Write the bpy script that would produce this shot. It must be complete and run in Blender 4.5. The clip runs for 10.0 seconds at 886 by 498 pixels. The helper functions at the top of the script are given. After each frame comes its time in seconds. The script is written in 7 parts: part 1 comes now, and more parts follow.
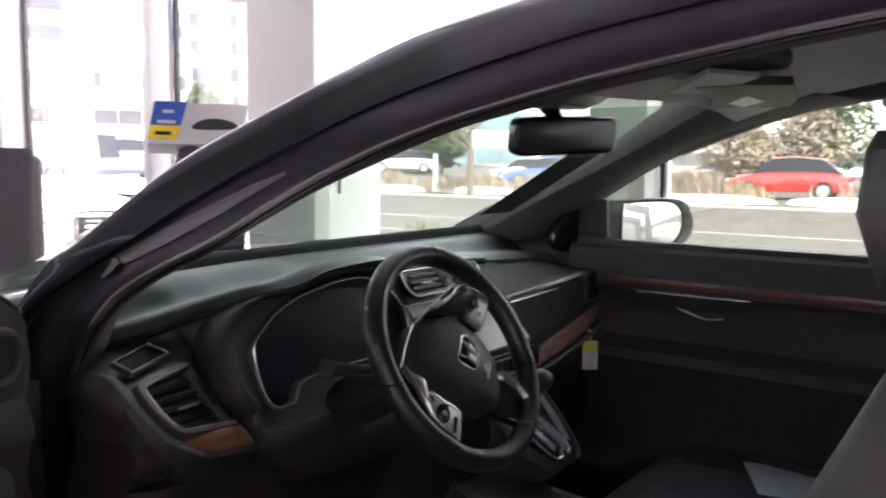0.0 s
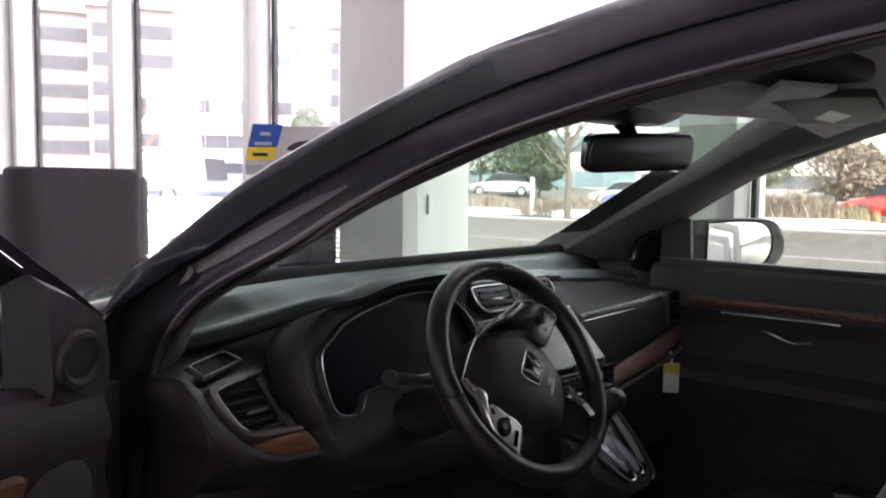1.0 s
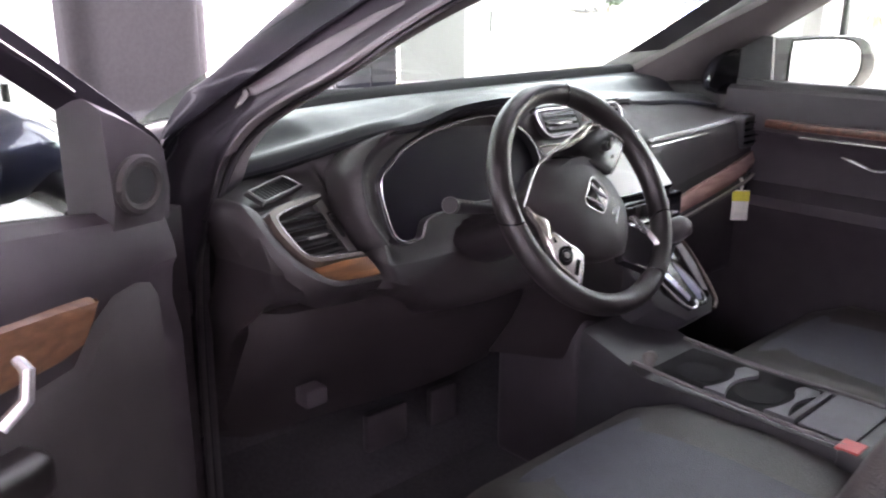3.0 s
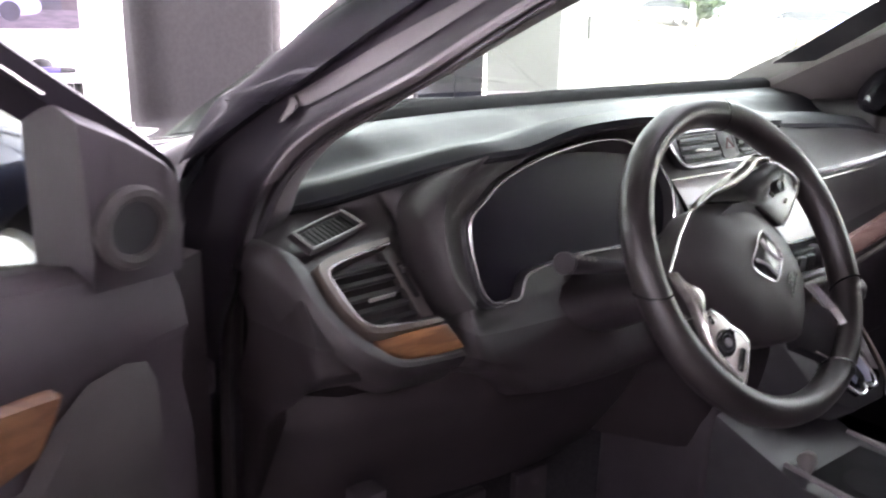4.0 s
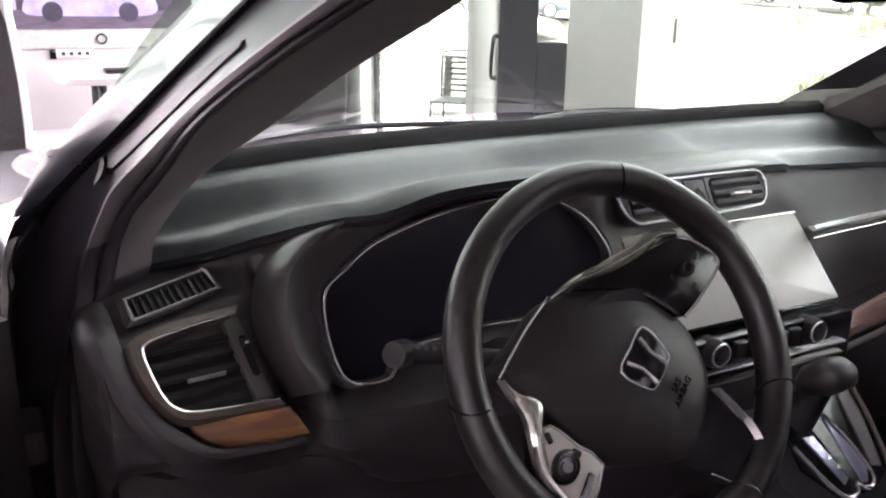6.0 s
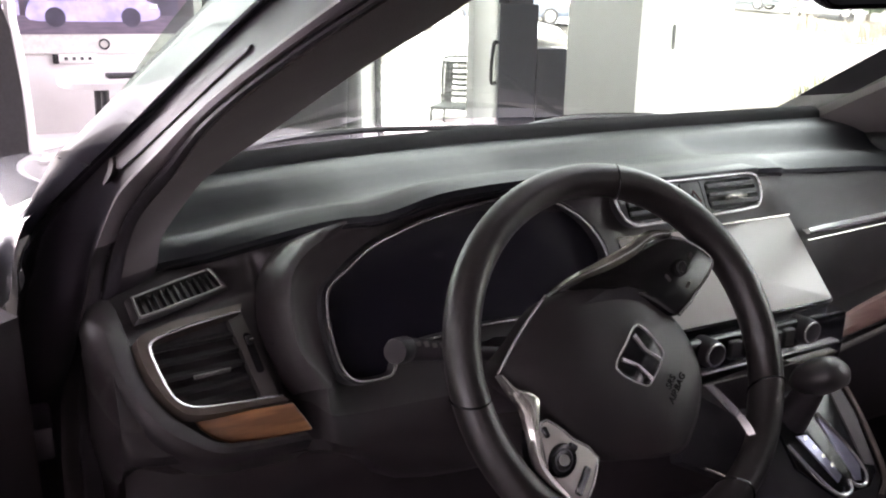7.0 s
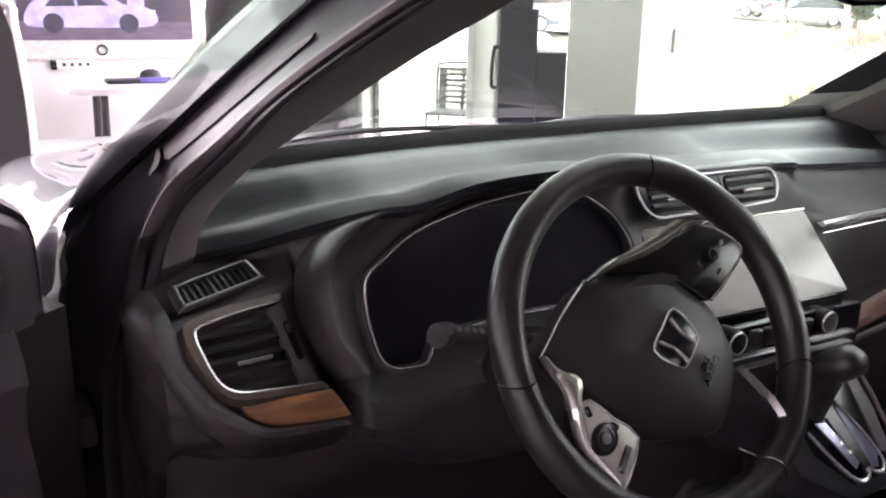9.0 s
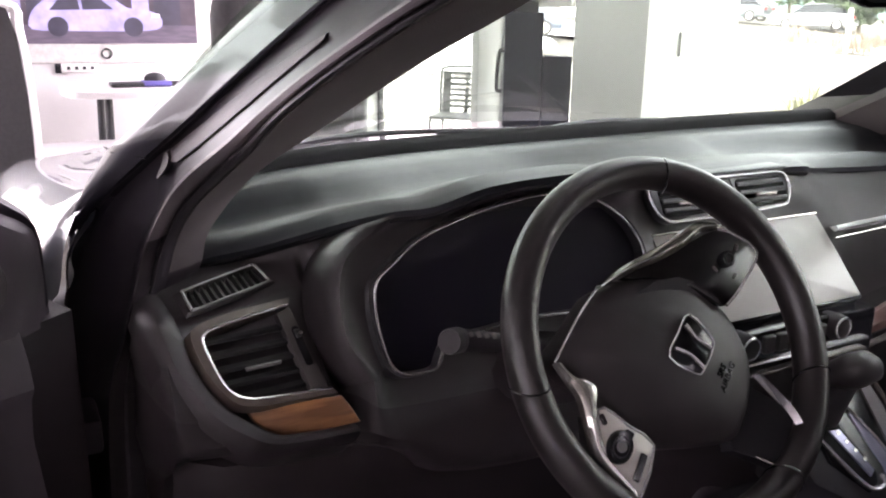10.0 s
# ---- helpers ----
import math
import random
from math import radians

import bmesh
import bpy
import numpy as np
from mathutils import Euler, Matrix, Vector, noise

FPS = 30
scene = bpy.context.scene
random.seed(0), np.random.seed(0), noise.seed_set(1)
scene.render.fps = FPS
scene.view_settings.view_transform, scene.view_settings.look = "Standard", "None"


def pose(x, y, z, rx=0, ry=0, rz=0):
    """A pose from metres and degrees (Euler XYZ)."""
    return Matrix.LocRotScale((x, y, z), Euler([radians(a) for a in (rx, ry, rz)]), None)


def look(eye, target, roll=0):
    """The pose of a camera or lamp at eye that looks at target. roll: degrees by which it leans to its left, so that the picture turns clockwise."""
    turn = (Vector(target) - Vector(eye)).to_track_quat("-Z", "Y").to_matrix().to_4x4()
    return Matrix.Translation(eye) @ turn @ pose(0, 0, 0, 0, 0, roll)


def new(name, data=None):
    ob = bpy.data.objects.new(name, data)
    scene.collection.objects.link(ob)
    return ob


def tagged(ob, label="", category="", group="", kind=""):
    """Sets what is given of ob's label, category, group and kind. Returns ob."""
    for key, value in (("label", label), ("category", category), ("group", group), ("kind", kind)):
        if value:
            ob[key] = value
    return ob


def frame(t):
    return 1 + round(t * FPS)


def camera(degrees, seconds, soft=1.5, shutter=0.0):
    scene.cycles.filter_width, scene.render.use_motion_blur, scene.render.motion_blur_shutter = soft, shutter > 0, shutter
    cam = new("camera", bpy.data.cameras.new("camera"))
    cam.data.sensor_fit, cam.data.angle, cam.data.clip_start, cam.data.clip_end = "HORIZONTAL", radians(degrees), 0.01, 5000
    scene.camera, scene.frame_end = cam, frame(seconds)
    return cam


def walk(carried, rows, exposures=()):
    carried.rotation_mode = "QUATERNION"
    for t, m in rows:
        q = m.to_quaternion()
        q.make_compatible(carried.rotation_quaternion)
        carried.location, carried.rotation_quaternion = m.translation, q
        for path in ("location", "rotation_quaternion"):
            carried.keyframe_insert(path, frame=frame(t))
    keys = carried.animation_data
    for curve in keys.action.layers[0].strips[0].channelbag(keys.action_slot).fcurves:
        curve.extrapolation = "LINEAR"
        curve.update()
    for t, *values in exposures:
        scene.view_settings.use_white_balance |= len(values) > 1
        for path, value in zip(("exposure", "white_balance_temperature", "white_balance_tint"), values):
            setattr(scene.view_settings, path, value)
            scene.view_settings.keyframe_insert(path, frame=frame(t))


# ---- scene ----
cam = camera(55.47, 10.0, 2.0, 0.4)
PATH = [
    (0, (-1.399, -0.741, 1.318), (0.201, 0.441, 1.114), 0.57),
    (0.5, (-1.384, -0.762, 1.308), (0.098, 0.565, 1.105), 0.63),
    (1, (-1.379, -0.789, 1.306), (0.077, 0.574, 1.154), 0.61),
    (1.5, (-1.384, -0.789, 1.294), (0.058, 0.596, 1.231), 0.63),
    (2, (-1.368, -0.787, 1.295), (0.048, 0.613, 1.115), 0.61),
    (2.5, (-1.358, -0.780, 1.301), (-0.001, 0.609, 0.822), 0.55),
    (2.7, (-1.361, -0.784, 1.307), (-0.022, 0.600, 0.768), 0.65),
    (3.8, (-1.218, -0.547, 1.289), (-0.031, 0.952, 0.705), 0.87),
    (4, (-1.158, -0.496, 1.277), (0.013, 1.030, 0.727), 1.29),
    (4.5, (-0.960, -0.511, 1.335), (0.081, 1.087, 0.732), 0.46),
    (5, (-0.873, -0.515, 1.332), (0.065, 1.147, 0.736), 0.59),
    (6.5, (-0.830, -0.560, 1.337), (0.051, 1.141, 0.760), 0.75),
    (7, (-0.841, -0.564, 1.336), (0.044, 1.138, 0.769), 0.85),
    (7.5, (-0.851, -0.566, 1.335), (0.040, 1.134, 0.773), 0.84),
    (8, (-0.852, -0.559, 1.330), (0.047, 1.138, 0.773), 0.83),
    (8.5, (-0.875, -0.567, 1.322), (0.031, 1.129, 0.771), 0.80),
    (9, (-0.895, -0.565, 1.323), (0.012, 1.131, 0.773), 0.81),
    (9.5, (-0.900, -0.555, 1.321), (0.003, 1.144, 0.776), 0.83),
    (10, (-0.897, -0.551, 1.320), (0.005, 1.150, 0.779), 0.83),
]
EXPOSURES = [(0, 3.75, 6750, 31), (1.0, 3.5, 6750, 30), (1.6, 2.95, 6800, 30), (2.0, 2.85, 6800, 31), (2.5, 5.2, 6750, 36), (2.7, 5.6, 6750, 37), (4.0, 5.5, 6850, 35), (4.5, 4.9, 7000, 35), (10, 4.8, 7050, 35)]
walk(cam, [(t, look(eye, target, roll)) for t, eye, target, roll in PATH], EXPOSURES)

# ---- world, sun, large lights ----
world = bpy.data.worlds.new("sky")
world.use_nodes = True
scene.world = world
wn = world.node_tree
sky = wn.nodes.new("ShaderNodeTexSky")
sky.sky_type, sky.sun_disc = "NISHITA", False
sky.sun_elevation, sky.sun_rotation = radians(62), radians(211)
soft_sky = wn.nodes.new("ShaderNodeHueSaturation")
soft_sky.inputs["Saturation"].default_value = 0.25
wn.links.new(sky.outputs[0], soft_sky.inputs["Color"])
wn.links.new(soft_sky.outputs[0], wn.nodes["Background"].inputs[0])
wn.nodes["Background"].inputs[1].default_value = 0.15
sun = new("sun", bpy.data.lights.new("sun", "SUN"))
sun.data.energy, sun.data.angle, sun.data.color = 1.5, radians(12.0), (1.0, 0.97, 0.92)
sun.matrix_world = look((-6, -10, 22), (0, 0, 0))


# ---- materials ----
def mat(name, color, rough=0.5, metal=0.0, color2=None, scale=30.0, bump=0.0, bump_scale=200.0, coat=0.0, spec=0.5, rough2=None, stretch=(1, 1, 1), emit=0.0):
    """A node material: base colour varied by two sizes of noise, with fine relief."""
    m = bpy.data.materials.new(name)
    m.use_nodes = True
    nt = m.node_tree
    b = nt.nodes["Principled BSDF"]
    b.inputs["Roughness"].default_value, b.inputs["Metallic"].default_value = rough, metal
    b.inputs["Specular IOR Level"].default_value = spec
    b.inputs["Coat Weight"].default_value, b.inputs["Coat Roughness"].default_value = coat, 0.03
    tex = nt.nodes.new("ShaderNodeTexCoord")
    mp = nt.nodes.new("ShaderNodeMapping")
    mp.inputs["Scale"].default_value = stretch
    nt.links.new(tex.outputs["Object"], mp.inputs[0])
    big = nt.nodes.new("ShaderNodeTexNoise")
    big.inputs["Scale"].default_value, big.inputs["Detail"].default_value = scale, 6
    nt.links.new(mp.outputs[0], big.inputs["Vector"])
    ramp = nt.nodes.new("ShaderNodeValToRGB")
    c2 = color2 or tuple(c * 0.8 for c in color)
    ramp.color_ramp.elements[0].position, ramp.color_ramp.elements[1].position = 0.35, 0.65
    ramp.color_ramp.elements[0].color, ramp.color_ramp.elements[1].color = (*c2, 1), (*color, 1)
    nt.links.new(big.outputs["Fac"], ramp.inputs[0])
    nt.links.new(ramp.outputs[0], b.inputs["Base Color"])
    if rough2 is not None:
        mr = nt.nodes.new("ShaderNodeMapRange")
        mr.inputs["To Min"].default_value, mr.inputs["To Max"].default_value = rough, rough2
        n2 = nt.nodes.new("ShaderNodeTexNoise")
        n2.inputs["Scale"].default_value, n2.inputs["Detail"].default_value = scale * 3, 4
        nt.links.new(mp.outputs[0], n2.inputs["Vector"])
        nt.links.new(n2.outputs["Fac"], mr.inputs[0])
        nt.links.new(mr.outputs[0], b.inputs["Roughness"])
    if bump:
        fine = nt.nodes.new("ShaderNodeTexNoise")
        fine.inputs["Scale"].default_value, fine.inputs["Detail"].default_value = bump_scale, 3
        nt.links.new(mp.outputs[0], fine.inputs["Vector"])
        bp = nt.nodes.new("ShaderNodeBump")
        bp.inputs["Strength"].default_value, bp.inputs["Distance"].default_value = bump, 0.002
        nt.links.new(fine.outputs["Fac"], bp.inputs["Height"])
        nt.links.new(bp.outputs[0], b.inputs["Normal"])
    if emit:
        nt.links.new(ramp.outputs[0], b.inputs["Emission Color"])
        b.inputs["Emission Strength"].default_value = emit
    return m


def wood_mat(name, dark, light, stretch=(14, 90, 90), rough=0.35):
    m = mat(name, light, rough, 0, dark, 1.0, 0.15, 60, coat=0.3, stretch=stretch)
    return m


def glass_mat(name, tint, least=0.04, rough=0.0, veil=0.0):
    """Thin sheet glass: tinted transmission with a mirror reflection that grows at grazing angles."""
    m = bpy.data.materials.new(name)
    m.use_nodes = True
    nt = m.node_tree
    nt.nodes.remove(nt.nodes["Principled BSDF"])
    tr, gl, mx, lw, pw, ml = (nt.nodes.new(k) for k in ("ShaderNodeBsdfTransparent", "ShaderNodeBsdfGlossy", "ShaderNodeMixShader", "ShaderNodeLayerWeight", "ShaderNodeMath", "ShaderNodeMath"))
    tr.inputs[0].default_value = (*tint, 1)
    gl.inputs["Roughness"].default_value = rough
    lw.inputs[0].default_value = 0.5
    pw.operation, ml.operation = "POWER", "MULTIPLY_ADD"
    pw.inputs[1].default_value = 5.0
    ml.inputs[1].default_value, ml.inputs[2].default_value = 1.0 - least, least
    nt.links.new(lw.outputs["Facing"], pw.inputs[0])
    nt.links.new(pw.outputs[0], ml.inputs[0])
    nt.links.new(ml.outputs[0], mx.inputs[0])
    nt.links.new(tr.outputs[0], mx.inputs[1])
    nt.links.new(gl.outputs[0], mx.inputs[2])
    nt.links.new(mx.outputs[0], nt.nodes["Material Output"].inputs[0])
    # pale translucent mix that puts the veiling glare into the glass itself
    if veil:
        film, m2, nz = (nt.nodes.new(k) for k in ("ShaderNodeBsdfTranslucent", "ShaderNodeMixShader", "ShaderNodeTexNoise"))
        film.inputs[0].default_value = (0.86, 0.95, 0.86, 1)
        nz.inputs["Scale"].default_value, nz.inputs["Detail"].default_value = 3.0, 5
        amount = nt.nodes.new("ShaderNodeMapRange")
        amount.inputs["To Min"].default_value, amount.inputs["To Max"].default_value = veil * 0.7, veil * 1.3
        nt.links.new(nz.outputs["Fac"], amount.inputs[0])
        nt.links.new(amount.outputs[0], m2.inputs[0])
        nt.links.new(mx.outputs[0], m2.inputs[1])
        nt.links.new(film.outputs[0], m2.inputs[2])
        nt.links.new(m2.outputs[0], nt.nodes["Material Output"].inputs[0])
    return m


M = dict(
    paint=mat("dark_metallic_paint", (0.022, 0.023, 0.027), 0.40, 0.1, (0.018, 0.019, 0.023), 400, coat=0.9, spec=0.1),
    # car paint again, darkened and dulled so the pillar mirrors less light
    pillar=mat("toned_down_pillar_paint", (0.016, 0.0145, 0.0195), 0.42, 0.0, (0.014, 0.0125, 0.0170), 400, coat=0.16, spec=0.08),
    strip=mat("taupe_jamb_reflection", (0.066, 0.056, 0.060), 0.6, 0, (0.058, 0.049, 0.053), 30, 0.2, 400),
    jamb=mat("dark_painted_jamb", (0.0165, 0.0134, 0.0178), 0.42, 0.0, (0.0140, 0.0114, 0.0152), 20, spec=0.17),
    rubber=mat("black_rubber_seal", (0.025, 0.0208, 0.0252), 0.55, 0, (0.019, 0.0160, 0.0195), 60, 0.2, 300),
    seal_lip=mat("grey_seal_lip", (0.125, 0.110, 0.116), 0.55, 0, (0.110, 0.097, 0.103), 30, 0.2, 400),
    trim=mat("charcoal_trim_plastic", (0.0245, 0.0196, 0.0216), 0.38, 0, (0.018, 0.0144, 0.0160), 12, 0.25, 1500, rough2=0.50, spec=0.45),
    door_trim=mat("black_door_plastic", (0.040, 0.032, 0.038), 0.55, 0, (0.031, 0.0248, 0.0298), 14, 0.3, 1300, rough2=0.65, spec=0.35),
    dark_trim=mat("black_lower_plastic", (0.032, 0.0255, 0.0310), 0.6, 0, (0.025, 0.0200, 0.0242), 16, 0.3, 1200, spec=0.3),
    wood_gloss=mat("glossy_red_brown_wood", (0.33, 0.20, 0.18), 0.22, 0, (0.25, 0.145, 0.130), 1.0, 0.1, 60, coat=1.0, stretch=(14, 90, 90)),
    trim_grey=mat("grey_pillar_trim", (0.100, 0.088, 0.086), 0.72, 0, (0.088, 0.077, 0.076), 15, 0.4, 700),
    dash=mat("soft_black_dash", (0.0150, 0.0168, 0.0208), 0.40, 0, (0.0112, 0.0128, 0.0164), 5, 0.25, 1500, rough2=0.50, spec=0.30),
    ledge=mat("matt_black_plastic", (0.0100, 0.0086, 0.0108), 0.85, 0, (0.0075, 0.0066, 0.0084), 30, 0.2, 600, spec=0.2),
    slat=mat("dark_slat_plastic", (0.013, 0.012, 0.0125), 0.5, 0, (0.010, 0.0095, 0.010), 60, spec=0.3),
    plate=mat("taupe_satin_plastic", (0.040, 0.034, 0.032), 0.5, 0, (0.034, 0.029, 0.028), 40),
    black=mat("gloss_black_plastic", (0.008, 0.008, 0.010), 0.18, 0, (0.006, 0.006, 0.008), 20),
    satin=mat("satin_black_plastic", (0.024, 0.0225, 0.026), 0.4, 0, (0.018, 0.017, 0.020), 30, 0.1, 500),
    leather=mat("black_leather", (0.0140, 0.0104, 0.0108), 0.34, 0, (0.0100, 0.0076, 0.0079), 25, 0.12, 1600, rough2=0.44),
    band=mat("smoked_silver_trim", (0.20, 0.19, 0.165), 0.24, 0.85, (0.16, 0.15, 0.132), 40),
    pad=mat("smooth_black_airbag_skin", (0.0185, 0.0136, 0.0154), 0.40, 0, (0.0120, 0.0092, 0.0104), 14, 0.2, 1400, rough2=0.5, spec=0.45),
    pod=mat("black_switch_panel", (0.0060, 0.0048, 0.0054), 0.22, 0, (0.0050, 0.0040, 0.0046), 20, spec=0.22),
    silver_face=mat("satin_silver_paint", (0.52, 0.49, 0.46), 0.38, 0.25, (0.47, 0.445, 0.415), 60),
    # lower plastic in a darker copy: shade under the dash put into the colour
    knee=mat("shade_toned_plastic", (0.0200, 0.0152, 0.0172), 0.5, 0, (0.0160, 0.0122, 0.0142), 16, 0.3, 1200, spec=0.3),
    knob=mat("smooth_grey_leather_knob", (0.050, 0.045, 0.047), 0.33, 0, (0.042, 0.038, 0.040), 30, 0.15, 900, spec=0.6),
    chrome=mat("satin_chrome", (0.80, 0.79, 0.80), 0.24, 0.8, (0.74, 0.73, 0.74), 60),
    silver=mat("silver_plastic", (0.60, 0.58, 0.54), 0.25, 0.8, (0.54, 0.52, 0.48), 40),
    bronze=mat("brushed_taupe_metal", (0.082, 0.064, 0.055), 0.42, 0.3, (0.064, 0.050, 0.043), 80),
    frame_grey=mat("dull_silver_paint", (0.20, 0.195, 0.19), 0.4, 0.2, (0.17, 0.165, 0.16), 60),
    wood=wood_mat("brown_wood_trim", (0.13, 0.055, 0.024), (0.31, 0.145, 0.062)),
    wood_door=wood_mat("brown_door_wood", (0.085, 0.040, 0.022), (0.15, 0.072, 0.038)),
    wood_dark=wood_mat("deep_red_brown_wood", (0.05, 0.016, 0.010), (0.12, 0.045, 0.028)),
    # pale grey base in place of the bright reflection on dark glass
    screen=mat("reflection_grey_display", (0.50, 0.49, 0.47), 0.28, 0, (0.44, 0.43, 0.41), 6),
    cluster=mat("dark_instrument_lens", (0.0110, 0.0095, 0.0150), 0.35, 0, (0.0095, 0.0082, 0.0130), 3, spec=0.15),
    headliner=mat("grey_headliner_cloth", (0.60, 0.58, 0.58), 0.9, 0, (0.54, 0.52, 0.52), 40, 0.5, 900),
    carpet=mat("black_carpet", (0.045, 0.041, 0.048), 0.95, 0, (0.032, 0.029, 0.035), 120, 0.8, 900),
    white_wall=mat("white_wall_paint", (0.80, 0.79, 0.77), 0.7, 0, (0.77, 0.76, 0.74), 2, 0.1, 300),
    column=mat("pale_grey_panel", (0.66, 0.65, 0.62), 0.55, 0, (0.62, 0.61, 0.58), 1.5, 0.1, 250),
    floor=mat("polished_grey_tile", (0.34, 0.33, 0.32), 0.25, 0, (0.29, 0.28, 0.27), 3),
    ceiling=mat("pale_grey_ceiling", (0.52, 0.51, 0.53), 0.9, 0, (0.47, 0.46, 0.48), 3),
    alu=mat("white_aluminium", (0.70, 0.69, 0.67), 0.4, 0.1, (0.65, 0.64, 0.62), 5),
    gasket=mat("black_gasket", (0.02, 0.02, 0.022), 0.6, 0, (0.015, 0.015, 0.016), 30),
    asphalt=mat("grey_asphalt", (0.074, 0.065, 0.056), 0.9, 0, (0.052, 0.046, 0.040), 1.5, 0.6, 60),
    concrete=mat("pale_concrete", (0.30, 0.285, 0.265), 0.85, 0, (0.24, 0.228, 0.212), 1.2, 0.4, 60),
    windshield=glass_mat("green_windshield_glass", (0.54, 0.66, 0.57), veil=0.014),
    glass=glass_mat("clear_window_glass", (0.95, 0.97, 0.96)),
    car_glass=glass_mat("green_side_glass", (0.72, 0.77, 0.72)),
    tinted=glass_mat("privacy_glass", (0.10, 0.11, 0.11)),
    # rough grey metal: the dark cabin's reflection is put into the colour
    grey_mirror=mat("dark_reflection_mirror", (0.30, 0.31, 0.33), 0.32, 1.0, (0.29, 0.30, 0.32), 2),
    mirror=mat("mirror_silver", (0.85, 0.85, 0.86), 0.04, 1.0, (0.9, 0.9, 0.9), 2),
)


# ---- mesh helpers ----
def part(name, bm, material, parent=None, label="", smooth=40, m=None):
    """Links a bmesh as one mesh object, under a thing or a part where one is given."""
    bmesh.ops.recalc_face_normals(bm, faces=bm.faces)
    lim = radians(smooth)
    for f in bm.faces:
        f.smooth = True
    for e in bm.edges:
        if len(e.link_faces) == 2:
            e.smooth = e.calc_face_angle(0.0) < lim
    me = bpy.data.meshes.new(name)
    bm.to_mesh(me)
    bm.free()
    me.materials.append(material)
    ob = new(name, me)
    if m is not None:
        ob.matrix_world = m
    if parent is not None:
        ob.parent = parent
    if label:
        ob["label"] = label
    return ob


def thing(name, label, category, group="", kind="", at=(0, 0, 0)):
    ob = new(name)
    ob.location = at
    ob.empty_display_size = 0.1
    return tagged(ob, label, category, group, kind)


def add_box(bm, lo, hi, bevel=0.0, seg=2, m=None):
    c = [(a + b) / 2 for a, b in zip(lo, hi)]
    s = [b - a for a, b in zip(lo, hi)]
    r = bmesh.ops.create_cube(bm, size=1, matrix=Matrix.LocRotScale(c, None, s))
    vs = r["verts"]
    if bevel:
        es = list({e for v in vs for e in v.link_edges})
        r = bmesh.ops.bevel(bm, geom=es, offset=bevel, segments=seg, affect="EDGES", profile=0.5)
        vs = list({v for f in r["faces"] for v in f.verts} | {v for v in vs if v.is_valid})
    if m is not None:
        bmesh.ops.transform(bm, matrix=m, verts=[v for v in vs if v.is_valid])
    return bm


def box(lo, hi, bevel=0.0, seg=2, m=None):
    return add_box(bmesh.new(), lo, hi, bevel, seg, m)


def spline(pts, n=6, closed=False):
    """Catmull-Rom through points of any size."""
    p = [np.array(q, float) for q in pts]
    if closed:
        p = [p[-1]] + p + [p[0], p[1]]
    else:
        p = [2 * p[0] - p[1]] + p + [2 * p[-1] - p[-2]]
    out = []
    for a, b, c, d in zip(p, p[1:], p[2:], p[3:]):
        for k in range(n):
            t = k / n
            out.append(0.5 * (2 * b + (c - a) * t + (2 * a - 5 * b + 4 * c - d) * t * t + (3 * b - a - 3 * c + d) * t ** 3))
    if not closed:
        out.append(p[-2])
    return out


def add_loft(bm, rings, closed=True, caps=True):
    """A skin over rings of equally many points."""
    rows = [[bm.verts.new(tuple(p)) for p in ring] for ring in rings]
    n = len(rows[0])
    for a, b in zip(rows, rows[1:]):
        for k in range(n if closed else n - 1):
            bm.faces.new((a[k], a[(k + 1) % n], b[(k + 1) % n], b[k]))
    if caps and closed:
        bm.faces.new(rows[0][::-1])
        bm.faces.new(rows[-1])
    return bm


def loft(rings, closed=True, caps=True):
    return add_loft(bmesh.new(), rings, closed, caps)


def add_tube(bm, pts, r=0.005, n=8, closed=False, flat=1.0, up=(0, 0, 1)):
    """A round or flattened bar along points; r may be a list."""
    p = [np.array(q, float) for q in pts]
    rs = r if isinstance(r, (list, tuple)) else [r] * len(p)
    rings, last = [], None
    for k, q in enumerate(p):
        t = p[(k + 1) % len(p)] - p[k - 1] if closed else p[min(k + 1, len(p) - 1)] - p[max(k - 1, 0)]
        t = t / (np.linalg.norm(t) + 1e-12)
        side = np.cross(t, up if last is None else last[1])
        if np.linalg.norm(side) < 1e-4:
            side = np.cross(t, (1, 0.01, 0.02))
        side /= np.linalg.norm(side)
        u = np.cross(side, t)
        last = (side, u)
        rings.append([q + rs[k] * (math.cos(a) * side + flat * math.sin(a) * u) for a in np.linspace(0, 2 * math.pi, n, endpoint=False)])
    if closed:
        return add_loft(bm, rings + [rings[0]], True, False)
    return add_loft(bm, rings, True, True)


def tube(pts, r=0.005, n=8, closed=False, flat=1.0, up=(0, 0, 1)):
    return add_tube(bmesh.new(), pts, r, n, closed, flat, up)


def add_slab(bm, outline, m, thick, bevel=0.0, seg=2):
    """A plate: a 2D outline, raised by thick along the local z of the pose m, with its front edge rounded."""
    rings = []
    o = np.array([(q[0], q[1]) for q in outline], float)
    c = o.mean(0)
    steps = [(0.0, 0.0)] + ([(thick - bevel, 0.0)] + [(thick - bevel * (1 - math.sin(a)), bevel * (1 - math.cos(a))) for a in np.linspace(0, math.pi / 2, seg + 1)[1:]] if bevel else [(thick, 0.0)])
    for h, inset in steps:
        d = c - o
        d /= np.linalg.norm(d, axis=1, keepdims=True) + 1e-9
        rings.append([m @ Vector((*(q + inset * v), h)) for q, v in zip(o, d)])
    return add_loft(bm, rings, True, True)


def slab(outline, m, thick, bevel=0.0, seg=2):
    return add_slab(bmesh.new(), outline, m, thick, bevel, seg)


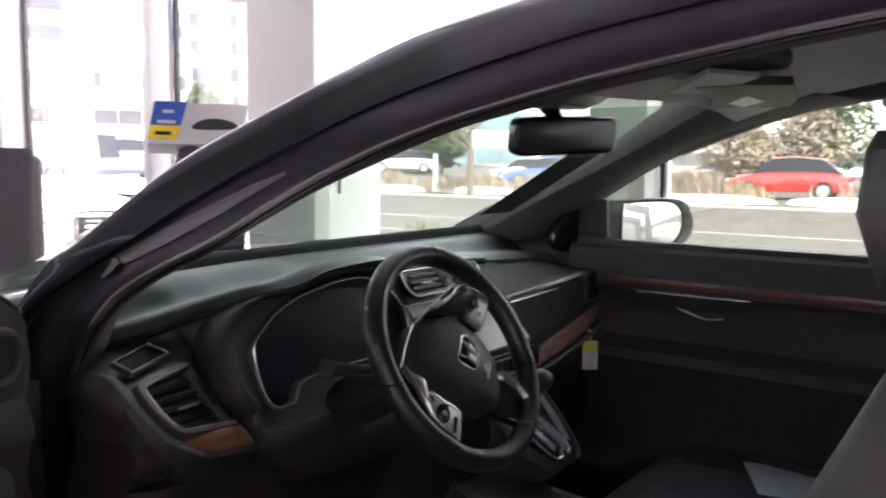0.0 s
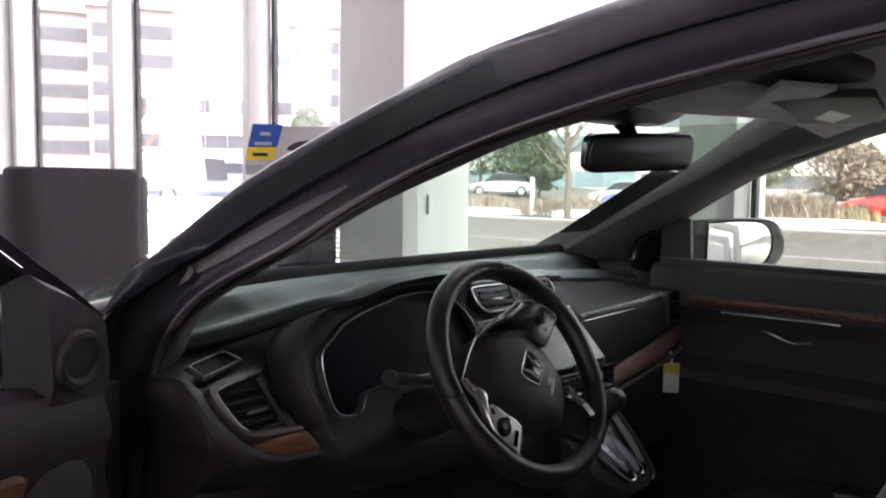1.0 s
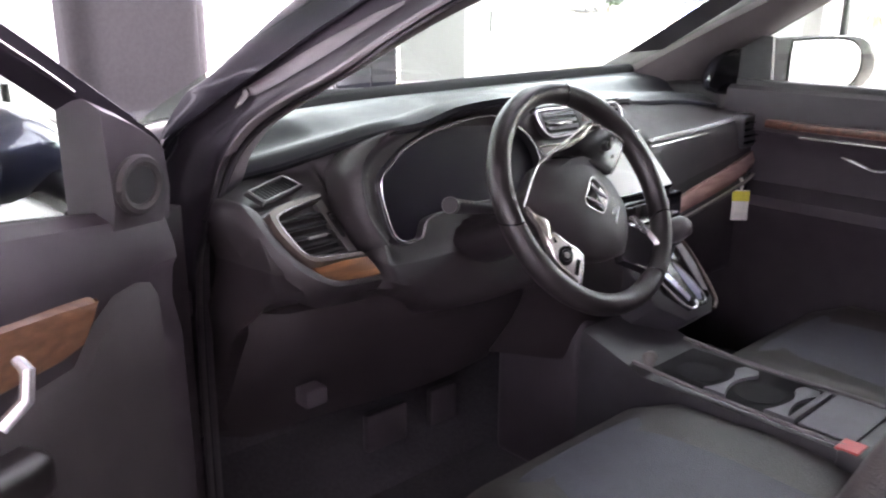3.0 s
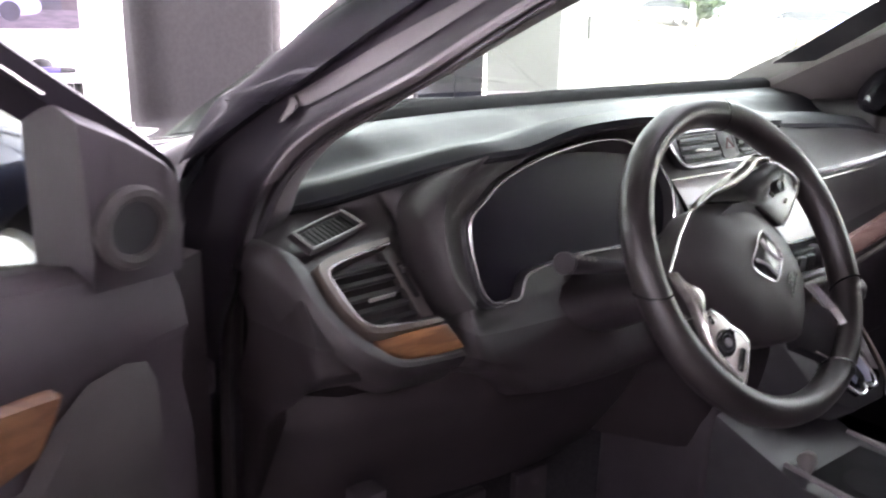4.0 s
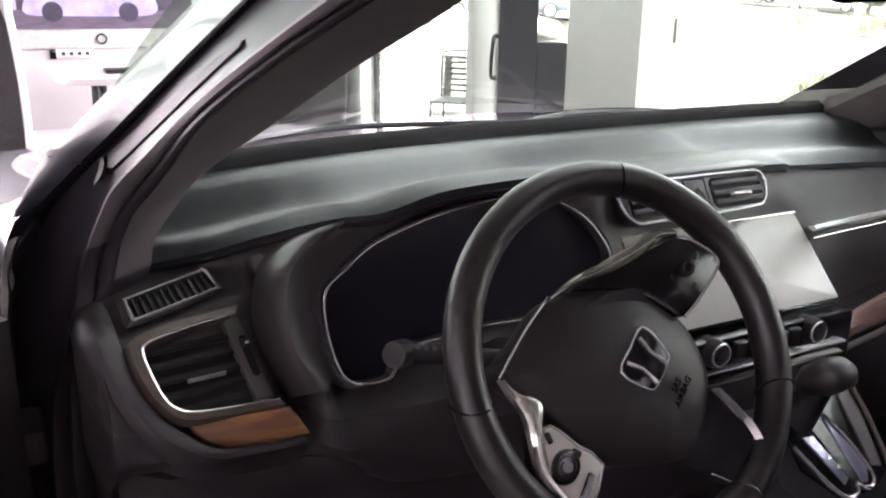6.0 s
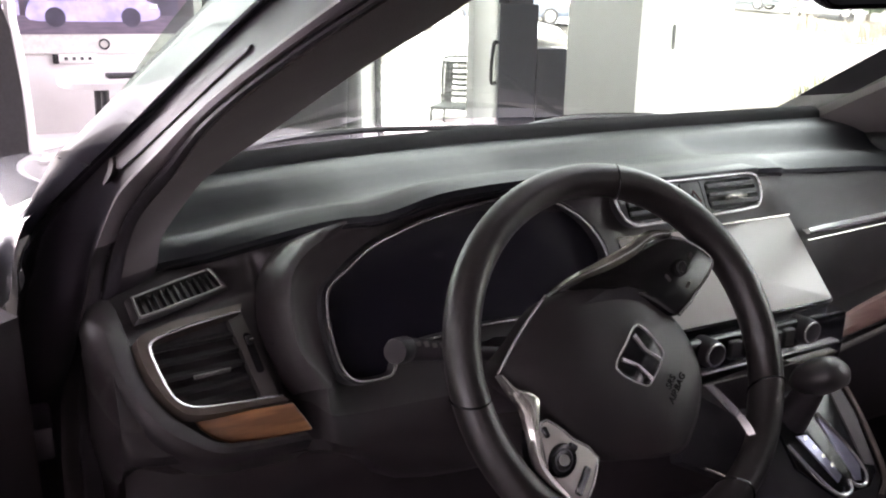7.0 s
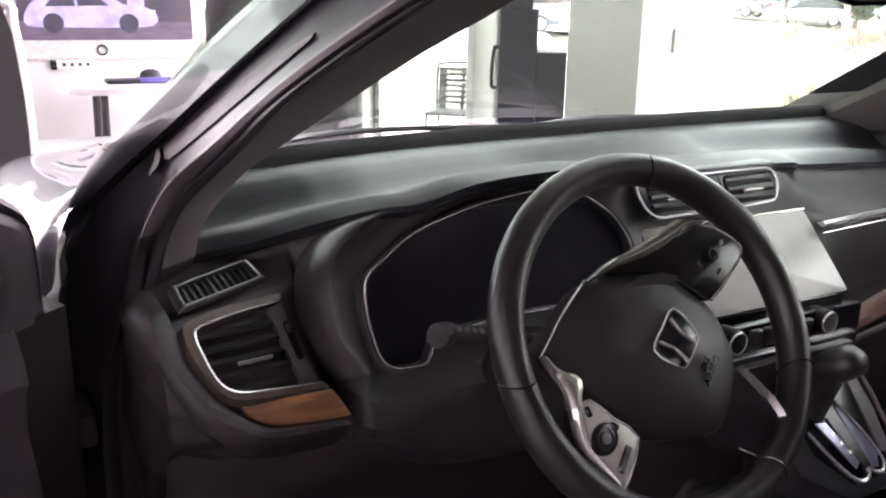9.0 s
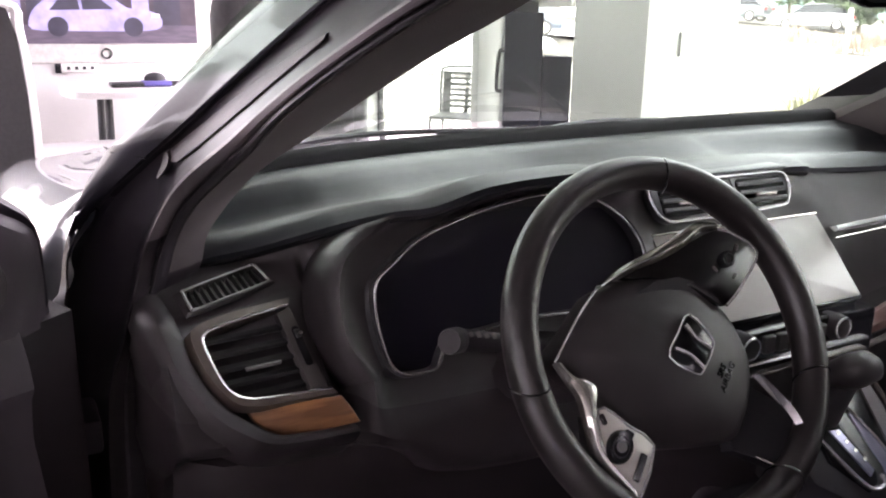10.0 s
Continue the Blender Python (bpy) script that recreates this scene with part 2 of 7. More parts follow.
def rrect(w, h, r, n=4, cx=0.0, cy=0.0):
    out = []
    for sx, sy, a0 in ((1, 1, 0), (-1, 1, 90), (-1, -1, 180), (1, -1, 270)):
        for k in range(n + 1):
            a = radians(a0 + 90 * k / n)
            out.append((cx + sx * (w / 2 - r) + r * math.cos(a), cy + sy * (h / 2 - r) + r * math.sin(a)))
    return out


def frame_pose(o, x, y):
    """A pose with its origin at o, local x along x, and local y as near y as it can be."""
    x = Vector(x).normalized()
    z = x.cross(Vector(y)).normalized()
    y = z.cross(x)
    return Matrix(((x[0], y[0], z[0], o[0]), (x[1], y[1], z[1], o[1]), (x[2], y[2], z[2], o[2]), (0, 0, 0, 1)))

# ---- showroom ----
WALL_TURN = radians(3.9)  # the glass wall stands at a slight angle to the car
WALL_AT = Vector((1.175, 4.23, 0))  # a point of the glass line


def wall_pose(s, z=0.0):
    """A pose on the glass line, s metres along it from WALL_AT; local x points outside."""
    return Matrix.Translation(WALL_AT + Vector((-math.sin(WALL_TURN) * s, math.cos(WALL_TURN) * s, z))) @ Matrix.Rotation(WALL_TURN, 4, "Z")


def glass_x(y):
    return WALL_AT.x - math.tan(WALL_TURN) * (y - WALL_AT.y)


GX = glass_x(-7)
ROOM = [(-9, -7), (glass_x(-7) + 0.08, -7), (glass_x(9.2) + 0.08, 9.2), (-9, 9.2)]
tagged(part("floor", slab(ROOM, pose(0, 0, -0.2), 0.2), M["floor"]), "polished grey tile showroom floor", "floor", kind="structure")
tagged(part("ceiling", slab(ROOM, pose(0, 0, 4.2), 0.2), M["ceiling"]), "plain pale grey showroom ceiling", "ceiling", kind="structure")
for nm, z0, z1 in (("wall_west", 0, 2.9), ("wall_west_head", 3.8, 4.2)):
    tagged(part(nm, box((-9.2, -7, z0), (-9, 9.2, z1)), M["white_wall"]), "plain white painted wall", "wall", kind="structure")
tagged(part("wall_south", box((-9, -7.2, 0), (GX, -7, 4.2)), M["white_wall"]), "plain white painted wall", "wall", kind="structure")
for nm, x0, x1, z0, z1 in (("wall_north", -2.0, glass_x(9.2), 0, 2.2), ("wall_north_low", -9, -2.0, 0, 0.12), ("wall_north_head", -9, glass_x(9.2), 3.9, 4.2)):
    tagged(part(nm, box((x0, 9.2, z0), (x1, 9.4, z1)), M["white_wall"]), "plain white painted wall", "wall", kind="structure")
tagged(part("wall_end", box((-1.15, 0.07, 0), (-0.03, 0.22, 4.2), 0.004, m=wall_pose(1.31)), M["white_wall"]), "plain white wall end beside the glass", "wall", kind="structure")
# structural column standing in the glass line
tagged(part("wall_column", box((0, 0, 0), (0.545, 0.372, 4.2), 0.004, m=pose(1.234, 1.905, 0, 0, 0, 9)), M["column"]), "square grey panelled column beside the glass wall", "column", kind="structure")
MULL = [-9.2, -7.6, -5.9, -3.83, -1.31, 0.0, 1.31, 3.0]


def mullion(s):
    t = thing("window_mullion", "white aluminium mullion with a black gasket line", "window mullion", "mullions of the glass wall", "structure")
    t.matrix_world = wall_pose(s)
    part("post", box((-0.150, 0.004, 0), (-0.002, 0.062, 4.2), 0.003), M["alu"], t)
    part("gasket", box((-0.004, -0.016, 0.0), (0.03, 0.002, 4.2)), M["gasket"], t)
    return t


for s in MULL:
    mullion(s)
t = thing("window_1", "floor to ceiling clear glass wall panes", "window", kind="structure")
t.matrix_world = wall_pose(0)
E_Y = [-11.2] + MULL[:4] + [-2.28, -1.92] + MULL[4:] + [4.9]
for a, b in zip(E_Y, E_Y[1:]):
    if a != -2.28:
        p = part("pane", box((0.006, a + 0.02, 0.08), (0.018, b - 0.02, 4.2)), M["glass"], t)
        p.visible_shadow = False
for a, b in ((-11.2, -2.3), (-1.9, 4.9)):
    part("window_sill", box((-0.10, a, 0.0), (0.06, b, 0.08), 0.004), M["alu"], t)
# pale pier outside the glass beyond the passenger door
tagged(part("wall_pier", box((0.16, 0.10, -0.2), (0.44, 0.34, 4.4), 0.004, m=wall_pose(-3.83)), M["white_wall"]), "plain pale pier outside the glass", "column", kind="structure")
# unseen glazing, added so the left fender and pillar mirror bright sky
w = thing("unseen_window_north", "unseen clear glass panes added in the north wall for bright reflections", "window", kind="structure")
part("pane", box((-9, 9.3, 0.12), (glass_x(9.2), 9.31, 3.9)), M["glass"], w).visible_shadow = False
# unseen window band, added to brighten the cabin from the open door side
w3 = thing("unseen_window_west", "unseen glass window band added in the white wall for daylight", "window", kind="structure")
part("pane", box((-9.11, -7, 2.9), (-9.1, 9.2, 3.8)), M["glass"], w3).visible_shadow = False
for q in np.linspace(-6.5, 8.7, 9):
    part("window_frame", box((-9.15, q - 0.04, 2.9), (-9.06, q + 0.04, 3.8)), M["alu"], w3)
for q in np.linspace(-8.8, -2.1, 6):
    part("window_frame", box((q - 0.04, 9.26, 0.12), (q + 0.04, 9.35, 3.9)), M["alu"], w)

# ---- the car ----
car = thing("car", "dark metallic sport utility car parked indoors with its front door open", "car")


def lerp(a, b, t):
    return np.array(a, float) * (1 - t) + np.array(b, float) * t


# the door opening from the sill up and back along the roof: outer edge of the painted pillar, its inner edge, the lip, the seal's end and the trim's inner edge
OPEN_O = spline([(-0.892, 0.37, 0.34), (-0.890, 0.38, 0.80), (-0.872, 0.39, 1.00), (-0.850, 0.39, 1.09), (-0.803, 0.37, 1.178), (-0.775, 0.25, 1.245), (-0.745, 0.06, 1.335), (-0.72, -0.10, 1.40), (-0.70, -0.30, 1.455), (-0.69, -0.60, 1.50), (-0.685, -1.20, 1.53), (-0.69, -1.70, 1.52)], 5)
LINES = [[np.array(q) for q in line] for line in (
    [(-0.892, 0.37, 0.34), (-0.89, 0.38, 0.8), (-0.876, 0.39, 0.97), (-0.864, 0.39, 1.04), (-0.842, 0.39, 1.105), (-0.806, 0.372, 1.172), (-0.784, 0.33, 1.202), (-0.694, 0.24, 1.3065), (-0.633, 0.08, 1.392), (-0.604, 0.01, 1.427), (-0.586, -0.085, 1.4635), (-0.573, -0.22, 1.4945), (-0.581, -0.4, 1.5215), (-0.62, -0.7, 1.5575), (-0.667, -1.2, 1.53), (-0.69, -1.7, 1.52)],
    [(-0.87, 0.4, 0.34), (-0.868, 0.41, 0.8), (-0.858, 0.41, 0.98), (-0.842, 0.41, 1.043), (-0.818, 0.388, 1.112), (-0.778, 0.316, 1.17), (-0.751, 0.258, 1.208), (-0.714, 0.165, 1.266), (-0.68, 0.056, 1.324), (-0.664, -0.01, 1.354), (-0.658, -0.122, 1.391), (-0.658, -0.25, 1.422), (-0.658, -0.42, 1.453), (-0.67, -0.709, 1.479), (-0.7, -1.19, 1.489), (-0.71, -1.7, 1.48)],
    [(-0.84, 0.33, 0.34), (-0.832, 0.33, 0.86), (-0.806, 0.333, 0.98), (-0.793, 0.334, 1.03), (-0.782, 0.32, 1.08), (-0.767, 0.285, 1.13), (-0.76, 0.205, 1.174), (-0.744, 0.091, 1.224), (-0.719, 0.02, 1.268), (-0.689, -0.05, 1.309), (-0.665, -0.142, 1.348), (-0.662, -0.26, 1.379), (-0.663, -0.423, 1.41), (-0.67, -0.712, 1.446), (-0.69, -1.206, 1.46), (-0.7, -1.7, 1.45)],
    [(-0.8, 0.36, 0.34), (-0.795, 0.36, 0.86), (-0.775, 0.37, 0.98), (-0.757, 0.36, 1.03), (-0.747, 0.325, 1.088), (-0.738, 0.27, 1.133), (-0.728, 0.195, 1.172), (-0.728, 0.095, 1.211), (-0.718, 0.02, 1.252), (-0.679, -0.05, 1.3), (-0.642, -0.152, 1.347), (-0.645, -0.265, 1.374), (-0.65, -0.424, 1.403), (-0.665, -0.714, 1.437), (-0.69, -1.208, 1.45), (-0.7, -1.7, 1.44)],
    [(-0.77, 0.42, 0.34), (-0.765, 0.42, 0.86), (-0.745, 0.42, 0.98), (-0.715, 0.385, 1.035), (-0.708, 0.362, 1.08), (-0.684, 0.33, 1.127), (-0.676, 0.24, 1.172), (-0.63, 0.15, 1.23), (-0.592, 0.06, 1.282), (-0.578, -0.03, 1.316), (-0.573, -0.142, 1.354), (-0.585, -0.253, 1.376), (-0.6, -0.415, 1.403), (-0.63, -0.712, 1.436), (-0.67, -1.222, 1.447), (-0.68, -1.7, 1.44)])]
LINES = [spline(line, 4) for line in LINES]


def opening_strip(profile, lo=0, hi=None):
    """A skin along the door opening; profile: (line 0 to 4 or a share between two of them, bulge towards the doorway, shift into the car)."""
    rings = []
    for k in range(len(LINES[0]))[lo:hi]:
        ring = []
        for a, d, inward in profile:
            j = min(int(a), 3)
            ring.append(lerp(LINES[j][k], LINES[j + 1][k], a - j) + np.array((-0.6, -0.7, -0.2)) * d + (inward, 0, 0))
        rings.append(ring)
    return loft(rings, False)


part("pillar_outer", opening_strip([(-0.12, -0.10, 0.045), (-0.08, -0.05, 0.02), (-0.05, -0.014, 0.004), (0.0, 0.0, 0), (0.25, 0.006, 0), (0.6, 0.007, 0), (0.92, 0.004, 0), (1.0, -0.002, 0)], 15), M["pillar"], car)
part("hinge_pillar", opening_strip([(0.34, -0.045, 0), (0.40, -0.016, 0), (0.6, -0.014, 0), (0.9, -0.010, 0), (1.0, -0.004, 0)], 0, 17), M["jamb"], car)
FLANGE = zip(spline([(-0.816, 0.40, 1.114), (-0.829, 0.40, 1.099), (-0.842, 0.40, 1.077), (-0.849, 0.40, 1.059), (-0.851, 0.40, 1.044), (-0.852, 0.40, 1.024)], 3), spline([(-0.816, 0.375, 1.119), (-0.821, 0.375, 1.105), (-0.840, 0.375, 1.081), (-0.845, 0.375, 1.066), (-0.844, 0.375, 1.049), (-0.852, 0.375, 1.031)], 3))
part("fender_flange", loft([[lerp(o, i, -0.2) + (0.004, 0.01, -0.004), lerp(o, i, 0.0), lerp(o, i, 0.5) + (-0.0006, 0, 0.0006), lerp(o, i, 1.0), lerp(o, i, 1.0) + (0.004, 0.006, -0.004)] for o, i in FLANGE], False), M["paint"], car, "painted flange behind the fender edge")
part("door_jamb", opening_strip([(0.995, -0.003, 0), (1.02, -0.010, 0), (1.10, -0.016, 0), (1.30, -0.019, 0), (1.55, -0.021, 0), (1.80, -0.020, 0), (1.93, -0.014, 0), (1.99, -0.004, 0)]), M["jamb"], car, "glossy black door jamb")
# one lip in two tones: the upper stretch has its highlight painted in
part("jamb_flange", opening_strip([(1.98, -0.010, 0), (2.0, -0.001, 0), (2.10, 0.003, 0), (2.40, 0.004, 0), (2.55, 0.001, 0), (2.60, -0.006, 0)], 17), M["seal_lip"], car, "weatherstrip lip with its highlight painted in grey")
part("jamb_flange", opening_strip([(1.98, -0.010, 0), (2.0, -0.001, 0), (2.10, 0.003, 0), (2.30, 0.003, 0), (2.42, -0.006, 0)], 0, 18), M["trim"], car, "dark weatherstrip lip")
part("door_seal", opening_strip([(2.40, -0.010, 0), (2.60, -0.002, 0), (2.68, 0.004, 0), (2.82, 0.005, 0), (2.92, 0.0, 0), (3.0, -0.006, 0)]), M["rubber"], car, "black rubber door seal")


def jamb_blade(k, a):
    """A place on the jamb, between its outer and inner edge."""
    i = int(k)
    p = [lerp(lerp(line[i], line[i + 1], k - i), (0, 0, 0), 0) for line in LINES[1:3]]
    return lerp(p[0], p[1], a)


OUTW = np.array((-0.6, -0.7, -0.2))
# raised pale strip in the shape of the reflection that streaks the jamb
part("jamb_reflection", loft([[jamb_blade(k, a0 + (a1 - a0) * q) + OUTW * h for q, h in ((0.0, -0.021), (0.06, -0.015), (0.5, -0.0135), (0.94, -0.015), (1.0, -0.022))] for k, a0, a1 in ((22.2, 0.16, 0.46), (23.0, 0.18, 0.58), (25.0, 0.24, 0.66), (27.0, 0.30, 0.68), (29.0, 0.38, 0.69), (31.0, 0.47, 0.70), (33.2, 0.62, 0.68))]), M["strip"], car, "grey tapered strip imitating a reflection on the door jamb")
part("strip_clip", loft([[jamb_blade(k, a) + OUTW * h for a, h in ((a0, -0.021), (a0 + 0.02, -0.008), (a1 - 0.02, -0.008), (a1, -0.021))] for k, a0, a1 in ((20.6, 0.42, 0.50), (21.6, 0.30, 0.50), (22.1, 0.14, 0.46), (22.5, 0.18, 0.36))]), M["plate"], car, "small grey clip")
part("pillar_trim", opening_strip([(2.97, -0.008, 0), (3.04, -0.001, 0), (3.3, 0.002, 0), (3.8, 0.002, 0), (4.0, -0.004, 0), (4.0, -0.025, -0.018), (4.0, -0.06, -0.045), (4.0, -0.13, -0.10)], 13), M["trim_grey"], car, "grey pillar trim")
part("hinge_pillar_trim", opening_strip([(2.97, -0.008, 0), (3.04, -0.001, 0), (3.3, 0.002, 0), (3.8, 0.002, 0), (4.0, -0.004, 0), (4.0, -0.03, -0.02), (4.0, -0.12, -0.08)], 0, 14), M["trim"], car)
part("fender_seam", tube([lerp(LINES[0][21], LINES[1][21], t) + np.array((-0.6, -0.7, -0.2)) * 0.0048 for t in np.linspace(0.14, 0.98, 9)], 0.0009, 6), M["ledge"], car)
for k in (0, 1, 2):
    part("door_hinge", box((-0.868, 0.33, 0.46 + 0.20 * k), (-0.835, 0.40, 0.50 + 0.20 * k), 0.006), M["dark_trim"], car)

# windshield: two upright edges and a bow between
WS_L = spline([(-0.735, 0.74, 1.065), (-0.72, 0.60, 1.135), (-0.70, 0.42, 1.215), (-0.67, 0.20, 1.315), (-0.63, 0.00, 1.405), (-0.60, -0.13, 1.455)], 4)
WS_R = spline([(0.675, 0.74, 1.065), (0.66, 0.60, 1.135), (0.64, 0.42, 1.225), (0.62, 0.20, 1.34), (0.59, 0.02, 1.445), (0.56, -0.10, 1.50)], 4)
rings = []
for a, b in zip(WS_L, WS_R):
    rings.append([lerp(a, b, s) + (0, 0.24 * (1 - (2 * s - 1) ** 2), 0.035 * (1 - (2 * s - 1) ** 2)) for s in np.linspace(-0.04, 1.04, 17)])
ws = part("windshield", loft(rings, False), M["windshield"], car, "green-tinted windshield glass")
ws.visible_shadow = False

# roof and headliner
roof_rings, liner = [], []
for o in OPEN_O[35:] + [np.array((-0.68, -2.2, 1.49)), np.array((-0.64, -2.45, 1.44))]:
    w = -0.03 - o[0] - 0.012
    dx, dz = (np.interp(-o[1], (0.085, 0.22, 0.40, 0.70, 1.20, 1.7), v) for v in ((0.136, 0.135, 0.115, 0.07, 0.02, 0.0), (0.050, 0.034, 0.027, 0.018, 0.0, 0.0)))
    top = 0.115 if o[1] < -0.45 else 0.085 + 0.03 * min(1, max(0, (-0.1 - o[1]) / 0.35))
    roof_rings.append([(-0.03 + (w - dx * (s < 0)) * s, o[1] + 0.10 * (1 - s * s) * (o[1] > -0.5), o[2] - 0.004 + dz * max(0.0, -s) ** 2 + 0.06 * max(0.0, s) ** 2 + top * (1 - abs(s) ** 3)) for s in np.linspace(-1, 1, 15)])
    liner.append([(-0.03 + (w - 0.02 - dx * (s < 0)) * s, o[1] + 0.06 * (1 - s * s) * (o[1] > -0.5), o[2] - 0.035 + dz * max(0.0, -s) ** 2 + 0.055 * max(0.0, s) ** 2 + (top - 0.01) * (1 - abs(s) ** 4)) for s in np.linspace(-1, 1, 15)])
part("roof", loft(roof_rings, False), M["paint"], car)
part("headliner", loft(liner, False), M["headliner"], car, "grey cloth headliner")

# right side: pillar trim and door with its window opening
PR_G = spline([(0.66, 0.76, 1.08), (0.64, 0.64, 1.14), (0.625, 0.42, 1.245), (0.61, 0.20, 1.345), (0.595, 0.02, 1.45), (0.57, -0.12, 1.50)], 5)
PR_W = spline([(0.71, 0.52, 1.06), (0.70, 0.42, 1.13), (0.70, 0.30, 1.212), (0.695, 0.07, 1.342), (0.68, -0.18, 1.428), (0.66, -0.37, 1.463)], 5)
part("pillar_trim", loft([[lerp(g, w, -0.1) + (0.05, 0.03, 0.02), lerp(g, w, 0), lerp(g, w, 0.2) + (-0.03, -0.02, 0), lerp(g, w, 0.6) + (-0.035, -0.02, 0), lerp(g, w, 0.95) + (-0.01, 0, 0), lerp(g, w, 1.0) + (0.03, 0, 0)] for g, w in zip(PR_G, PR_W)], False), M["trim_grey"], car, "grey pillar trim")
RAIL = spline([(0.695, 0.07, 1.342), (0.68, -0.18, 1.428), (0.66, -0.37, 1.463), (0.65, -0.8, 1.49), (0.65, -1.5, 1.49)], 5)
part("roof_rail_trim", loft([[p + (0.05, 0, -0.0), p, p + (-0.02, 0, 0.015), p + (-0.05, 0, 0.06), p + (-0.06, 0.02, 0.12)] for p in RAIL], False), M["trim_grey"], car)


def side_panel(rows, ys):
    """A door card: rows of (x, z) repeated along y with a slow bow."""
    return loft([[(x, y, z) for x, z in rows] for y in ys], False)


pd = part("passenger_door", side_panel([(0.80, 1.085), (0.69, 1.10), (0.665, 1.105), (0.648, 1.095), (0.64, 1.06), (0.635, 1.03), (0.632, 1.00), (0.655, 0.985), (0.67, 0.94), (0.66, 0.87), (0.605, 0.845), (0.60, 0.82), (0.63, 0.79), (0.66, 0.70), (0.66, 0.40)], np.linspace(0.34, -0.75, 12)), M["door_trim"], car, "black door panel")
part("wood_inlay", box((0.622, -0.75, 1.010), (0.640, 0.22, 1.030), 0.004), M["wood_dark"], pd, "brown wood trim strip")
part("chrome_strip", box((0.620, -0.155, 0.9935), (0.634, 0.13, 0.9985), 0.002), M["silver"], pd, "bright chrome strip")
part("door_lever", tube(spline([(0.645, 0.03, 0.958), (0.628, 0.0, 0.955), (0.622, -0.05, 0.942), (0.64, -0.085, 0.945)], 5), 0.007, 8, flat=0.6), M["chrome"], pd, "chrome inside door lever")
part("belt_seal", box((0.668, -0.75, 1.10), (0.70, 0.33, 1.118), 0.004), M["rubber"], pd)
win = part("door_window", box((0.712, -0.75, 1.09), (0.716, 0.36, 1.47)), M["car_glass"], pd)
win.visible_shadow = False
part("b_pillar", box((0.60, -0.62, 0.4), (0.72, -0.50, 1.50), 0.02), M["trim"], car)

# driver's door standing open
DH, DD = Vector((-0.885, 0.30, 0)), Vector((-0.90, -0.436, 0)).normalized()
DN = Vector((DD.y, -DD.x, 0)) * -1  # towards the cabin side
if DN.y > 0:
    DN = -DN


def dpt(s, n, z):
    """A place on the open door: s along it from the hinge, n out of its inner face."""
    return DH + DD * s + DN * n + Vector((0, 0, z))



M["door_low"] = mat("grained_grey_door_plastic", (0.036, 0.031, 0.032), 0.65, 0, (0.030, 0.026, 0.027), 18, 0.4, 900, spec=0.35)
# door card: rows of (out of the face, height), swept along the door
DROWS = [(-0.10, 1.030), (-0.02, 1.042), (0.012, 1.046), (0.034, 1.036), (0.046, 1.005), (0.050, 0.985), (0.042, 0.972), (0.036, 0.93), (0.048, 0.88), (0.050, 0.70), (0.045, 0.45), (-0.10, 0.40)]
dd = part("driver_door", loft([[dpt(s, n if n > -0.05 else n * min(1, 0.5 + 3 * s), z + 0.10 * min(s, 0.3) * (z > 1.0) + 0.012 * s) for n, z in DROWS] for s in (0.035, 0.05, 0.09, 0.14, 0.2, 0.3, 0.45, 0.65, 0.85, 1.02, 1.08)], True), M["door_trim"], car, "black driver door panel standing open")
part("sail_panel", loft([[dpt(s, n * min(1, max(0.05, (s + 0.012) / 0.035)) if n > 0 else n, z) for n, z in ((0.012, zt), (0.036, zt - 0.012), (0.044, 1.07), (0.036, 1.03), (-0.03, 1.03), (-0.03, zt - 0.01))] for s, zt in ((-0.012, 1.108), (-0.006, 1.120), (0.010, 1.132), (0.04, 1.150), (0.08, 1.174), (0.128, 1.196))]), M["door_trim"], dd, "charcoal corner panel with round tweeter")
part("tweeter_ring", tube([dpt(0.087 + 0.034 * math.cos(a), 0.046, 1.090 + 0.030 * math.sin(a)) for a in np.linspace(0, 2 * math.pi, 28, endpoint=False)], 0.0075, 8, True), M["door_low"], dd)
part("tweeter_grille", tube([dpt(0.087, 0.040, 1.09), dpt(0.087, 0.047, 1.09)], 0.029, 24), M["satin"], dd)
sash = [(-0.012, 1.050), (-0.011, 1.100), (-0.006, 1.128), (0.019, 1.151), (0.074, 1.189), (0.127, 1.224), (0.182, 1.261), (0.28, 1.320), (0.42, 1.39), (0.60, 1.44), (0.85, 1.47), (1.05, 1.45), (1.09, 1.36), (1.07, 1.05)]
sp = spline(sash, 4)
part("window_sash", loft([[dpt(p[0] + q[0], q[1], p[1] + q[2]) for q in ((-0.001, -0.040, -0.004), (-0.001, -0.006, 0.003), (0.002, 0.006, -0.002), (0.010, 0.004, -0.022), (0.016, -0.03, -0.034), (0.012, -0.040, -0.030))] for p in sp]), M["jamb"], dd, "black door window frame")
part("sash_line", tube([dpt(p[0] + 0.006, 0.0075, p[1] - 0.020) for p in sp[20:-4]], 0.0012, 6), M["silver"], dd)
dw = part("door_window", loft([[dpt(s, -0.032, 1.03), dpt(s, -0.032, z), dpt(s, -0.036, z), dpt(s, -0.036, 1.03)] for s, z in ((0.10, 1.19), (0.2, 1.26), (0.42, 1.375), (0.6, 1.425), (0.85, 1.455), (1.06, 1.43))]), M["car_glass"], dd)
dw.visible_shadow = False
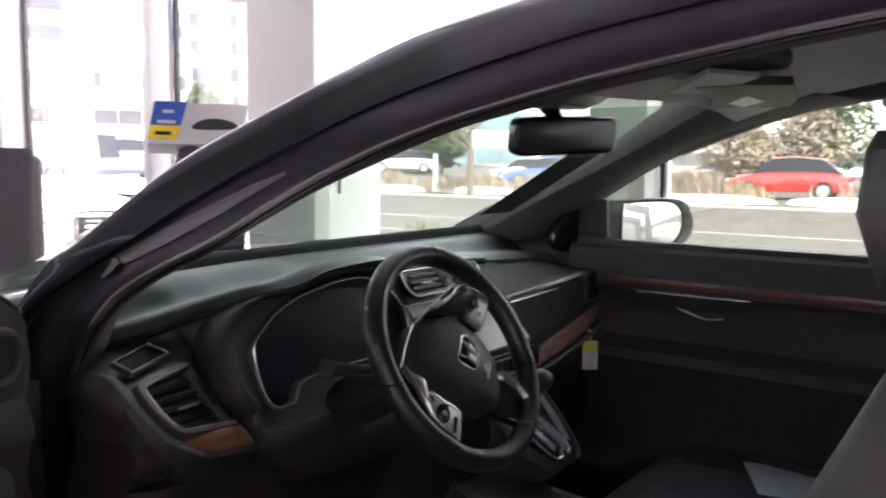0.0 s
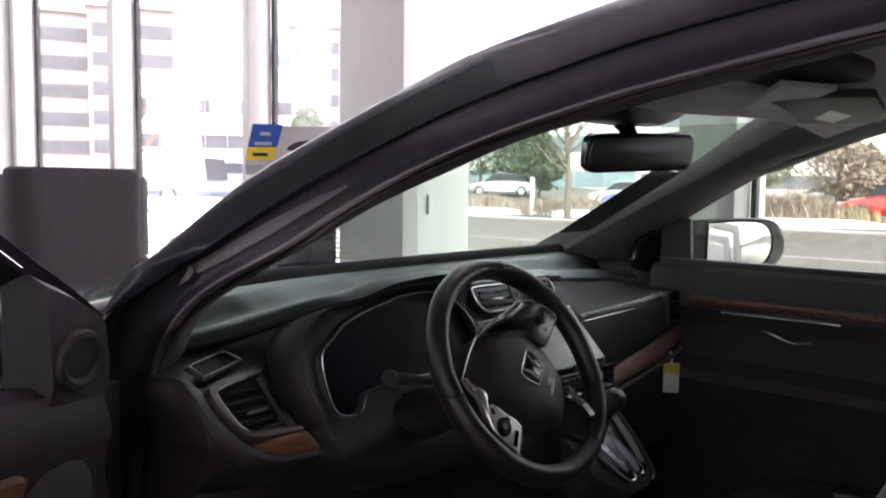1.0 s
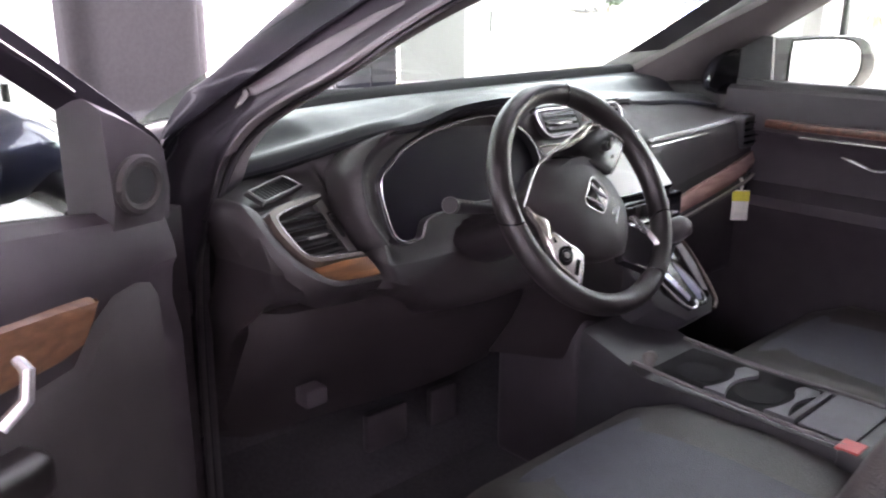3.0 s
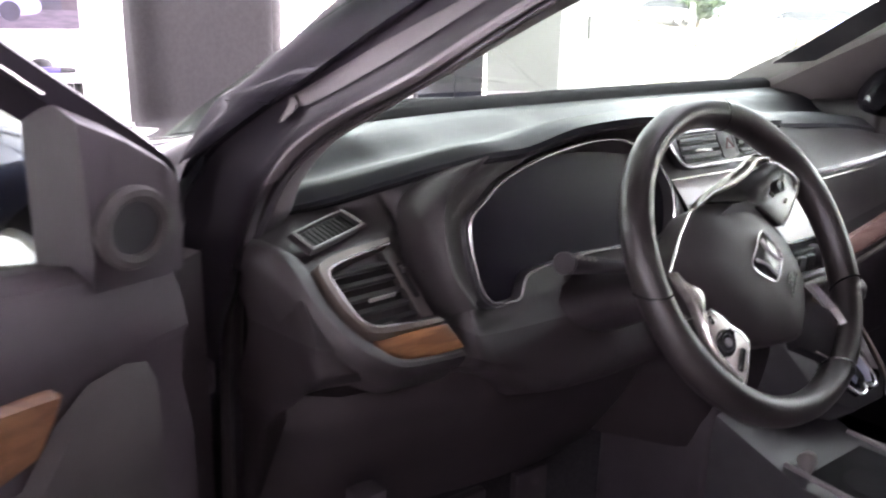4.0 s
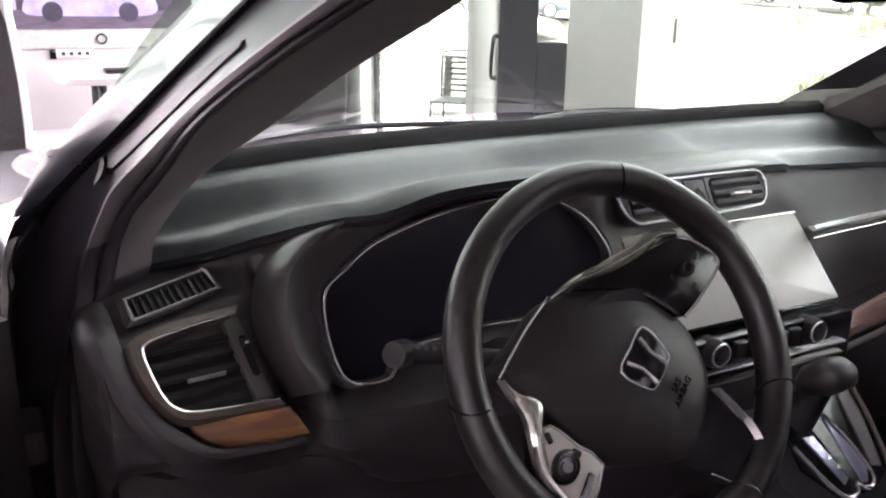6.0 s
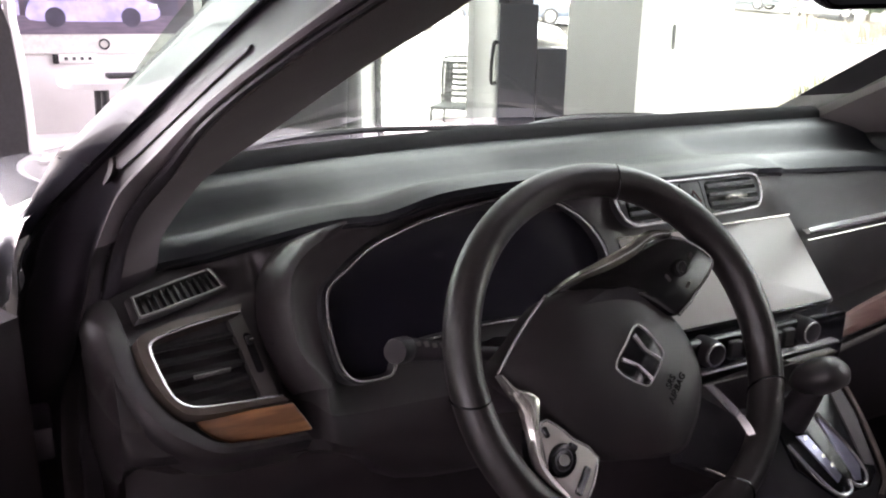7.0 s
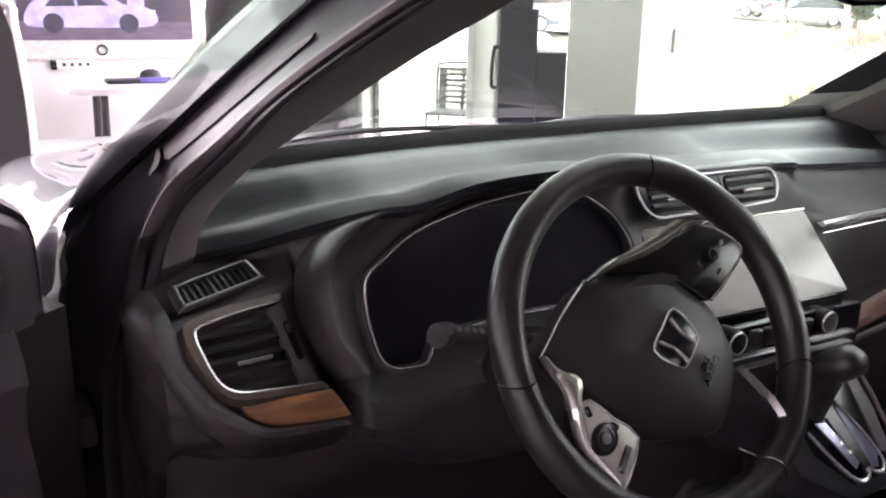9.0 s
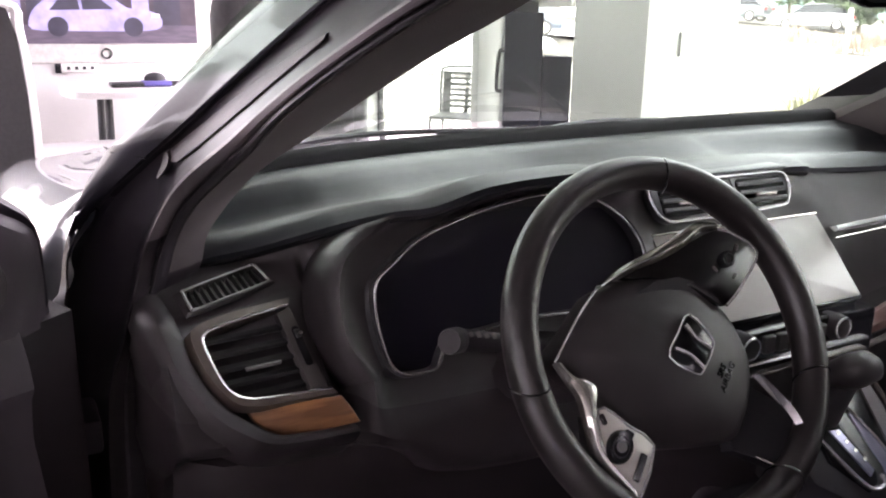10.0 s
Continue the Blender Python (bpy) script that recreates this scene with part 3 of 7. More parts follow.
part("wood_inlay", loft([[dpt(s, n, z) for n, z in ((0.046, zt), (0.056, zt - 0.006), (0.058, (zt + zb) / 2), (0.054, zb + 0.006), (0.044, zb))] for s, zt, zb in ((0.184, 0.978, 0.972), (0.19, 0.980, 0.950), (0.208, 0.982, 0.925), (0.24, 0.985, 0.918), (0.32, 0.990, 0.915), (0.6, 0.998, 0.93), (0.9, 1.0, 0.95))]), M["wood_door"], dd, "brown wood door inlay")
part("lower_panel", loft([[dpt(s, n, z) for n, z in ((0.046, zt), (0.058, zt - 0.015), (0.062, 0.85), (0.060, 0.65), (0.048, 0.50))] for s, zt in ((0.085, 0.965), (0.11, 0.972), (0.15, 0.968), (0.185, 0.945), (0.22, 0.905), (0.35, 0.895), (0.7, 0.90))], False), M["door_low"], dd, "grey grained lower door panel")
part("door_lever", tube([dpt(0.305, 0.060, 0.952), dpt(0.308, 0.078, 0.945), dpt(0.316, 0.080, 0.915), dpt(0.340, 0.066, 0.892)], 0.008, 8, flat=0.6), M["chrome"], dd, "chrome inside door lever")
part("door_edge", loft([[dpt(s, n, z) for s, n in ((-0.034, -0.10), (-0.030, 0.010), (0.045, 0.030), (0.045, -0.10))] for z in (0.42, 0.70, 0.95, 1.035)]), M["knee"], dd, "black front edge of the door")
part("armrest", box((0.30, 0.03, 0.80), (0.80, 0.10, 0.86), 0.02, 3, m=Matrix(((DD.x, DN.x, 0, DH.x), (DD.y, DN.y, 0, DH.y), (0, 0, 1, 0), (0, 0, 0, 1)))), M["leather"], dd)
part("outer_skin", loft([[dpt(s, n, z) for n, z in ((-0.095, 1.035), (-0.125, 0.98), (-0.145, 0.80), (-0.135, 0.60), (-0.10, 0.42), (-0.09, 0.42), (-0.09, 1.03))] for s in (0.0, 0.1, 0.4, 0.8, 1.09)]), M["paint"], dd)
dm = part("door_mirror", loft([[dpt(s, n0 + w * math.cos(a), z0 + h * math.sin(a)) for a in np.linspace(0, 2 * math.pi, 16, endpoint=False)] for s, n0, z0, w, h in ((0.00, -0.22, 1.105, 0.03, 0.03), (0.01, -0.22, 1.105, 0.085, 0.055), (0.05, -0.225, 1.108, 0.11, 0.070), (0.09, -0.225, 1.108, 0.112, 0.072), (0.13, -0.225, 1.105, 0.10, 0.066), (0.135, -0.225, 1.105, 0.09, 0.058))]), mat("dark_blue_paint", (0.022, 0.026, 0.060), 0.3, 0.4, (0.018, 0.02, 0.05), 300, coat=1.0), dd, "dark blue door mirror shell")
part("mirror_foot", tube([dpt(0.06, -0.06, 1.05), dpt(0.05, -0.13, 1.065), dpt(0.06, -0.2, 1.08)], [0.03, 0.025, 0.028], 10), M["black"], dd)

# ---- dashboard ----
# front edge of the top pad, left to right: door side, cluster hood, centre ledge, passenger side
PAD_S = spline([(-0.765, 0.43, 1.015), (-0.71, 0.40, 1.042), (-0.656, 0.36, 1.060), (-0.58, 0.29, 1.096), (-0.544, 0.225, 1.120), (-0.515, 0.19, 1.130), (-0.465, 0.168, 1.150), (-0.40, 0.16, 1.157), (-0.34, 0.16, 1.157), (-0.275, 0.175, 1.146), (-0.225, 0.225, 1.128), (-0.17, 0.272, 1.116), (-0.10, 0.282, 1.114), (0.05, 0.286, 1.112), (0.155, 0.292, 1.108), (0.20, 0.315, 1.098), (0.30, 0.335, 1.089), (0.45, 0.35, 1.078), (0.58, 0.36, 1.062), (0.69, 0.38, 1.045)], 4)
rings, rear = [], []
for s in PAD_S:
    x = s[0]
    yb = 0.60 + 0.06 * (1 - ((x + 0.03) / 0.72) ** 2)
    sx = (x + 0.03) / 0.72
    zb = 1.108 + (0.012 * sx if sx > 0 else -0.022 * sx * sx)
    hood = math.exp(-(((x + 0.40) / 0.24) ** 2))
    row = [s + (0, 0.018, -0.014), s + (0, 0.003, -0.008), s]
    for k in (0.03, 0.08, 0.15, 0.24, 0.34, 0.42, 0.48, 0.53, 0.58, 0.64, 0.72, 0.82, 0.92):
        p = lerp(s, (x, yb, zb), k)
        front = 0.010 * math.sin(math.pi * min(1, k / 0.30)) if k < 0.30 else 0.0
        valley = -0.013 * math.exp(-(((k - 0.50) / 0.16) ** 2)) - 0.016 * hood * math.sin(math.pi * min(1, k * 1.1)) * (k > 0.12)
        shelf = 0.008 * math.exp(-(((k - 0.74) / 0.11) ** 2))
        p[2] += front + valley + shelf
        row.append(p)
    row += [np.array((x, yb, zb)), np.array((x, yb + 0.004, zb - 0.008))]
    rings.append(row)
    rear.append([np.array((x, yb - 0.004, zb - 0.006)), np.array((x, yb + 0.006, zb + 0.012)), np.array((x, yb + 0.03, zb + 0.020)), np.array((x, yb + 0.10, zb + 0.008)), np.array((x, yb + 0.26, zb - 0.03))])
dash = part("dashboard", loft(rings, False), M["dash"], car, "soft black dashboard top pad", 50)

part("windshield_ledge", loft(rear, False), M["ledge"], dash, "matt black ledge under the windshield", 50)
part("pad_seam", tube([q + (0, 0.005, -0.010) for q in PAD_S], 0.0032, 6), M["ledge"], dash)

# the faces below the pad: stations of (x, then y and z from the pad edge down)
ST = [
    (-0.80, [(0.52, 1.0), (0.48, 1.0), (0.42, 1.0), (0.38, 0.99), (0.33, 0.96), (0.32, 0.94), (0.33, 0.91), (0.36, 0.86), (0.42, 0.80), (0.46, 0.62)]),
    (-0.785, [(0.42, 1.01), (0.38, 1.012), (0.30, 1.012), (0.25, 1.005), (0.215, 0.96), (0.215, 0.94), (0.22, 0.91), (0.26, 0.86), (0.34, 0.80), (0.42, 0.62)]),
    (-0.765, [(0.44, 1.005), (0.37, 1.022), (0.295, 1.020), (0.262, 1.013), (0.205, 0.952), (0.200, 0.935), (0.198, 0.905), (0.273, 0.86), (0.33, 0.80), (0.40, 0.62)]),
    (-0.71, [(0.41, 1.032), (0.375, 1.030), (0.292, 1.018), (0.272, 1.010), (0.208, 0.948), (0.203, 0.930), (0.195, 0.898), (0.272, 0.86), (0.33, 0.80), (0.40, 0.62)]),
    (-0.645, [(0.365, 1.052), (0.36, 1.038), (0.31, 1.028), (0.285, 1.016), (0.216, 0.942), (0.210, 0.926), (0.192, 0.890), (0.271, 0.85), (0.33, 0.79), (0.40, 0.62)]),
    (-0.622, [(0.342, 1.068), (0.335, 1.050), (0.300, 1.030), (0.286, 1.014), (0.218, 0.938), (0.208, 0.922), (0.190, 0.887), (0.271, 0.848), (0.33, 0.79), (0.40, 0.62)]),
    (-0.610, [(0.332, 1.074), (0.335, 1.055), (0.318, 1.030), (0.308, 1.010), (0.246, 0.940), (0.224, 0.920), (0.192, 0.885), (0.271, 0.846), (0.33, 0.79), (0.40, 0.62)]),
    (-0.588, [(0.308, 1.085), (0.312, 1.065), (0.300, 1.035), (0.288, 1.005), (0.240, 0.938), (0.218, 0.915), (0.190, 0.882), (0.271, 0.842), (0.33, 0.785), (0.40, 0.62)]),
    (-0.574, [(0.288, 1.093), (0.262, 1.072), (0.238, 1.040), (0.226, 1.005), (0.206, 0.930), (0.196, 0.910), (0.187, 0.878), (0.271, 0.838), (0.33, 0.78), (0.40, 0.62)]),
    (-0.553, [(0.245, 1.108), (0.258, 1.085), (0.262, 1.040), (0.256, 1.000), (0.225, 0.926), (0.194, 0.903), (0.186, 0.870), (0.271, 0.83), (0.33, 0.78), (0.40, 0.62)]),
    (-0.50, [(0.205, 1.128), (0.245, 1.105), (0.268, 1.060), (0.260, 1.000), (0.225, 0.926), (0.192, 0.900), (0.180, 0.860), (0.20, 0.82), (0.30, 0.77), (0.40, 0.62)]),
    (-0.37, [(0.175, 1.148), (0.245, 1.125), (0.270, 1.060), (0.262, 1.000), (0.222, 0.930), (0.185, 0.900), (0.170, 0.850), (0.19, 0.81), (0.30, 0.77), (0.40, 0.62)]),
    (-0.24, [(0.21, 1.125), (0.245, 1.105), (0.268, 1.060), (0.258, 1.000), (0.222, 0.930), (0.190, 0.900), (0.175, 0.860), (0.19, 0.81), (0.30, 0.76), (0.38, 0.62)]),
    (-0.18, [(0.268, 1.112), (0.272, 1.095), (0.262, 1.050), (0.232, 1.000), (0.195, 0.935), (0.172, 0.912), (0.155, 0.865), (0.15, 0.80), (0.20, 0.74), (0.30, 0.62)]),
    (-0.10, [(0.29, 1.106), (0.288, 1.095), (0.278, 1.050), (0.245, 1.000), (0.195, 0.935), (0.165, 0.915), (0.150, 0.870), (0.145, 0.80), (0.16, 0.74), (0.20, 0.62)]),
    (0.10, [(0.296, 1.104), (0.292, 1.092), (0.282, 1.048), (0.250, 1.000), (0.200, 0.935), (0.170, 0.915), (0.152, 0.870), (0.145, 0.80), (0.16, 0.74), (0.20, 0.62)]),
    (0.18, [(0.315, 1.096), (0.290, 1.075), (0.252, 1.035), (0.236, 1.015), (0.222, 0.940), (0.212, 0.900), (0.205, 0.860), (0.20, 0.82), (0.24, 0.76), (0.30, 0.62)]),
    (0.30, [(0.345, 1.082), (0.300, 1.062), (0.256, 1.032), (0.244, 1.012), (0.240, 0.960), (0.236, 0.895), (0.232, 0.862), (0.24, 0.835), (0.33, 0.80), (0.42, 0.62)]),
    (0.45, [(0.36, 1.072), (0.315, 1.056), (0.268, 1.034), (0.256, 1.014), (0.250, 0.970), (0.245, 0.915), (0.240, 0.870), (0.25, 0.845), (0.34, 0.80), (0.42, 0.62)]),
    (0.58, [(0.37, 1.056), (0.335, 1.050), (0.285, 1.040), (0.272, 1.015), (0.262, 0.975), (0.256, 0.930), (0.252, 0.885), (0.26, 0.86), (0.34, 0.81), (0.42, 0.62)]),
    (0.66, [(0.385, 1.042), (0.36, 1.040), (0.305, 1.034), (0.285, 1.010), (0.272, 0.975), (0.266, 0.935), (0.266, 0.895), (0.275, 0.86), (0.36, 0.81), (0.42, 0.62)]),
]
rows = [[(x, *q) for q in prof] for x, prof in ST]
fine = [spline(r, 3) for r in rows]
cols = [spline([r[k] for r in fine], 3) for k in range(len(fine[0]))]
face = part("dash_face", loft([[c[j] for c in cols[:15]] for j in range(len(cols[0]))], False), M["trim"], dash, "charcoal plastic dashboard front")
part("lower_face", loft([[c[j] for c in cols[14:]] for j in range(len(cols[0]))], False), M["knee"], dash)

# side demister grille on the ledge by the door
m = frame_pose((-0.702, 0.328, 1.034), (0.099, 0.055, 0.004), (-0.03, 0.05, 0.012))
DEM = [tuple(q) for q in spline([(-0.047, 0.0045), (0.0, 0.0055), (0.046, 0.0055), (0.0505, 0.002), (0.0385, -0.0290), (0.033, -0.0335), (-0.02, -0.0335), (-0.064, -0.0325), (-0.0675, -0.029), (-0.052, 0.0015)], 3, True)]
dv = part("demister_frame", tube([m @ Vector((*q, 0.0050)) for q in DEM], 0.0014, 8, True), M["frame_grey"], dash, "thin grey frame")
part("frame_end", tube([m @ Vector((*q, 0.0058)) for q in DEM[6:14]], 0.0014, 8), M["chrome"], dv, "bright chrome end")
part("frame_end", tube([m @ Vector((*q, 0.0058)) for q in DEM[21:28]], 0.0012, 8), M["frame_grey"], dv)
part("demister_base", loft([[m @ Vector((-0.008 + (x + 0.008) * e, -0.014 + (y + 0.014) * e, h)) for x, y in DEM + DEM[:1]] for e, h in ((1.16, 0.0), (1.10, 0.0035), (1.0, 0.0045), (0.97, -0.004), (0.3, -0.004))], False), M["trim"], dv)
for k in range(12):
    x0 = -0.062 + k * 0.0088
    part("slat", loft([[m @ Vector((x0 + 0.008 + w, 0.003, h)) for w, h in ((0, -0.003), (0.0012, 0.003), (0.0032, 0.003), (0.0045, -0.003))], [m @ Vector((x0 - 0.008 + w, -0.031, h)) for w, h in ((0, -0.003), (0.0012, 0.003), (0.0032, 0.003), (0.0045, -0.003))]]), M["slat"], dv)

# driver's air vent: surround, chrome line, slats behind it
vm = frame_pose((-0.678, 0.238, 0.978), (0.097, 0.024, -0.002), (-0.02, 0.055, 0.062))
VENT = [tuple(q) for q in spline([(0.038, 0.0473), (-0.012, 0.0445), (-0.0497, 0.0398), (-0.0612, 0.036), (-0.0657, 0.0289), (-0.0657, 0.0143), (-0.0624, -0.0138), (-0.0563, -0.0297), (-0.0429, -0.0397), (-0.0158, -0.045), (0.0467, -0.0535)], 3)]
EDGE = [tuple(q) for q in spline([(0.044, 0.0565), (-0.012, 0.0548), (-0.0406, 0.0527), (-0.0698, 0.0462), (-0.0765, 0.0363), (-0.0771, 0.0139), (-0.071, -0.0148), (-0.0579, -0.0406), (-0.0392, -0.0493), (-0.01, -0.054), (0.052, -0.0605)], 3)]
v = part("vent_bezel", loft([[vm @ Vector((*p, h)) for p, h in ((e, -0.006), (lerp(e, c, 0.10), 0.0105), (lerp(e, c, 0.85), 0.0115), (c, 0.009), (lerp(c, (-0.005, 0), 0.06), -0.012))] for e, c in zip(EDGE, VENT)], False), M["bronze"], dash, "brushed taupe vent surround")
part("vent_recess", slab(VENT, vm @ pose(0, 0, -0.014), 0.003), M["ledge"], v)
part("chrome_line", tube([vm @ Vector((*q, 0.0105)) for q in VENT], 0.0015, 6), M["chrome"], v, "bright chrome outline")
for k in range(5):
    y0 = 0.0285 - k * 0.0162
    xl = (-0.0625, -0.0625, -0.0605, -0.057, -0.049)[k]
    slat = loft([[vm @ Vector((x, y0 - 0.04 * x + c, h)) for c, h in ((-0.0055, 0.0065), (-0.0025, 0.0085), (0.004, 0.003), (0.0055, -0.006), (-0.0005, -0.008))] for x in (xl, xl + 0.004, 0.018, 0.022)])
    part("slat", slat, M["slat"], v)
part("vent_tab", loft([[vm @ Vector((x, -0.0115 - 0.04 * x + c, h)) for c, h in ((-0.0018, 0.009), (0.0, 0.0135), (0.0015, 0.0130), (0.002, 0.009))] for x in (-0.034, -0.031, 0.001, 0.004)]), M["frame_grey"], v, "silver slider tab")
plate = part("thumbwheel_plate", slab([(0.0225, 0.0415), (0.040, 0.0462), (0.0440, -0.0498), (0.0255, -0.0464)], vm @ pose(0, 0, 0.0), 0.0085, 0.002), M["plate"], v)
part("thumbwheel_slot", slab(rrect(0.0085, 0.046, 0.004, 3, 0.0352, 0.0), vm @ pose(0, 0, 0.0084), 0.0008), M["ledge"], plate)
part("thumbwheel", tube([vm @ Vector((0.0325, 0.014, 0.0085)), vm @ Vector((0.038, 0.014, 0.0085))], 0.005, 12), M["satin"], plate)
part("marker", box((0.0340, 0.0115, 0.0125), (0.0390, 0.0140, 0.0140), m=vm), M["silver"], plate)

# rounded surround that carries the vent and the wood, ending over the knee panel
RIM = spline([(-0.072, 0.128, -0.070), (-0.088, 0.108, -0.042), (-0.100, 0.078, -0.012), (-0.105, 0.043, 0), (-0.1025, 0.011, 0), (-0.0947, -0.018, 0), (-0.0824, -0.048, 0), (-0.064, -0.070, 0), (-0.033, -0.0916, 0), (0.0147, -0.1005, 0), (0.0627, -0.107, 0)], 4)
INN = spline([(-0.050, 0.118, -0.072), (-0.064, 0.098, -0.044), (-0.074, 0.070, -0.014), (-0.0785, 0.038, 0), (-0.079, 0.014, 0), (-0.073, -0.016, 0), (-0.062, -0.040, 0), (-0.050, -0.056, 0), (-0.028, -0.078, 0), (0.015, -0.088, 0), (0.06, -0.094, 0)], 4)
part("vent_surround", loft([[vm @ Vector((p[0], p[1], p[2] + h)) for p, h in ((lerp(r, i, -0.1), -0.050), (lerp(r, i, -0.12), -0.016), (lerp(r, i, 0.02), -0.004), (lerp(r, i, 0.25), 0.003), (lerp(r, i, 0.6), 0.0045), (lerp(r, i, 0.95), 0.002), (lerp(r, i, 1.1), -0.006))] for r, i in zip(RIM, INN)], False), M["trim"], dash, "rounded charcoal vent surround")
for x, y, z in ((-0.610, 0.226, 0.998), (-0.622, 0.238, 0.990)):
    part("switch_mark", box((x, y - 0.0015, z), (x + 0.004, y + 0.010, z + 0.0020)), M["silver"], dash)

# wood spear under the vent
wm = frame_pose((-0.652, 0.199, 0.916), (0.098, -0.001, -0.007), (0, 0.02, 0.05))
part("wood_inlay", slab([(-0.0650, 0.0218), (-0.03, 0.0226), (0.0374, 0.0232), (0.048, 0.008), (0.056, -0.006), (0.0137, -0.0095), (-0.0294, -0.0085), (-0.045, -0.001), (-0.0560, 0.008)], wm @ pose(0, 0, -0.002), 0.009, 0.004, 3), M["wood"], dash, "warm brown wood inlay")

# instrument cluster: outline in x and z on a leaning plane
cm = frame_pose((-0.362, 0.232, 1.02), (1, 0, 0), (0, 0.22, 1))
CL = [(-0.2050, -0.004), (-0.2009, 0.0236), (-0.1786, 0.0412), (-0.14, 0.066), (-0.06, 0.088), (0.03, 0.098), (0.085, 0.0885), (0.128, 0.062), (0.152, 0.033), (0.160, 0.010), (0.158, -0.02), (0.140, -0.045), (0.03, -0.044), (-0.02, -0.043), (-0.06, -0.046), (-0.100, -0.049), (-0.120, -0.053), (-0.129, -0.061), (-0.138, -0.0790), (-0.158, -0.0815), (-0.180, -0.0780), (-0.1935, -0.0640), (-0.2010, -0.0366)]
CLs = [tuple(p) for p in spline(CL, 3, True)]
# rounded binnacle between the pad, the vent and the cluster: outer edge, crease and inner edge
BIN_A = [(-0.515, 0.196, 1.124), (-0.548, 0.236, 1.112), (-0.582, 0.286, 1.086), (-0.604, 0.298, 1.064), (-0.620, 0.284, 1.045), (-0.628, 0.266, 1.020), (-0.628, 0.257, 0.995), (-0.621, 0.246, 0.960), (-0.604, 0.232, 0.930)]
BIN_B = [(-0.142, 0.0937), (-0.173, 0.0857), (-0.209, 0.071), (-0.230, 0.055), (-0.240, 0.0373), (-0.244, 0.0137), (-0.244, -0.004), (-0.238, -0.0375), (-0.212, -0.080)]
BIN_C = [(-0.105, 0.082), (-0.145, 0.069), (-0.170, 0.052), (-0.188, 0.0420), (-0.205, 0.0245), (-0.209, 0.006), (-0.209, -0.010), (-0.205, -0.0366), (-0.196, -0.066)]
bins = []
for pa, pb, pc in zip(spline(BIN_A, 4), spline(BIN_B, 4), spline(BIN_C, 4)):
    q, c = np.array(cm @ Vector((pb[0], pb[1], 0.016))), np.array(cm @ Vector((pc[0], pc[1], 0.004)))
    up = np.array((0.0, -0.012, 0.008))
    bins.append([pa + (0, 0.012, -0.004), pa, lerp(pa, q, 0.35) + up * 0.9, lerp(pa, q, 0.7) + up, lerp(pa, q, 0.93) + up * 0.4, q + (0.003, 0.002, 0), lerp(q, c, 0.3) + (0, 0.004, 0), lerp(q, c, 0.75) + (0, 0.002, 0), c])
part("cluster_binnacle", loft(bins, False), M["trim"], dash, "rounded charcoal cluster surround", 60)
cl = part("instrument_display", slab(CLs, cm @ pose(0, 0, -0.012), 0.003), M["cluster"], dash, "dark unlit instrument display")
part("cluster_line", tube([cm @ Vector((x, y, 0.010)) for x, y in CLs], 0.0017, 6, True), M["chrome"], cl, "thin chrome outline")
part("cluster_wall", loft([[cm @ Vector((x * e, y * e, h)) for x, y in CLs + CLs[:1]] for e, h in ((1.0, -0.012), (1.012, 0.008), (1.03, 0.010), (1.06, 0.0))], False), M["satin"], cl)

# column stalk
STK = spline([(-0.37, 0.085, 0.985), (-0.43, 0.098, 0.998), (-0.49, 0.103, 1.010), (-0.532, 0.106, 1.0185)], 4)
st = part("turn_stalk", tube(STK, list(np.linspace(0.010, 0.0072, 6)) + list(np.linspace(0.0080, 0.0120, len(STK) - 6)), 14), M["dark_trim"], dash, "black turn signal stalk")
part("stalk_knob", tube([(-0.526, 0.110, 1.0165), (-0.531, 0.106, 1.0185), (-0.546, 0.0935, 1.0240), (-0.5485, 0.0915, 1.0250)], [0.0100, 0.0126, 0.0126, 0.0115], 20), M["knee"], st)
for k in range(4):
    x = -0.496 - 0.0085 * k
    part("stalk_mark", box((-0.0022, -0.0028, 0), (0.0022, 0.0030 - 0.001 * (k % 2), 0.0006), m=Matrix.Translation((x, 0.1034 + 0.08 * (-0.49 - x) - 0.0066 - 0.04 * (-0.49 - x), 1.0110 + 0.2 * (-0.49 - x) + 0.0070 + 0.04 * (-0.49 - x))) @ Matrix.Rotation(radians(43), 4, "X")), M["trim_grey"], st)
part("column_shroud", loft([[(-0.353 + w * math.cos(a), y, z + h * math.sin(a)) for a in np.linspace(0, 2 * math.pi, 16, endpoint=False)] for y, z, w, h in ((0.06, 0.976, 0.05, 0.032), (0.11, 0.955, 0.06, 0.036), (0.20, 0.91, 0.075, 0.042), (0.30, 0.87, 0.09, 0.08))]), M["knee"], dash)

# centre vents
vm2 = frame_pose((-0.036, 0.272, 1.079), (1, 0, 0), (0, 0.035, 0.06))
OUT2 = [tuple(q) for q in spline([(-0.128, 0.018), (-0.118, 0.027), (-0.06, 0.027), (0.09, 0.027), (0.118, 0.025), (0.127, 0.016), (0.126, 0.0), (0.116, -0.017), (0.10, -0.0225), (0.02, -0.0255), (-0.07, -0.0262), (-0.105, -0.0255), (-0.122, -0.012)], 3, True)]
v2 = part("vent_bezel", slab(OUT2, vm2, 0.012, 0.004), M["satin"], dash, "black centre vent housing with chrome edge")
part("chrome_line", tube([vm2 @ Vector((x, y, 0.013)) for x, y in OUT2], 0.0021, 6, True), M["chrome"], v2, "bright chrome outline")
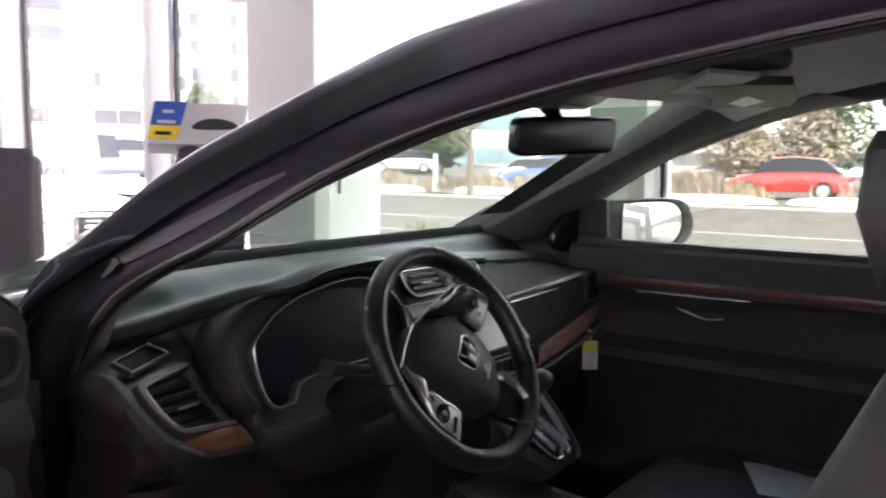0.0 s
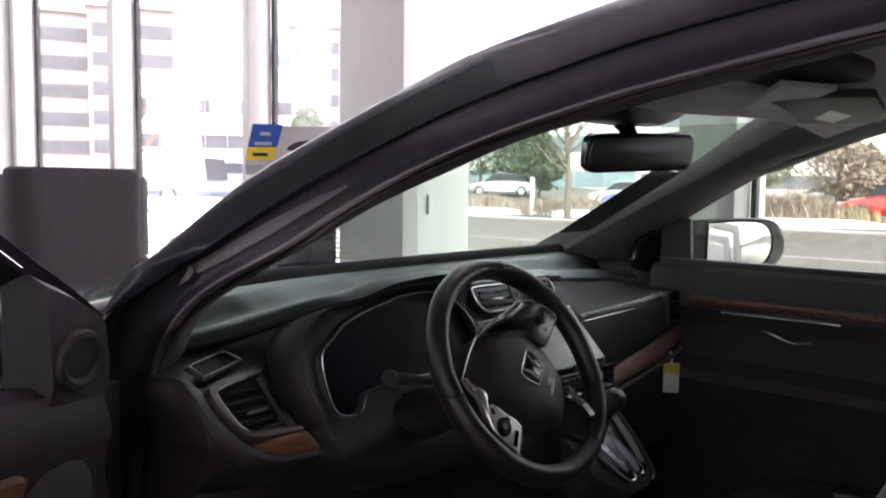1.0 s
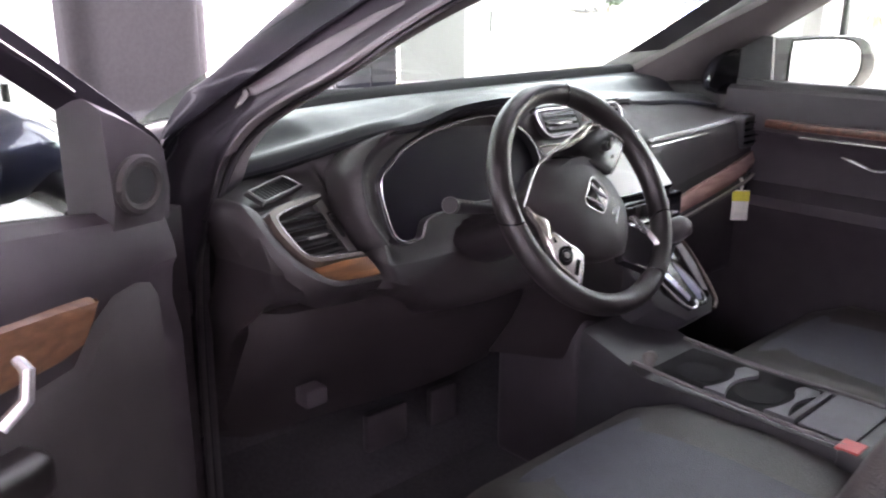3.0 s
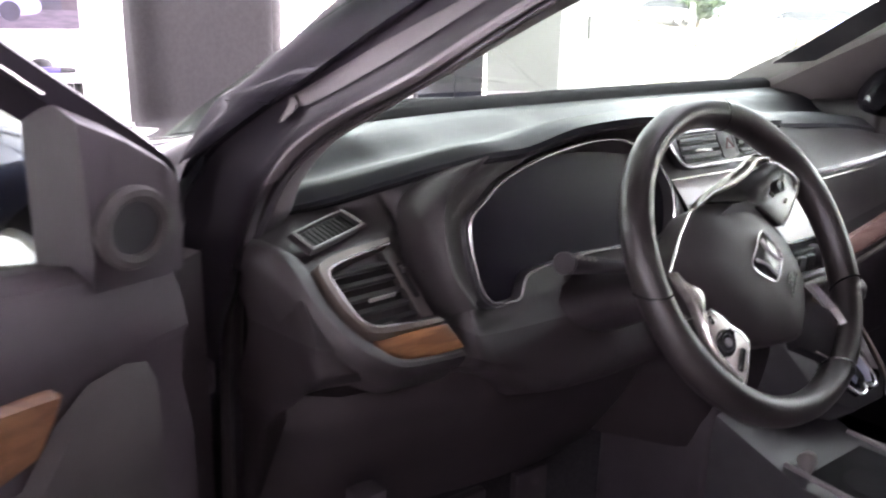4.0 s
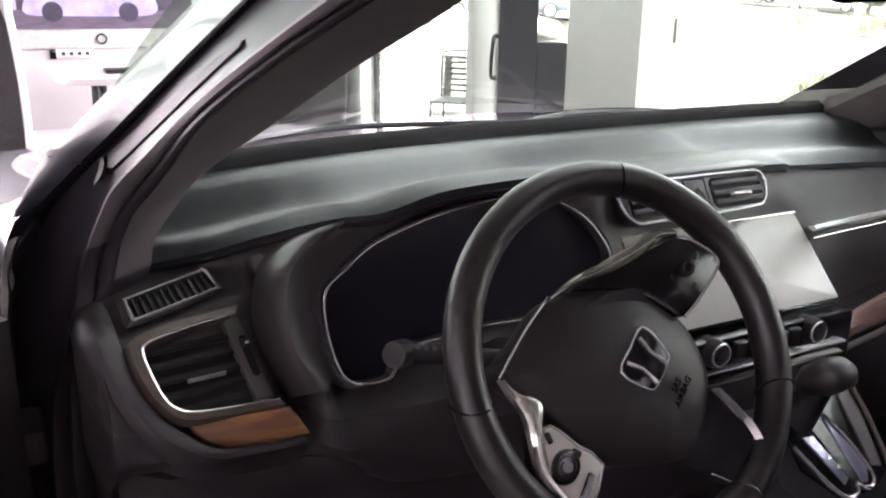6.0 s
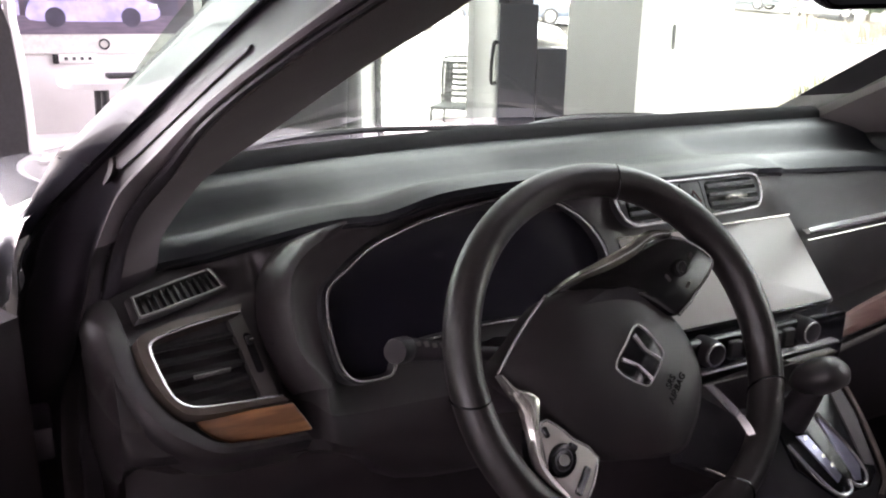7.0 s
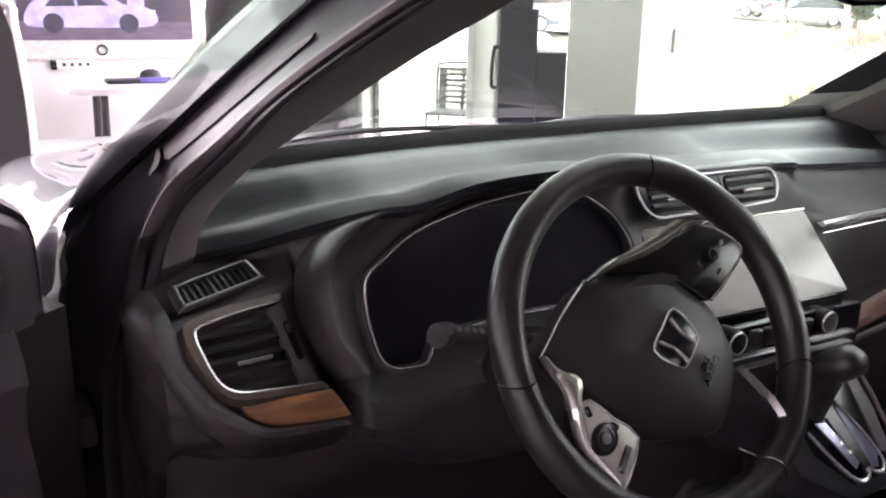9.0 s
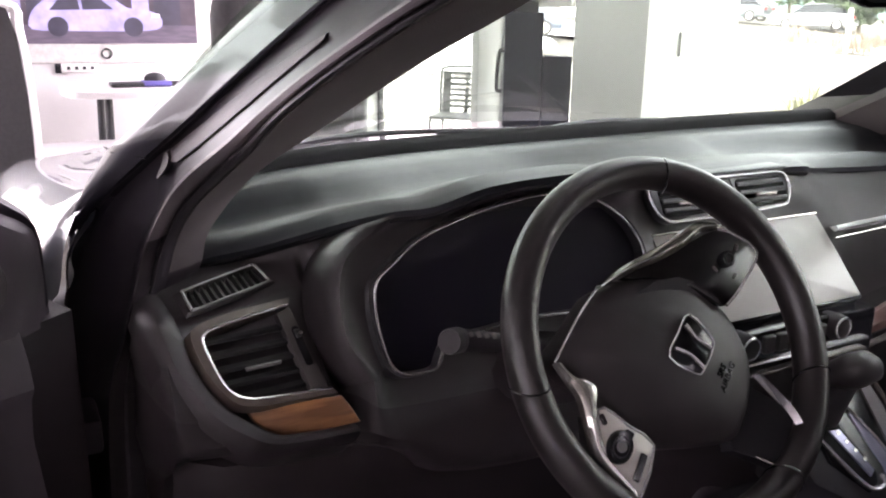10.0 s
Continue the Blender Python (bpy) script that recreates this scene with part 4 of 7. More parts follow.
for sx in (-1, 1):
    part("vent_recess", slab(rrect(0.092, 0.042, 0.008, 3, sx * 0.069 + 0.003, 0.001), vm2 @ pose(0, 0, 0.0115), 0.001), M["black"], v2)
    for k in range(3):
        part("slat", box((sx * 0.069 - 0.041, 0.014 - k * 0.0125 - 0.003, 0.012), (sx * 0.069 + 0.047, 0.014 - k * 0.0125 + 0.003, 0.016), 0.001, 1, m=vm2), M["satin"], v2)
    part("vent_tab", box((sx * 0.069 - 0.017, -0.008, 0.016), (sx * 0.069 + 0.023, -0.002, 0.021), 0.002, 1, m=vm2), M["silver"], v2, "silver slider tab")
part("hazard_button", box((-0.018, -0.021, 0.0115), (0.018, 0.023, 0.0145), 0.003, 2, m=vm2), M["trim"], v2)
hz = bmesh.new()
add_tube(hz, [vm2 @ Vector(p) for p in ((-0.009, -0.006, 0.0175), (0.009, -0.006, 0.0175), (0, 0.009, 0.0175))], 0.0012, 5, True)
part("hazard_mark", hz, mat("dull_red_print", (0.10, 0.02, 0.02), 0.6), v2)
part("centre_ledge", box((-0.165, 0.276, 1.104), (0.10, 0.31, 1.116), 0.004), M["dash"], dash)

# touch display and climate panel
sm = frame_pose((0.0, 0.226, 0.984), (1, 0, 0), (0, 0.096, 0.102))
scr = part("touch_display", slab(rrect(0.318, 0.142, 0.006), sm, 0.012, 0.003), M["black"], dash, "wide centre display, switched off, its reflection painted grey")
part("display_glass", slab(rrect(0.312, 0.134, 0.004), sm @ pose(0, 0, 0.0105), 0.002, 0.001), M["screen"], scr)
part("display_edge", tube([sm @ Vector((-0.158, 0.069, 0.012)), sm @ Vector((0.158, 0.069, 0.012))], 0.002, 6), M["silver"], scr)
part("volume_knob", tube([sm @ Vector((-0.142, -0.035, 0.01)), sm @ Vector((-0.142, -0.035, 0.028)), sm @ Vector((-0.142, -0.035, 0.030))], [0.013, 0.012, 0.010], 16), M["black"], scr)
part("knob_cap", tube([sm @ Vector((-0.142, -0.035, 0.0298)), sm @ Vector((-0.142, -0.035, 0.0315))], 0.009, 16), M["chrome"], scr)
cp = part("climate_panel", box((-0.165, 0.150, 0.862), (0.165, 0.20, 0.932), 0.006, m=pose(0, 0.0, 0, 0, 0, 0)), M["black"], dash, "black climate control panel")
for x in (-0.092, 0.080):
    kn = part("climate_knob", tube([(x, 0.165, 0.915), (x, 0.146, 0.917), (x, 0.138, 0.918), (x, 0.136, 0.918)], [0.019, 0.018, 0.0165, 0.013], 20), M["dark_trim"], cp)
    part("knob_ring", tube([(x + 0.0140 * math.cos(a), 0.1365, 0.918 + 0.0140 * math.sin(a)) for a in np.linspace(0, 2 * math.pi, 20, endpoint=False)], 0.0016, 5, True), M["chrome"], kn)
for k in range(5):
    part("climate_button", box((-0.060 + k * 0.024, 0.143, 0.902), (-0.040 + k * 0.024, 0.153, 0.926), 0.002, 1), M["trim"], cp)
part("chrome_line", box((-0.15, 0.144, 0.888), (0.15, 0.152, 0.892), 0.0015, 1), M["chrome"], cp)
part("panel_line", box((-0.15, 0.146, 0.872), (0.15, 0.152, 0.8745)), M["silver"], cp)

# passenger side: chrome strip, wood inlay, outer vent
strip = spline([(0.158, 0.232, 1.027), (0.25, 0.243, 1.026), (0.40, 0.258, 1.026), (0.52, 0.272, 1.029), (0.60, 0.283, 1.030)], 4)
part("chrome_strip", loft([[p + np.array(q) * min(1.0, 0.7 + 0.1 * i) for q in ((0, -0.006, 0.006), (0, -0.012, 0.002), (0, -0.012, -0.003), (0, -0.004, -0.007), (0, 0.01, 0))] for i, p in enumerate(strip)]), M["chrome"], dash, "bright chrome dashboard strip")
part("strip_line", tube([p + np.array((0, -0.006, -0.013)) for p in strip], 0.0012, 6), M["silver"], dash)
wtop = spline([(0.20, 0.222, 0.870), (0.33, 0.232, 0.893), (0.45, 0.240, 0.912), (0.58, 0.250, 0.932), (0.65, 0.260, 0.944)], 4)
wbot = spline([(0.19, 0.214, 0.846), (0.33, 0.226, 0.858), (0.45, 0.234, 0.872), (0.58, 0.246, 0.888), (0.65, 0.256, 0.900)], 4)
part("wood_inlay", loft([[a + (0, 0.012, 0), a + (0, -0.004, 0), lerp(a, b, 0.5) + (0, -0.010, 0), b + (0, -0.004, 0), b + (0, 0.012, 0)] for a, b in zip(wtop, wbot)]), M["wood_gloss"], dash, "glossy red-brown wood inlay")
part("lower_strip", tube([p + (0, -0.008, -0.014) for p in wbot], 0.005, 8), M["trim_grey"], dash)
ov = part("vent_bezel", box((0.585, 0.252, 0.955), (0.655, 0.30, 1.040), 0.01, 3), M["satin"], dash, "black outer air vent with silver edge")
part("chrome_line", tube([(0.628, 0.262, 1.040), (0.652, 0.250, 1.018), (0.656, 0.250, 0.985)], 0.004, 8), M["silver"], ov)
for k in range(4):
    part("slat", box((0.592, 0.248, 0.968 + k * 0.016), (0.645, 0.256, 0.974 + k * 0.016), 0.001, 1), M["black"], ov)
part("glovebox", box((0.20, 0.262, 0.64), (0.62, 0.36, 0.845), 0.02, 3), M["door_trim"], dash, "charcoal glovebox lid")

# steering wheel: the plane's right, up and outward directions
WC, TILT = Vector((-0.353, 0.002, 1.024)), radians(30.2)
WM = Matrix(((1, 0, 0, WC.x), (0, math.sin(TILT), -math.cos(TILT), WC.y), (0, math.cos(TILT), math.sin(TILT), WC.z), (0, 0, 0, 1)))


def wpt(x, u, h):
    return WM @ Vector((x, u, h))


RC = 0.169
rim = []
for k in range(72):
    a = 2 * math.pi * k / 72
    c, s = math.cos(a), math.sin(a)
    grip = 1 + 0.06 * max(0, math.cos(2 * (a - radians(44))))
    rim.append([wpt((RC + 0.0162 * math.cos(b) * grip) * c, (RC + 0.0162 * math.cos(b) * grip) * s, 0.0180 * math.sin(b) * grip) for b in np.linspace(0, 2 * math.pi, 16, endpoint=False)])
sw = part("steering_wheel", loft(rim + [rim[0]], True, False), M["leather"], car, "black leather steering wheel, turned to one side")
for a in (radians(184), radians(76), radians(-62), radians(-22)):
    part("stitch_seam", tube([wpt((RC + 0.0164 * math.cos(b)) * math.cos(a + 0.05 * math.sin(b)), (RC + 0.0164 * math.cos(b)) * math.sin(a + 0.05 * math.sin(b)), 0.0182 * math.sin(b)) for b in np.linspace(0, 2 * math.pi, 14, endpoint=False)], 0.0012, 5, True), M["black"], sw)


def dome(outline, h0, h1, power=2.0, steps=6, centre=None):
    """A cushion over an outline of the wheel's plane, from height h0 at its edge to h1 in the middle."""
    o = [np.array(p, float) for p in outline]
    c = np.array(centre, float) if centre else sum(o) / len(o)
    rings = [[wpt(*(p), h0 - 0.03) for p in o]]
    for k in range(steps + 1):
        t = k / steps * 0.96
        rings.append([wpt(*lerp(p, c, t), h0 + (h1 - h0) * (1 - (1 - t) ** power)) for p in o])
    return loft(rings, True, True)


PADO = spline([(-0.1360, 0.0064), (-0.108, 0.032), (-0.0741, 0.0592), (-0.040, 0.0655), (-0.0031, 0.0653), (0.0299, 0.0555), (0.055, 0.034), (0.0708, 0.013), (0.079, -0.012), (0.0806, -0.0357), (0.0684, -0.0655), (0.052, -0.086), (0.0305, -0.1008), (-0.02, -0.096), (-0.0635, -0.0821), (-0.1035, -0.0321)], 3, True)
part("airbag_pad", dome(PADO, 0.0, 0.0190, 2.6, 16, (-0.02, -0.015)), M["pad"], sw, "black airbag pad", 80)
em = WM @ pose(0.0, -0.009, 0.0186, 0, 0, 44) @ Matrix.Scale(0.84, 4)
el = part("emblem", slab([tuple(p) for p in spline([(-0.030, 0.021), (0, 0.024), (0.030, 0.021), (0.025, -0.016), (0.014, -0.023), (-0.014, -0.023), (-0.025, -0.016)], 3, True)], em, 0.002, 0.001), M["black"], sw, "chrome emblem on black ground")
part("emblem_edge", tube([em @ Vector((*p, 0.0025)) for p in spline([(-0.030, 0.021), (0, 0.024), (0.030, 0.021), (0.025, -0.016), (0.014, -0.023), (-0.014, -0.023), (-0.025, -0.016)], 3, True)], 0.0010, 6, True), M["chrome"], el)
hb = bmesh.new()
for sx in (-1, 1):
    add_tube(hb, [em @ Vector((sx * 0.0165, 0.0200, 0.0030)), em @ Vector((sx * 0.0105, 0.001, 0.0034)), em @ Vector((sx * 0.0125, -0.0205, 0.0030))], [0.0022, 0.0016, 0.0022], 6)
part("emblem_mark", hb, M["chrome"], el)
tx = bpy.data.curves.new("airbag_mark", "FONT")
tx.body, tx.size, tx.extrude, tx.align_x = "SRS\nAIRBAG", 0.0095, 0.0006, "CENTER"
tob = new("airbag_lettering_source", tx)
bpy.context.view_layer.update()
tme = bpy.data.meshes.new_from_object(tob)
bpy.data.objects.remove(tob)
tme.materials.clear()
tme.materials.append(M["black"])
to = new("airbag_mark", tme)
to.matrix_world = WM @ Matrix.Translation((0.028, -0.038, 0.0190)) @ Matrix.Rotation(radians(9), 4, Vector((0.47, 0.88, 0))) @ Matrix.Rotation(radians(44), 4, "Z")
to.parent = sw

# spokes: button panels, silver bands
LP = [(-0.1125, -0.044), (-0.0985, -0.049), (-0.0850, -0.064), (-0.0645, -0.085), (-0.0905, -0.1215), (-0.0985, -0.1181), (-0.1175, -0.0846)]
RP = [(0.0822, 0.0990), (0.1070, 0.0890), (0.1240, 0.0745), (0.1225, 0.0640), (0.1022, 0.0476), (0.0656, 0.0233), (0.0480, 0.0330), (0.0174, 0.0540), (-0.020, 0.0630), (-0.050, 0.0660), (0.004, 0.0800), (0.045, 0.0915)]
for nm, o, face in (("left", LP, M["silver_face"]), ("right", RP, M["pod"])):
    base = part("spoke", slab([tuple(p) for p in spline([(x * 1.06, y * 1.05) for x, y in o], 2, True)], WM @ pose(0, 0, -0.014), 0.018, 0.005), M["satin"], sw)
    c = sum(np.array(p) for p in o) / len(o)
    ol = [tuple(p) for p in spline(o, 2, True)]
    part("button_panel", slab(ol, WM @ pose(0, 0, 0.002), 0.0075, 0.002), face, base, "silver button panel" if nm == "left" else "gloss black button panel")
    part("panel_edge", tube([wpt(*p, 0.0085) for p in (ol if nm == "left" else ol[:11])], 0.0018, 6, nm == "left"), M["chrome"], base)
    k = np.array((-0.1015, -0.0785) if nm == "left" else (0.082, 0.068))
    sz = 1.0 if nm == "left" else 0.6
    s, cs = math.sin(radians(44)), math.cos(radians(44))
    oval = [wpt(k[0] + 0.0155 * sz * math.cos(q) * cs - sz * 0.0130 * math.sin(q) * s, k[1] + 0.0155 * sz * math.cos(q) * s + sz * 0.0130 * math.sin(q) * cs, 0.0105) for q in np.linspace(0, 2 * math.pi, 24, endpoint=False)]
    kc = wpt(*k, 0.0105)
    part("button_pad", loft([[kc + (p - kc) * e + (wpt(0, 0, h) - wpt(0, 0, 0)) for p in oval] for e, h in ((1.0, -0.004), (1.0, 0.001), (0.92, 0.003), (0.6, 0.0025))]), M["black"] if nm == "left" else M["pod"], base)
    part("button_ring", tube([kc + (p - kc) * 0.62 + (wpt(0, 0, 0.003) - wpt(0, 0, 0)) for p in oval], 0.0006, 5, True), M["satin"], base)
    part("button_centre", tube([wpt(*k, 0.0105), wpt(*k, 0.0150 if nm == "left" else 0.0118)], 0.0048 * sz, 14), M["frame_grey"] if nm == "left" else M["plate"], base)
    marks = (((-0.1108, -0.0525), 0.005, 0.010, 14), ((-0.0880, -0.0700), 0.009, 0.006, -40), ((-0.0860, -0.0995), 0.007, 0.026, -40)) if nm == "left" else (((0.099, 0.078), 0.004, 0.008, -40), ((0.064, 0.060), 0.004, 0.008, 30), ((0.086, 0.050), 0.008, 0.003, 40))
    for q, w, hh, rot in marks:
        part("button", box((-w / 2, -hh / 2, 0), (w / 2, hh / 2, 0.004), 0.0012, 1, m=WM @ pose(*q, 0.0085 if nm == "left" else 0.0070, 0, 0, rot)), M["black"] if nm == "left" else M["plate"], base)


def band(inner, outer, h):
    """A rounded silver band between two lines of the wheel's plane."""
    return loft([[wpt(*lerp(i, o, a), hh) for a, hh in ((0.0, h - 0.010), (0.0, h - 0.002), (0.25, h), (0.7, h), (1.0, h - 0.003), (1.0, h - 0.012))] for i, o in zip(spline(inner, 4), spline(outer, 4))])


part("silver_band", band([(-0.078, 0.0600), (-0.0458, 0.0694), (-0.0041, 0.0764), (0.0315, 0.0866), (0.0578, 0.0990), (0.0792, 0.0992)], [(-0.0773, 0.0620), (-0.0490, 0.0755), (-0.011, 0.0865), (0.028, 0.0985), (0.0560, 0.1090), (0.0800, 0.1065)], 0.013), M["band"], sw, "dark silver band")
part("band_line", tube([wpt(*p, 0.0125) for p in spline([(-0.0773, 0.0615), (-0.0470, 0.0725), (-0.007, 0.0815), (0.031, 0.0925), (0.0573, 0.1030), (0.0810, 0.1030)], 4)], 0.0009, 6), M["chrome"], sw)
part("silver_band", band([(-0.1395, 0.0020), (-0.1300, -0.0100), (-0.1152, -0.0185), (-0.1100, -0.0268), (-0.1150, -0.0430), (-0.1183, -0.0551), (-0.1188, -0.0782), (-0.0966, -0.1171)], [(-0.1423, 0.0030), (-0.1360, -0.0110), (-0.1310, -0.0210), (-0.1270, -0.0314), (-0.1265, -0.0450), (-0.1263, -0.0596), (-0.1247, -0.0845), (-0.0998, -0.1209)], 0.013), M["silver"], sw, "silver band")
part("pad_edge", tube([wpt(*p, 0.004) for p in spline([(-0.140, 0.004), (-0.108, 0.036), (-0.074, 0.064)], 4)], 0.0013, 6), M["chrome"], sw)
part("spoke", slab([(0.035, -0.07), (0.066, -0.05), (0.128, -0.095), (0.140, -0.118), (0.108, -0.142), (0.085, -0.140), (0.03, -0.110)], WM @ pose(0, 0, -0.016), 0.016, 0.006), M["ledge"], sw)
part("silver_blade", loft([[wpt(*(p + n * w0), h) for w0, h in ((-0.5 * w, 0.004), (0, 0.010), (0.5 * w, 0.004), (0, -0.004))] for (p, w), n in (((np.array(q[:2]), q[2]), np.array((0.6, 0.8))) for q in spline([(0.083, -0.048, 0.002), (0.1005, -0.0713, 0.004), (0.1135, -0.092, 0.011), (0.121, -0.122, 0.003)], 4))]), M["chrome"], sw, "chrome spoke blade")
part("silver_line", tube([wpt(0.0534, -0.1204, 0.001), wpt(0.0942, -0.1447, 0.001)], 0.0011, 6), M["silver"], sw)
part("wheel_hub", tube([wpt(0, -0.01, -0.016), wpt(0, 0, -0.04), (-0.353, 0.10, 0.968)], [0.075, 0.055, 0.045], 18), M["satin"], sw)

M["seat_side_early"] = mat("taupe_leather_bench", (0.070, 0.062, 0.058), 0.5, 0, (0.052, 0.046, 0.043), 20, 0.6, 380)


def cushion_bench():
    bm = bmesh.new()
    add_box(bm, (-0.66, -1.75, 0.36), (0.60, -1.25, 0.60), 0.05, 3)
    add_box(bm, (-0.66, -1.98, 0.55), (0.60, -1.75, 1.18), 0.06, 3)
    return bm



# ---- car body round the cabin ----
FEND = [(0.376, [(-0.894, 0.45), (-0.903, 0.80), (-0.893, 0.985), (-0.861, 1.030), (-0.850, 1.080), (-0.824, 1.123), (-0.74, 1.132)]),
        (0.44, [(-0.905, 0.45), (-0.915, 0.80), (-0.910, 0.985), (-0.890, 1.040), (-0.860, 1.098), (-0.81, 1.130), (-0.72, 1.135)]),
        (0.65, [(-0.92, 0.45), (-0.935, 0.80), (-0.93, 0.98), (-0.90, 1.06), (-0.85, 1.092), (-0.79, 1.098), (-0.72, 1.105)]),
        (0.95, [(-0.925, 0.60), (-0.94, 0.80), (-0.93, 0.97), (-0.90, 1.045), (-0.855, 1.070), (-0.79, 1.058), (-0.72, 1.075)]),
        (1.4, [(-0.92, 0.60), (-0.935, 0.78), (-0.92, 0.93), (-0.89, 0.99), (-0.845, 1.012), (-0.79, 1.015), (-0.70, 1.03)]),
        (1.75, [(-0.86, 0.50), (-0.88, 0.74), (-0.865, 0.87), (-0.83, 0.92), (-0.79, 0.94), (-0.74, 0.95), (-0.62, 0.955)]),
        (1.88, [(-0.74, 0.40), (-0.76, 0.66), (-0.75, 0.78), (-0.72, 0.83), (-0.68, 0.85), (-0.62, 0.86), (-0.5, 0.87)])]
for side in (-1, 1):
    rings = [spline([((x if side < 0 else -0.06 - x), y, z - 0.05 * (side > 0 and y < 0.8)) for x, z in prof], 3) for y, prof in FEND]
    part("front_fender", loft([[q for q in r] for r in [[c[k] for c in [spline([r[j] for r in rings], 4) for j in range(len(rings[0]))]] for k in range(4 * (len(rings) - 1) + 1)]], False), M["paint"], car)
hood = []
for y, z, w, b in ((0.74, 1.050, 0.69, 0.012), (0.95, 1.040, 0.69, 0.012), (1.4, 1.012, 0.66, 0.012), (1.75, 0.945, 0.60, 0.012), (1.87, 0.87, 0.48, 0.02)):
    hood.append([(-0.03 + w * s, y + 0.22 * (1 - s * s) * (y < 0.8) + 0.03 * (1 - s * s), z + b * (1 - s ** 4)) for s in np.linspace(-1, 1, 15)])
part("hood", loft(hood, False), M["paint"], car, "dark metallic hood")
part("cowl", loft([[(-0.03 + 0.70 * s, 0.66 + 0.20 * (1 - s * s) + dy, z) for s in np.linspace(-1, 1, 15)] for dy, z in ((-0.02, 1.075), (0.05, 1.065), (0.12, 1.055))], False), M["satin"], car)
for x0, x1 in ((-0.60, 0.05), (0.02, 0.50)):
    wp = [(x0, 0.86, 1.085), ((x0 + x1) / 2, 0.95, 1.092), (x1, 0.92, 1.088)]
    part("wiper", tube(spline(wp, 5), 0.006, 6), M["satin"], car, "black wiper arm")
front = loft([[(-0.03 + 0.76 * s, 1.86 + 0.10 * (1 - s * s) + dy, z) for s in np.linspace(-1, 1, 13)] for dy, z in ((0.0, 0.88), (0.04, 0.76), (0.06, 0.55), (0.04, 0.40), (-0.05, 0.24))], False)
part("front_bumper", front, M["paint"], car)
part("grille", loft([[(-0.03 + 0.42 * s, 1.985 + 0.03 * (1 - s * s), z) for s in np.linspace(-1, 1, 9)] for z in (0.56, 0.62, 0.76)], False), M["black"], car, "gloss black grille")
for sx in (-1, 1):
    part("headlight", loft([[(-0.03 + sx * (0.42 + 0.30 * u), 1.95 - 0.16 * u * u, z + 0.05 * u) for u in np.linspace(0, 1, 6)] for z in (0.70, 0.74, 0.80)], False), M["chrome"], car)
for side in (-1, 1):
    xs = -0.03 + side * 0.90
    rows = []
    for y, zb, xo in ((-1.02, 1.06, 0.0), (-1.5, 1.08, 0.0), (-2.1, 1.10, -0.02), (-2.5, 1.10, -0.08), (-2.62, 1.05, -0.2)):
        rows.append([(xs + side * (xo + d), y, z) for d, z in ((-0.18, zb + 0.40 - (0.25 if y < -2.4 else 0)), (-0.10, zb + 0.10), (-0.05, zb), (0.02, zb - 0.15), (0.03, 0.75), (0.0, 0.36))])
    part("rear_quarter", loft(rows, False), M["paint"], car)
    part("sill", box((xs - 0.05, -2.2, 0.24), (xs + 0.05, 0.36, 0.36), 0.03, 3), M["jamb"], car, "black door sill")
part("rear_hatch", loft([[(-0.03 + 0.66 * s, y, z) for s in np.linspace(-1, 1, 9)] for y, z in ((-2.40, 1.53), (-2.62, 1.15), (-2.68, 0.9), (-2.64, 0.40))], False), M["paint"], car)
pdo = part("passenger_door_skin", loft([[(0.87 + dx, y, z) for dx, z in ((-0.09, 1.075), (-0.05, 1.05), (0.0, 0.98), (0.02, 0.80), (0.0, 0.40), (-0.2, 0.36))] for y in (0.36, 0.0, -0.5, -1.02)], False), M["paint"], car)
part("b_pillar", loft([[(x, y, z) for x, y in ((-0.03 - w, -0.98), (-0.03 - w, -1.10), (-0.03 - w + 0.10, -1.10), (-0.03 - w + 0.10, -0.96))] for z, w in ((0.34, 0.86), (1.05, 0.83), (1.46, 0.70))]), M["jamb"], car)
for side in (-1, 1):
    xs = -0.03 + side * 0.75
    part("rear_window", loft([[(xs + side * 0.02, y, 1.08), (xs - side * 0.05, y, z), (xs - side * 0.054, y, z), (xs + side * 0.016, y, 1.08)] for y, z in ((-1.02 if side < 0 else -0.62, 1.47), (-1.6, 1.48), (-2.3, 1.42))]), M["tinted"], car, "dark tinted rear side glass")
    part("rear_side_trim", box((xs - 0.10, -2.3, 0.34), (xs + 0.02, -1.02 if side < 0 else -0.62, 1.09), 0.02), M["trim"], car)
part("rear_seat", cushion_bench(), M["seat_side_early"], car, "grey leather rear bench")
part("cabin_floor", box((-0.90, -2.4, 0.26), (0.84, 0.62, 0.34), 0.01), M["carpet"], car, "black carpeted cabin floor")
part("firewall", loft([[(-0.80, y, z), (-0.3, y, z), (0.3, y, z), (0.84, y, z)] for y, z in ((0.40, 0.32), (0.60, 0.45), (0.62, 0.70), (0.58, 1.08))], False), M["carpet"], car)
part("underbody", box((-0.72, -2.3, 0.20), (0.66, 1.5, 0.27)), M["satin"], car)
for x in (-0.79, 0.73):
    for y in (1.02, -1.64):
        ty = part("tyre", tube([(x - 0.11, y, 0.345), (x - 0.10, y, 0.345), (x + 0.10, y, 0.345), (x + 0.11, y, 0.345)], [0.30, 0.345, 0.345, 0.30], 28), M["rubber"], car, "black tyre")
        part("rim", tube([(x - 0.115, y, 0.345), (x + 0.115, y, 0.345)], 0.22, 24), M["silver"], ty)
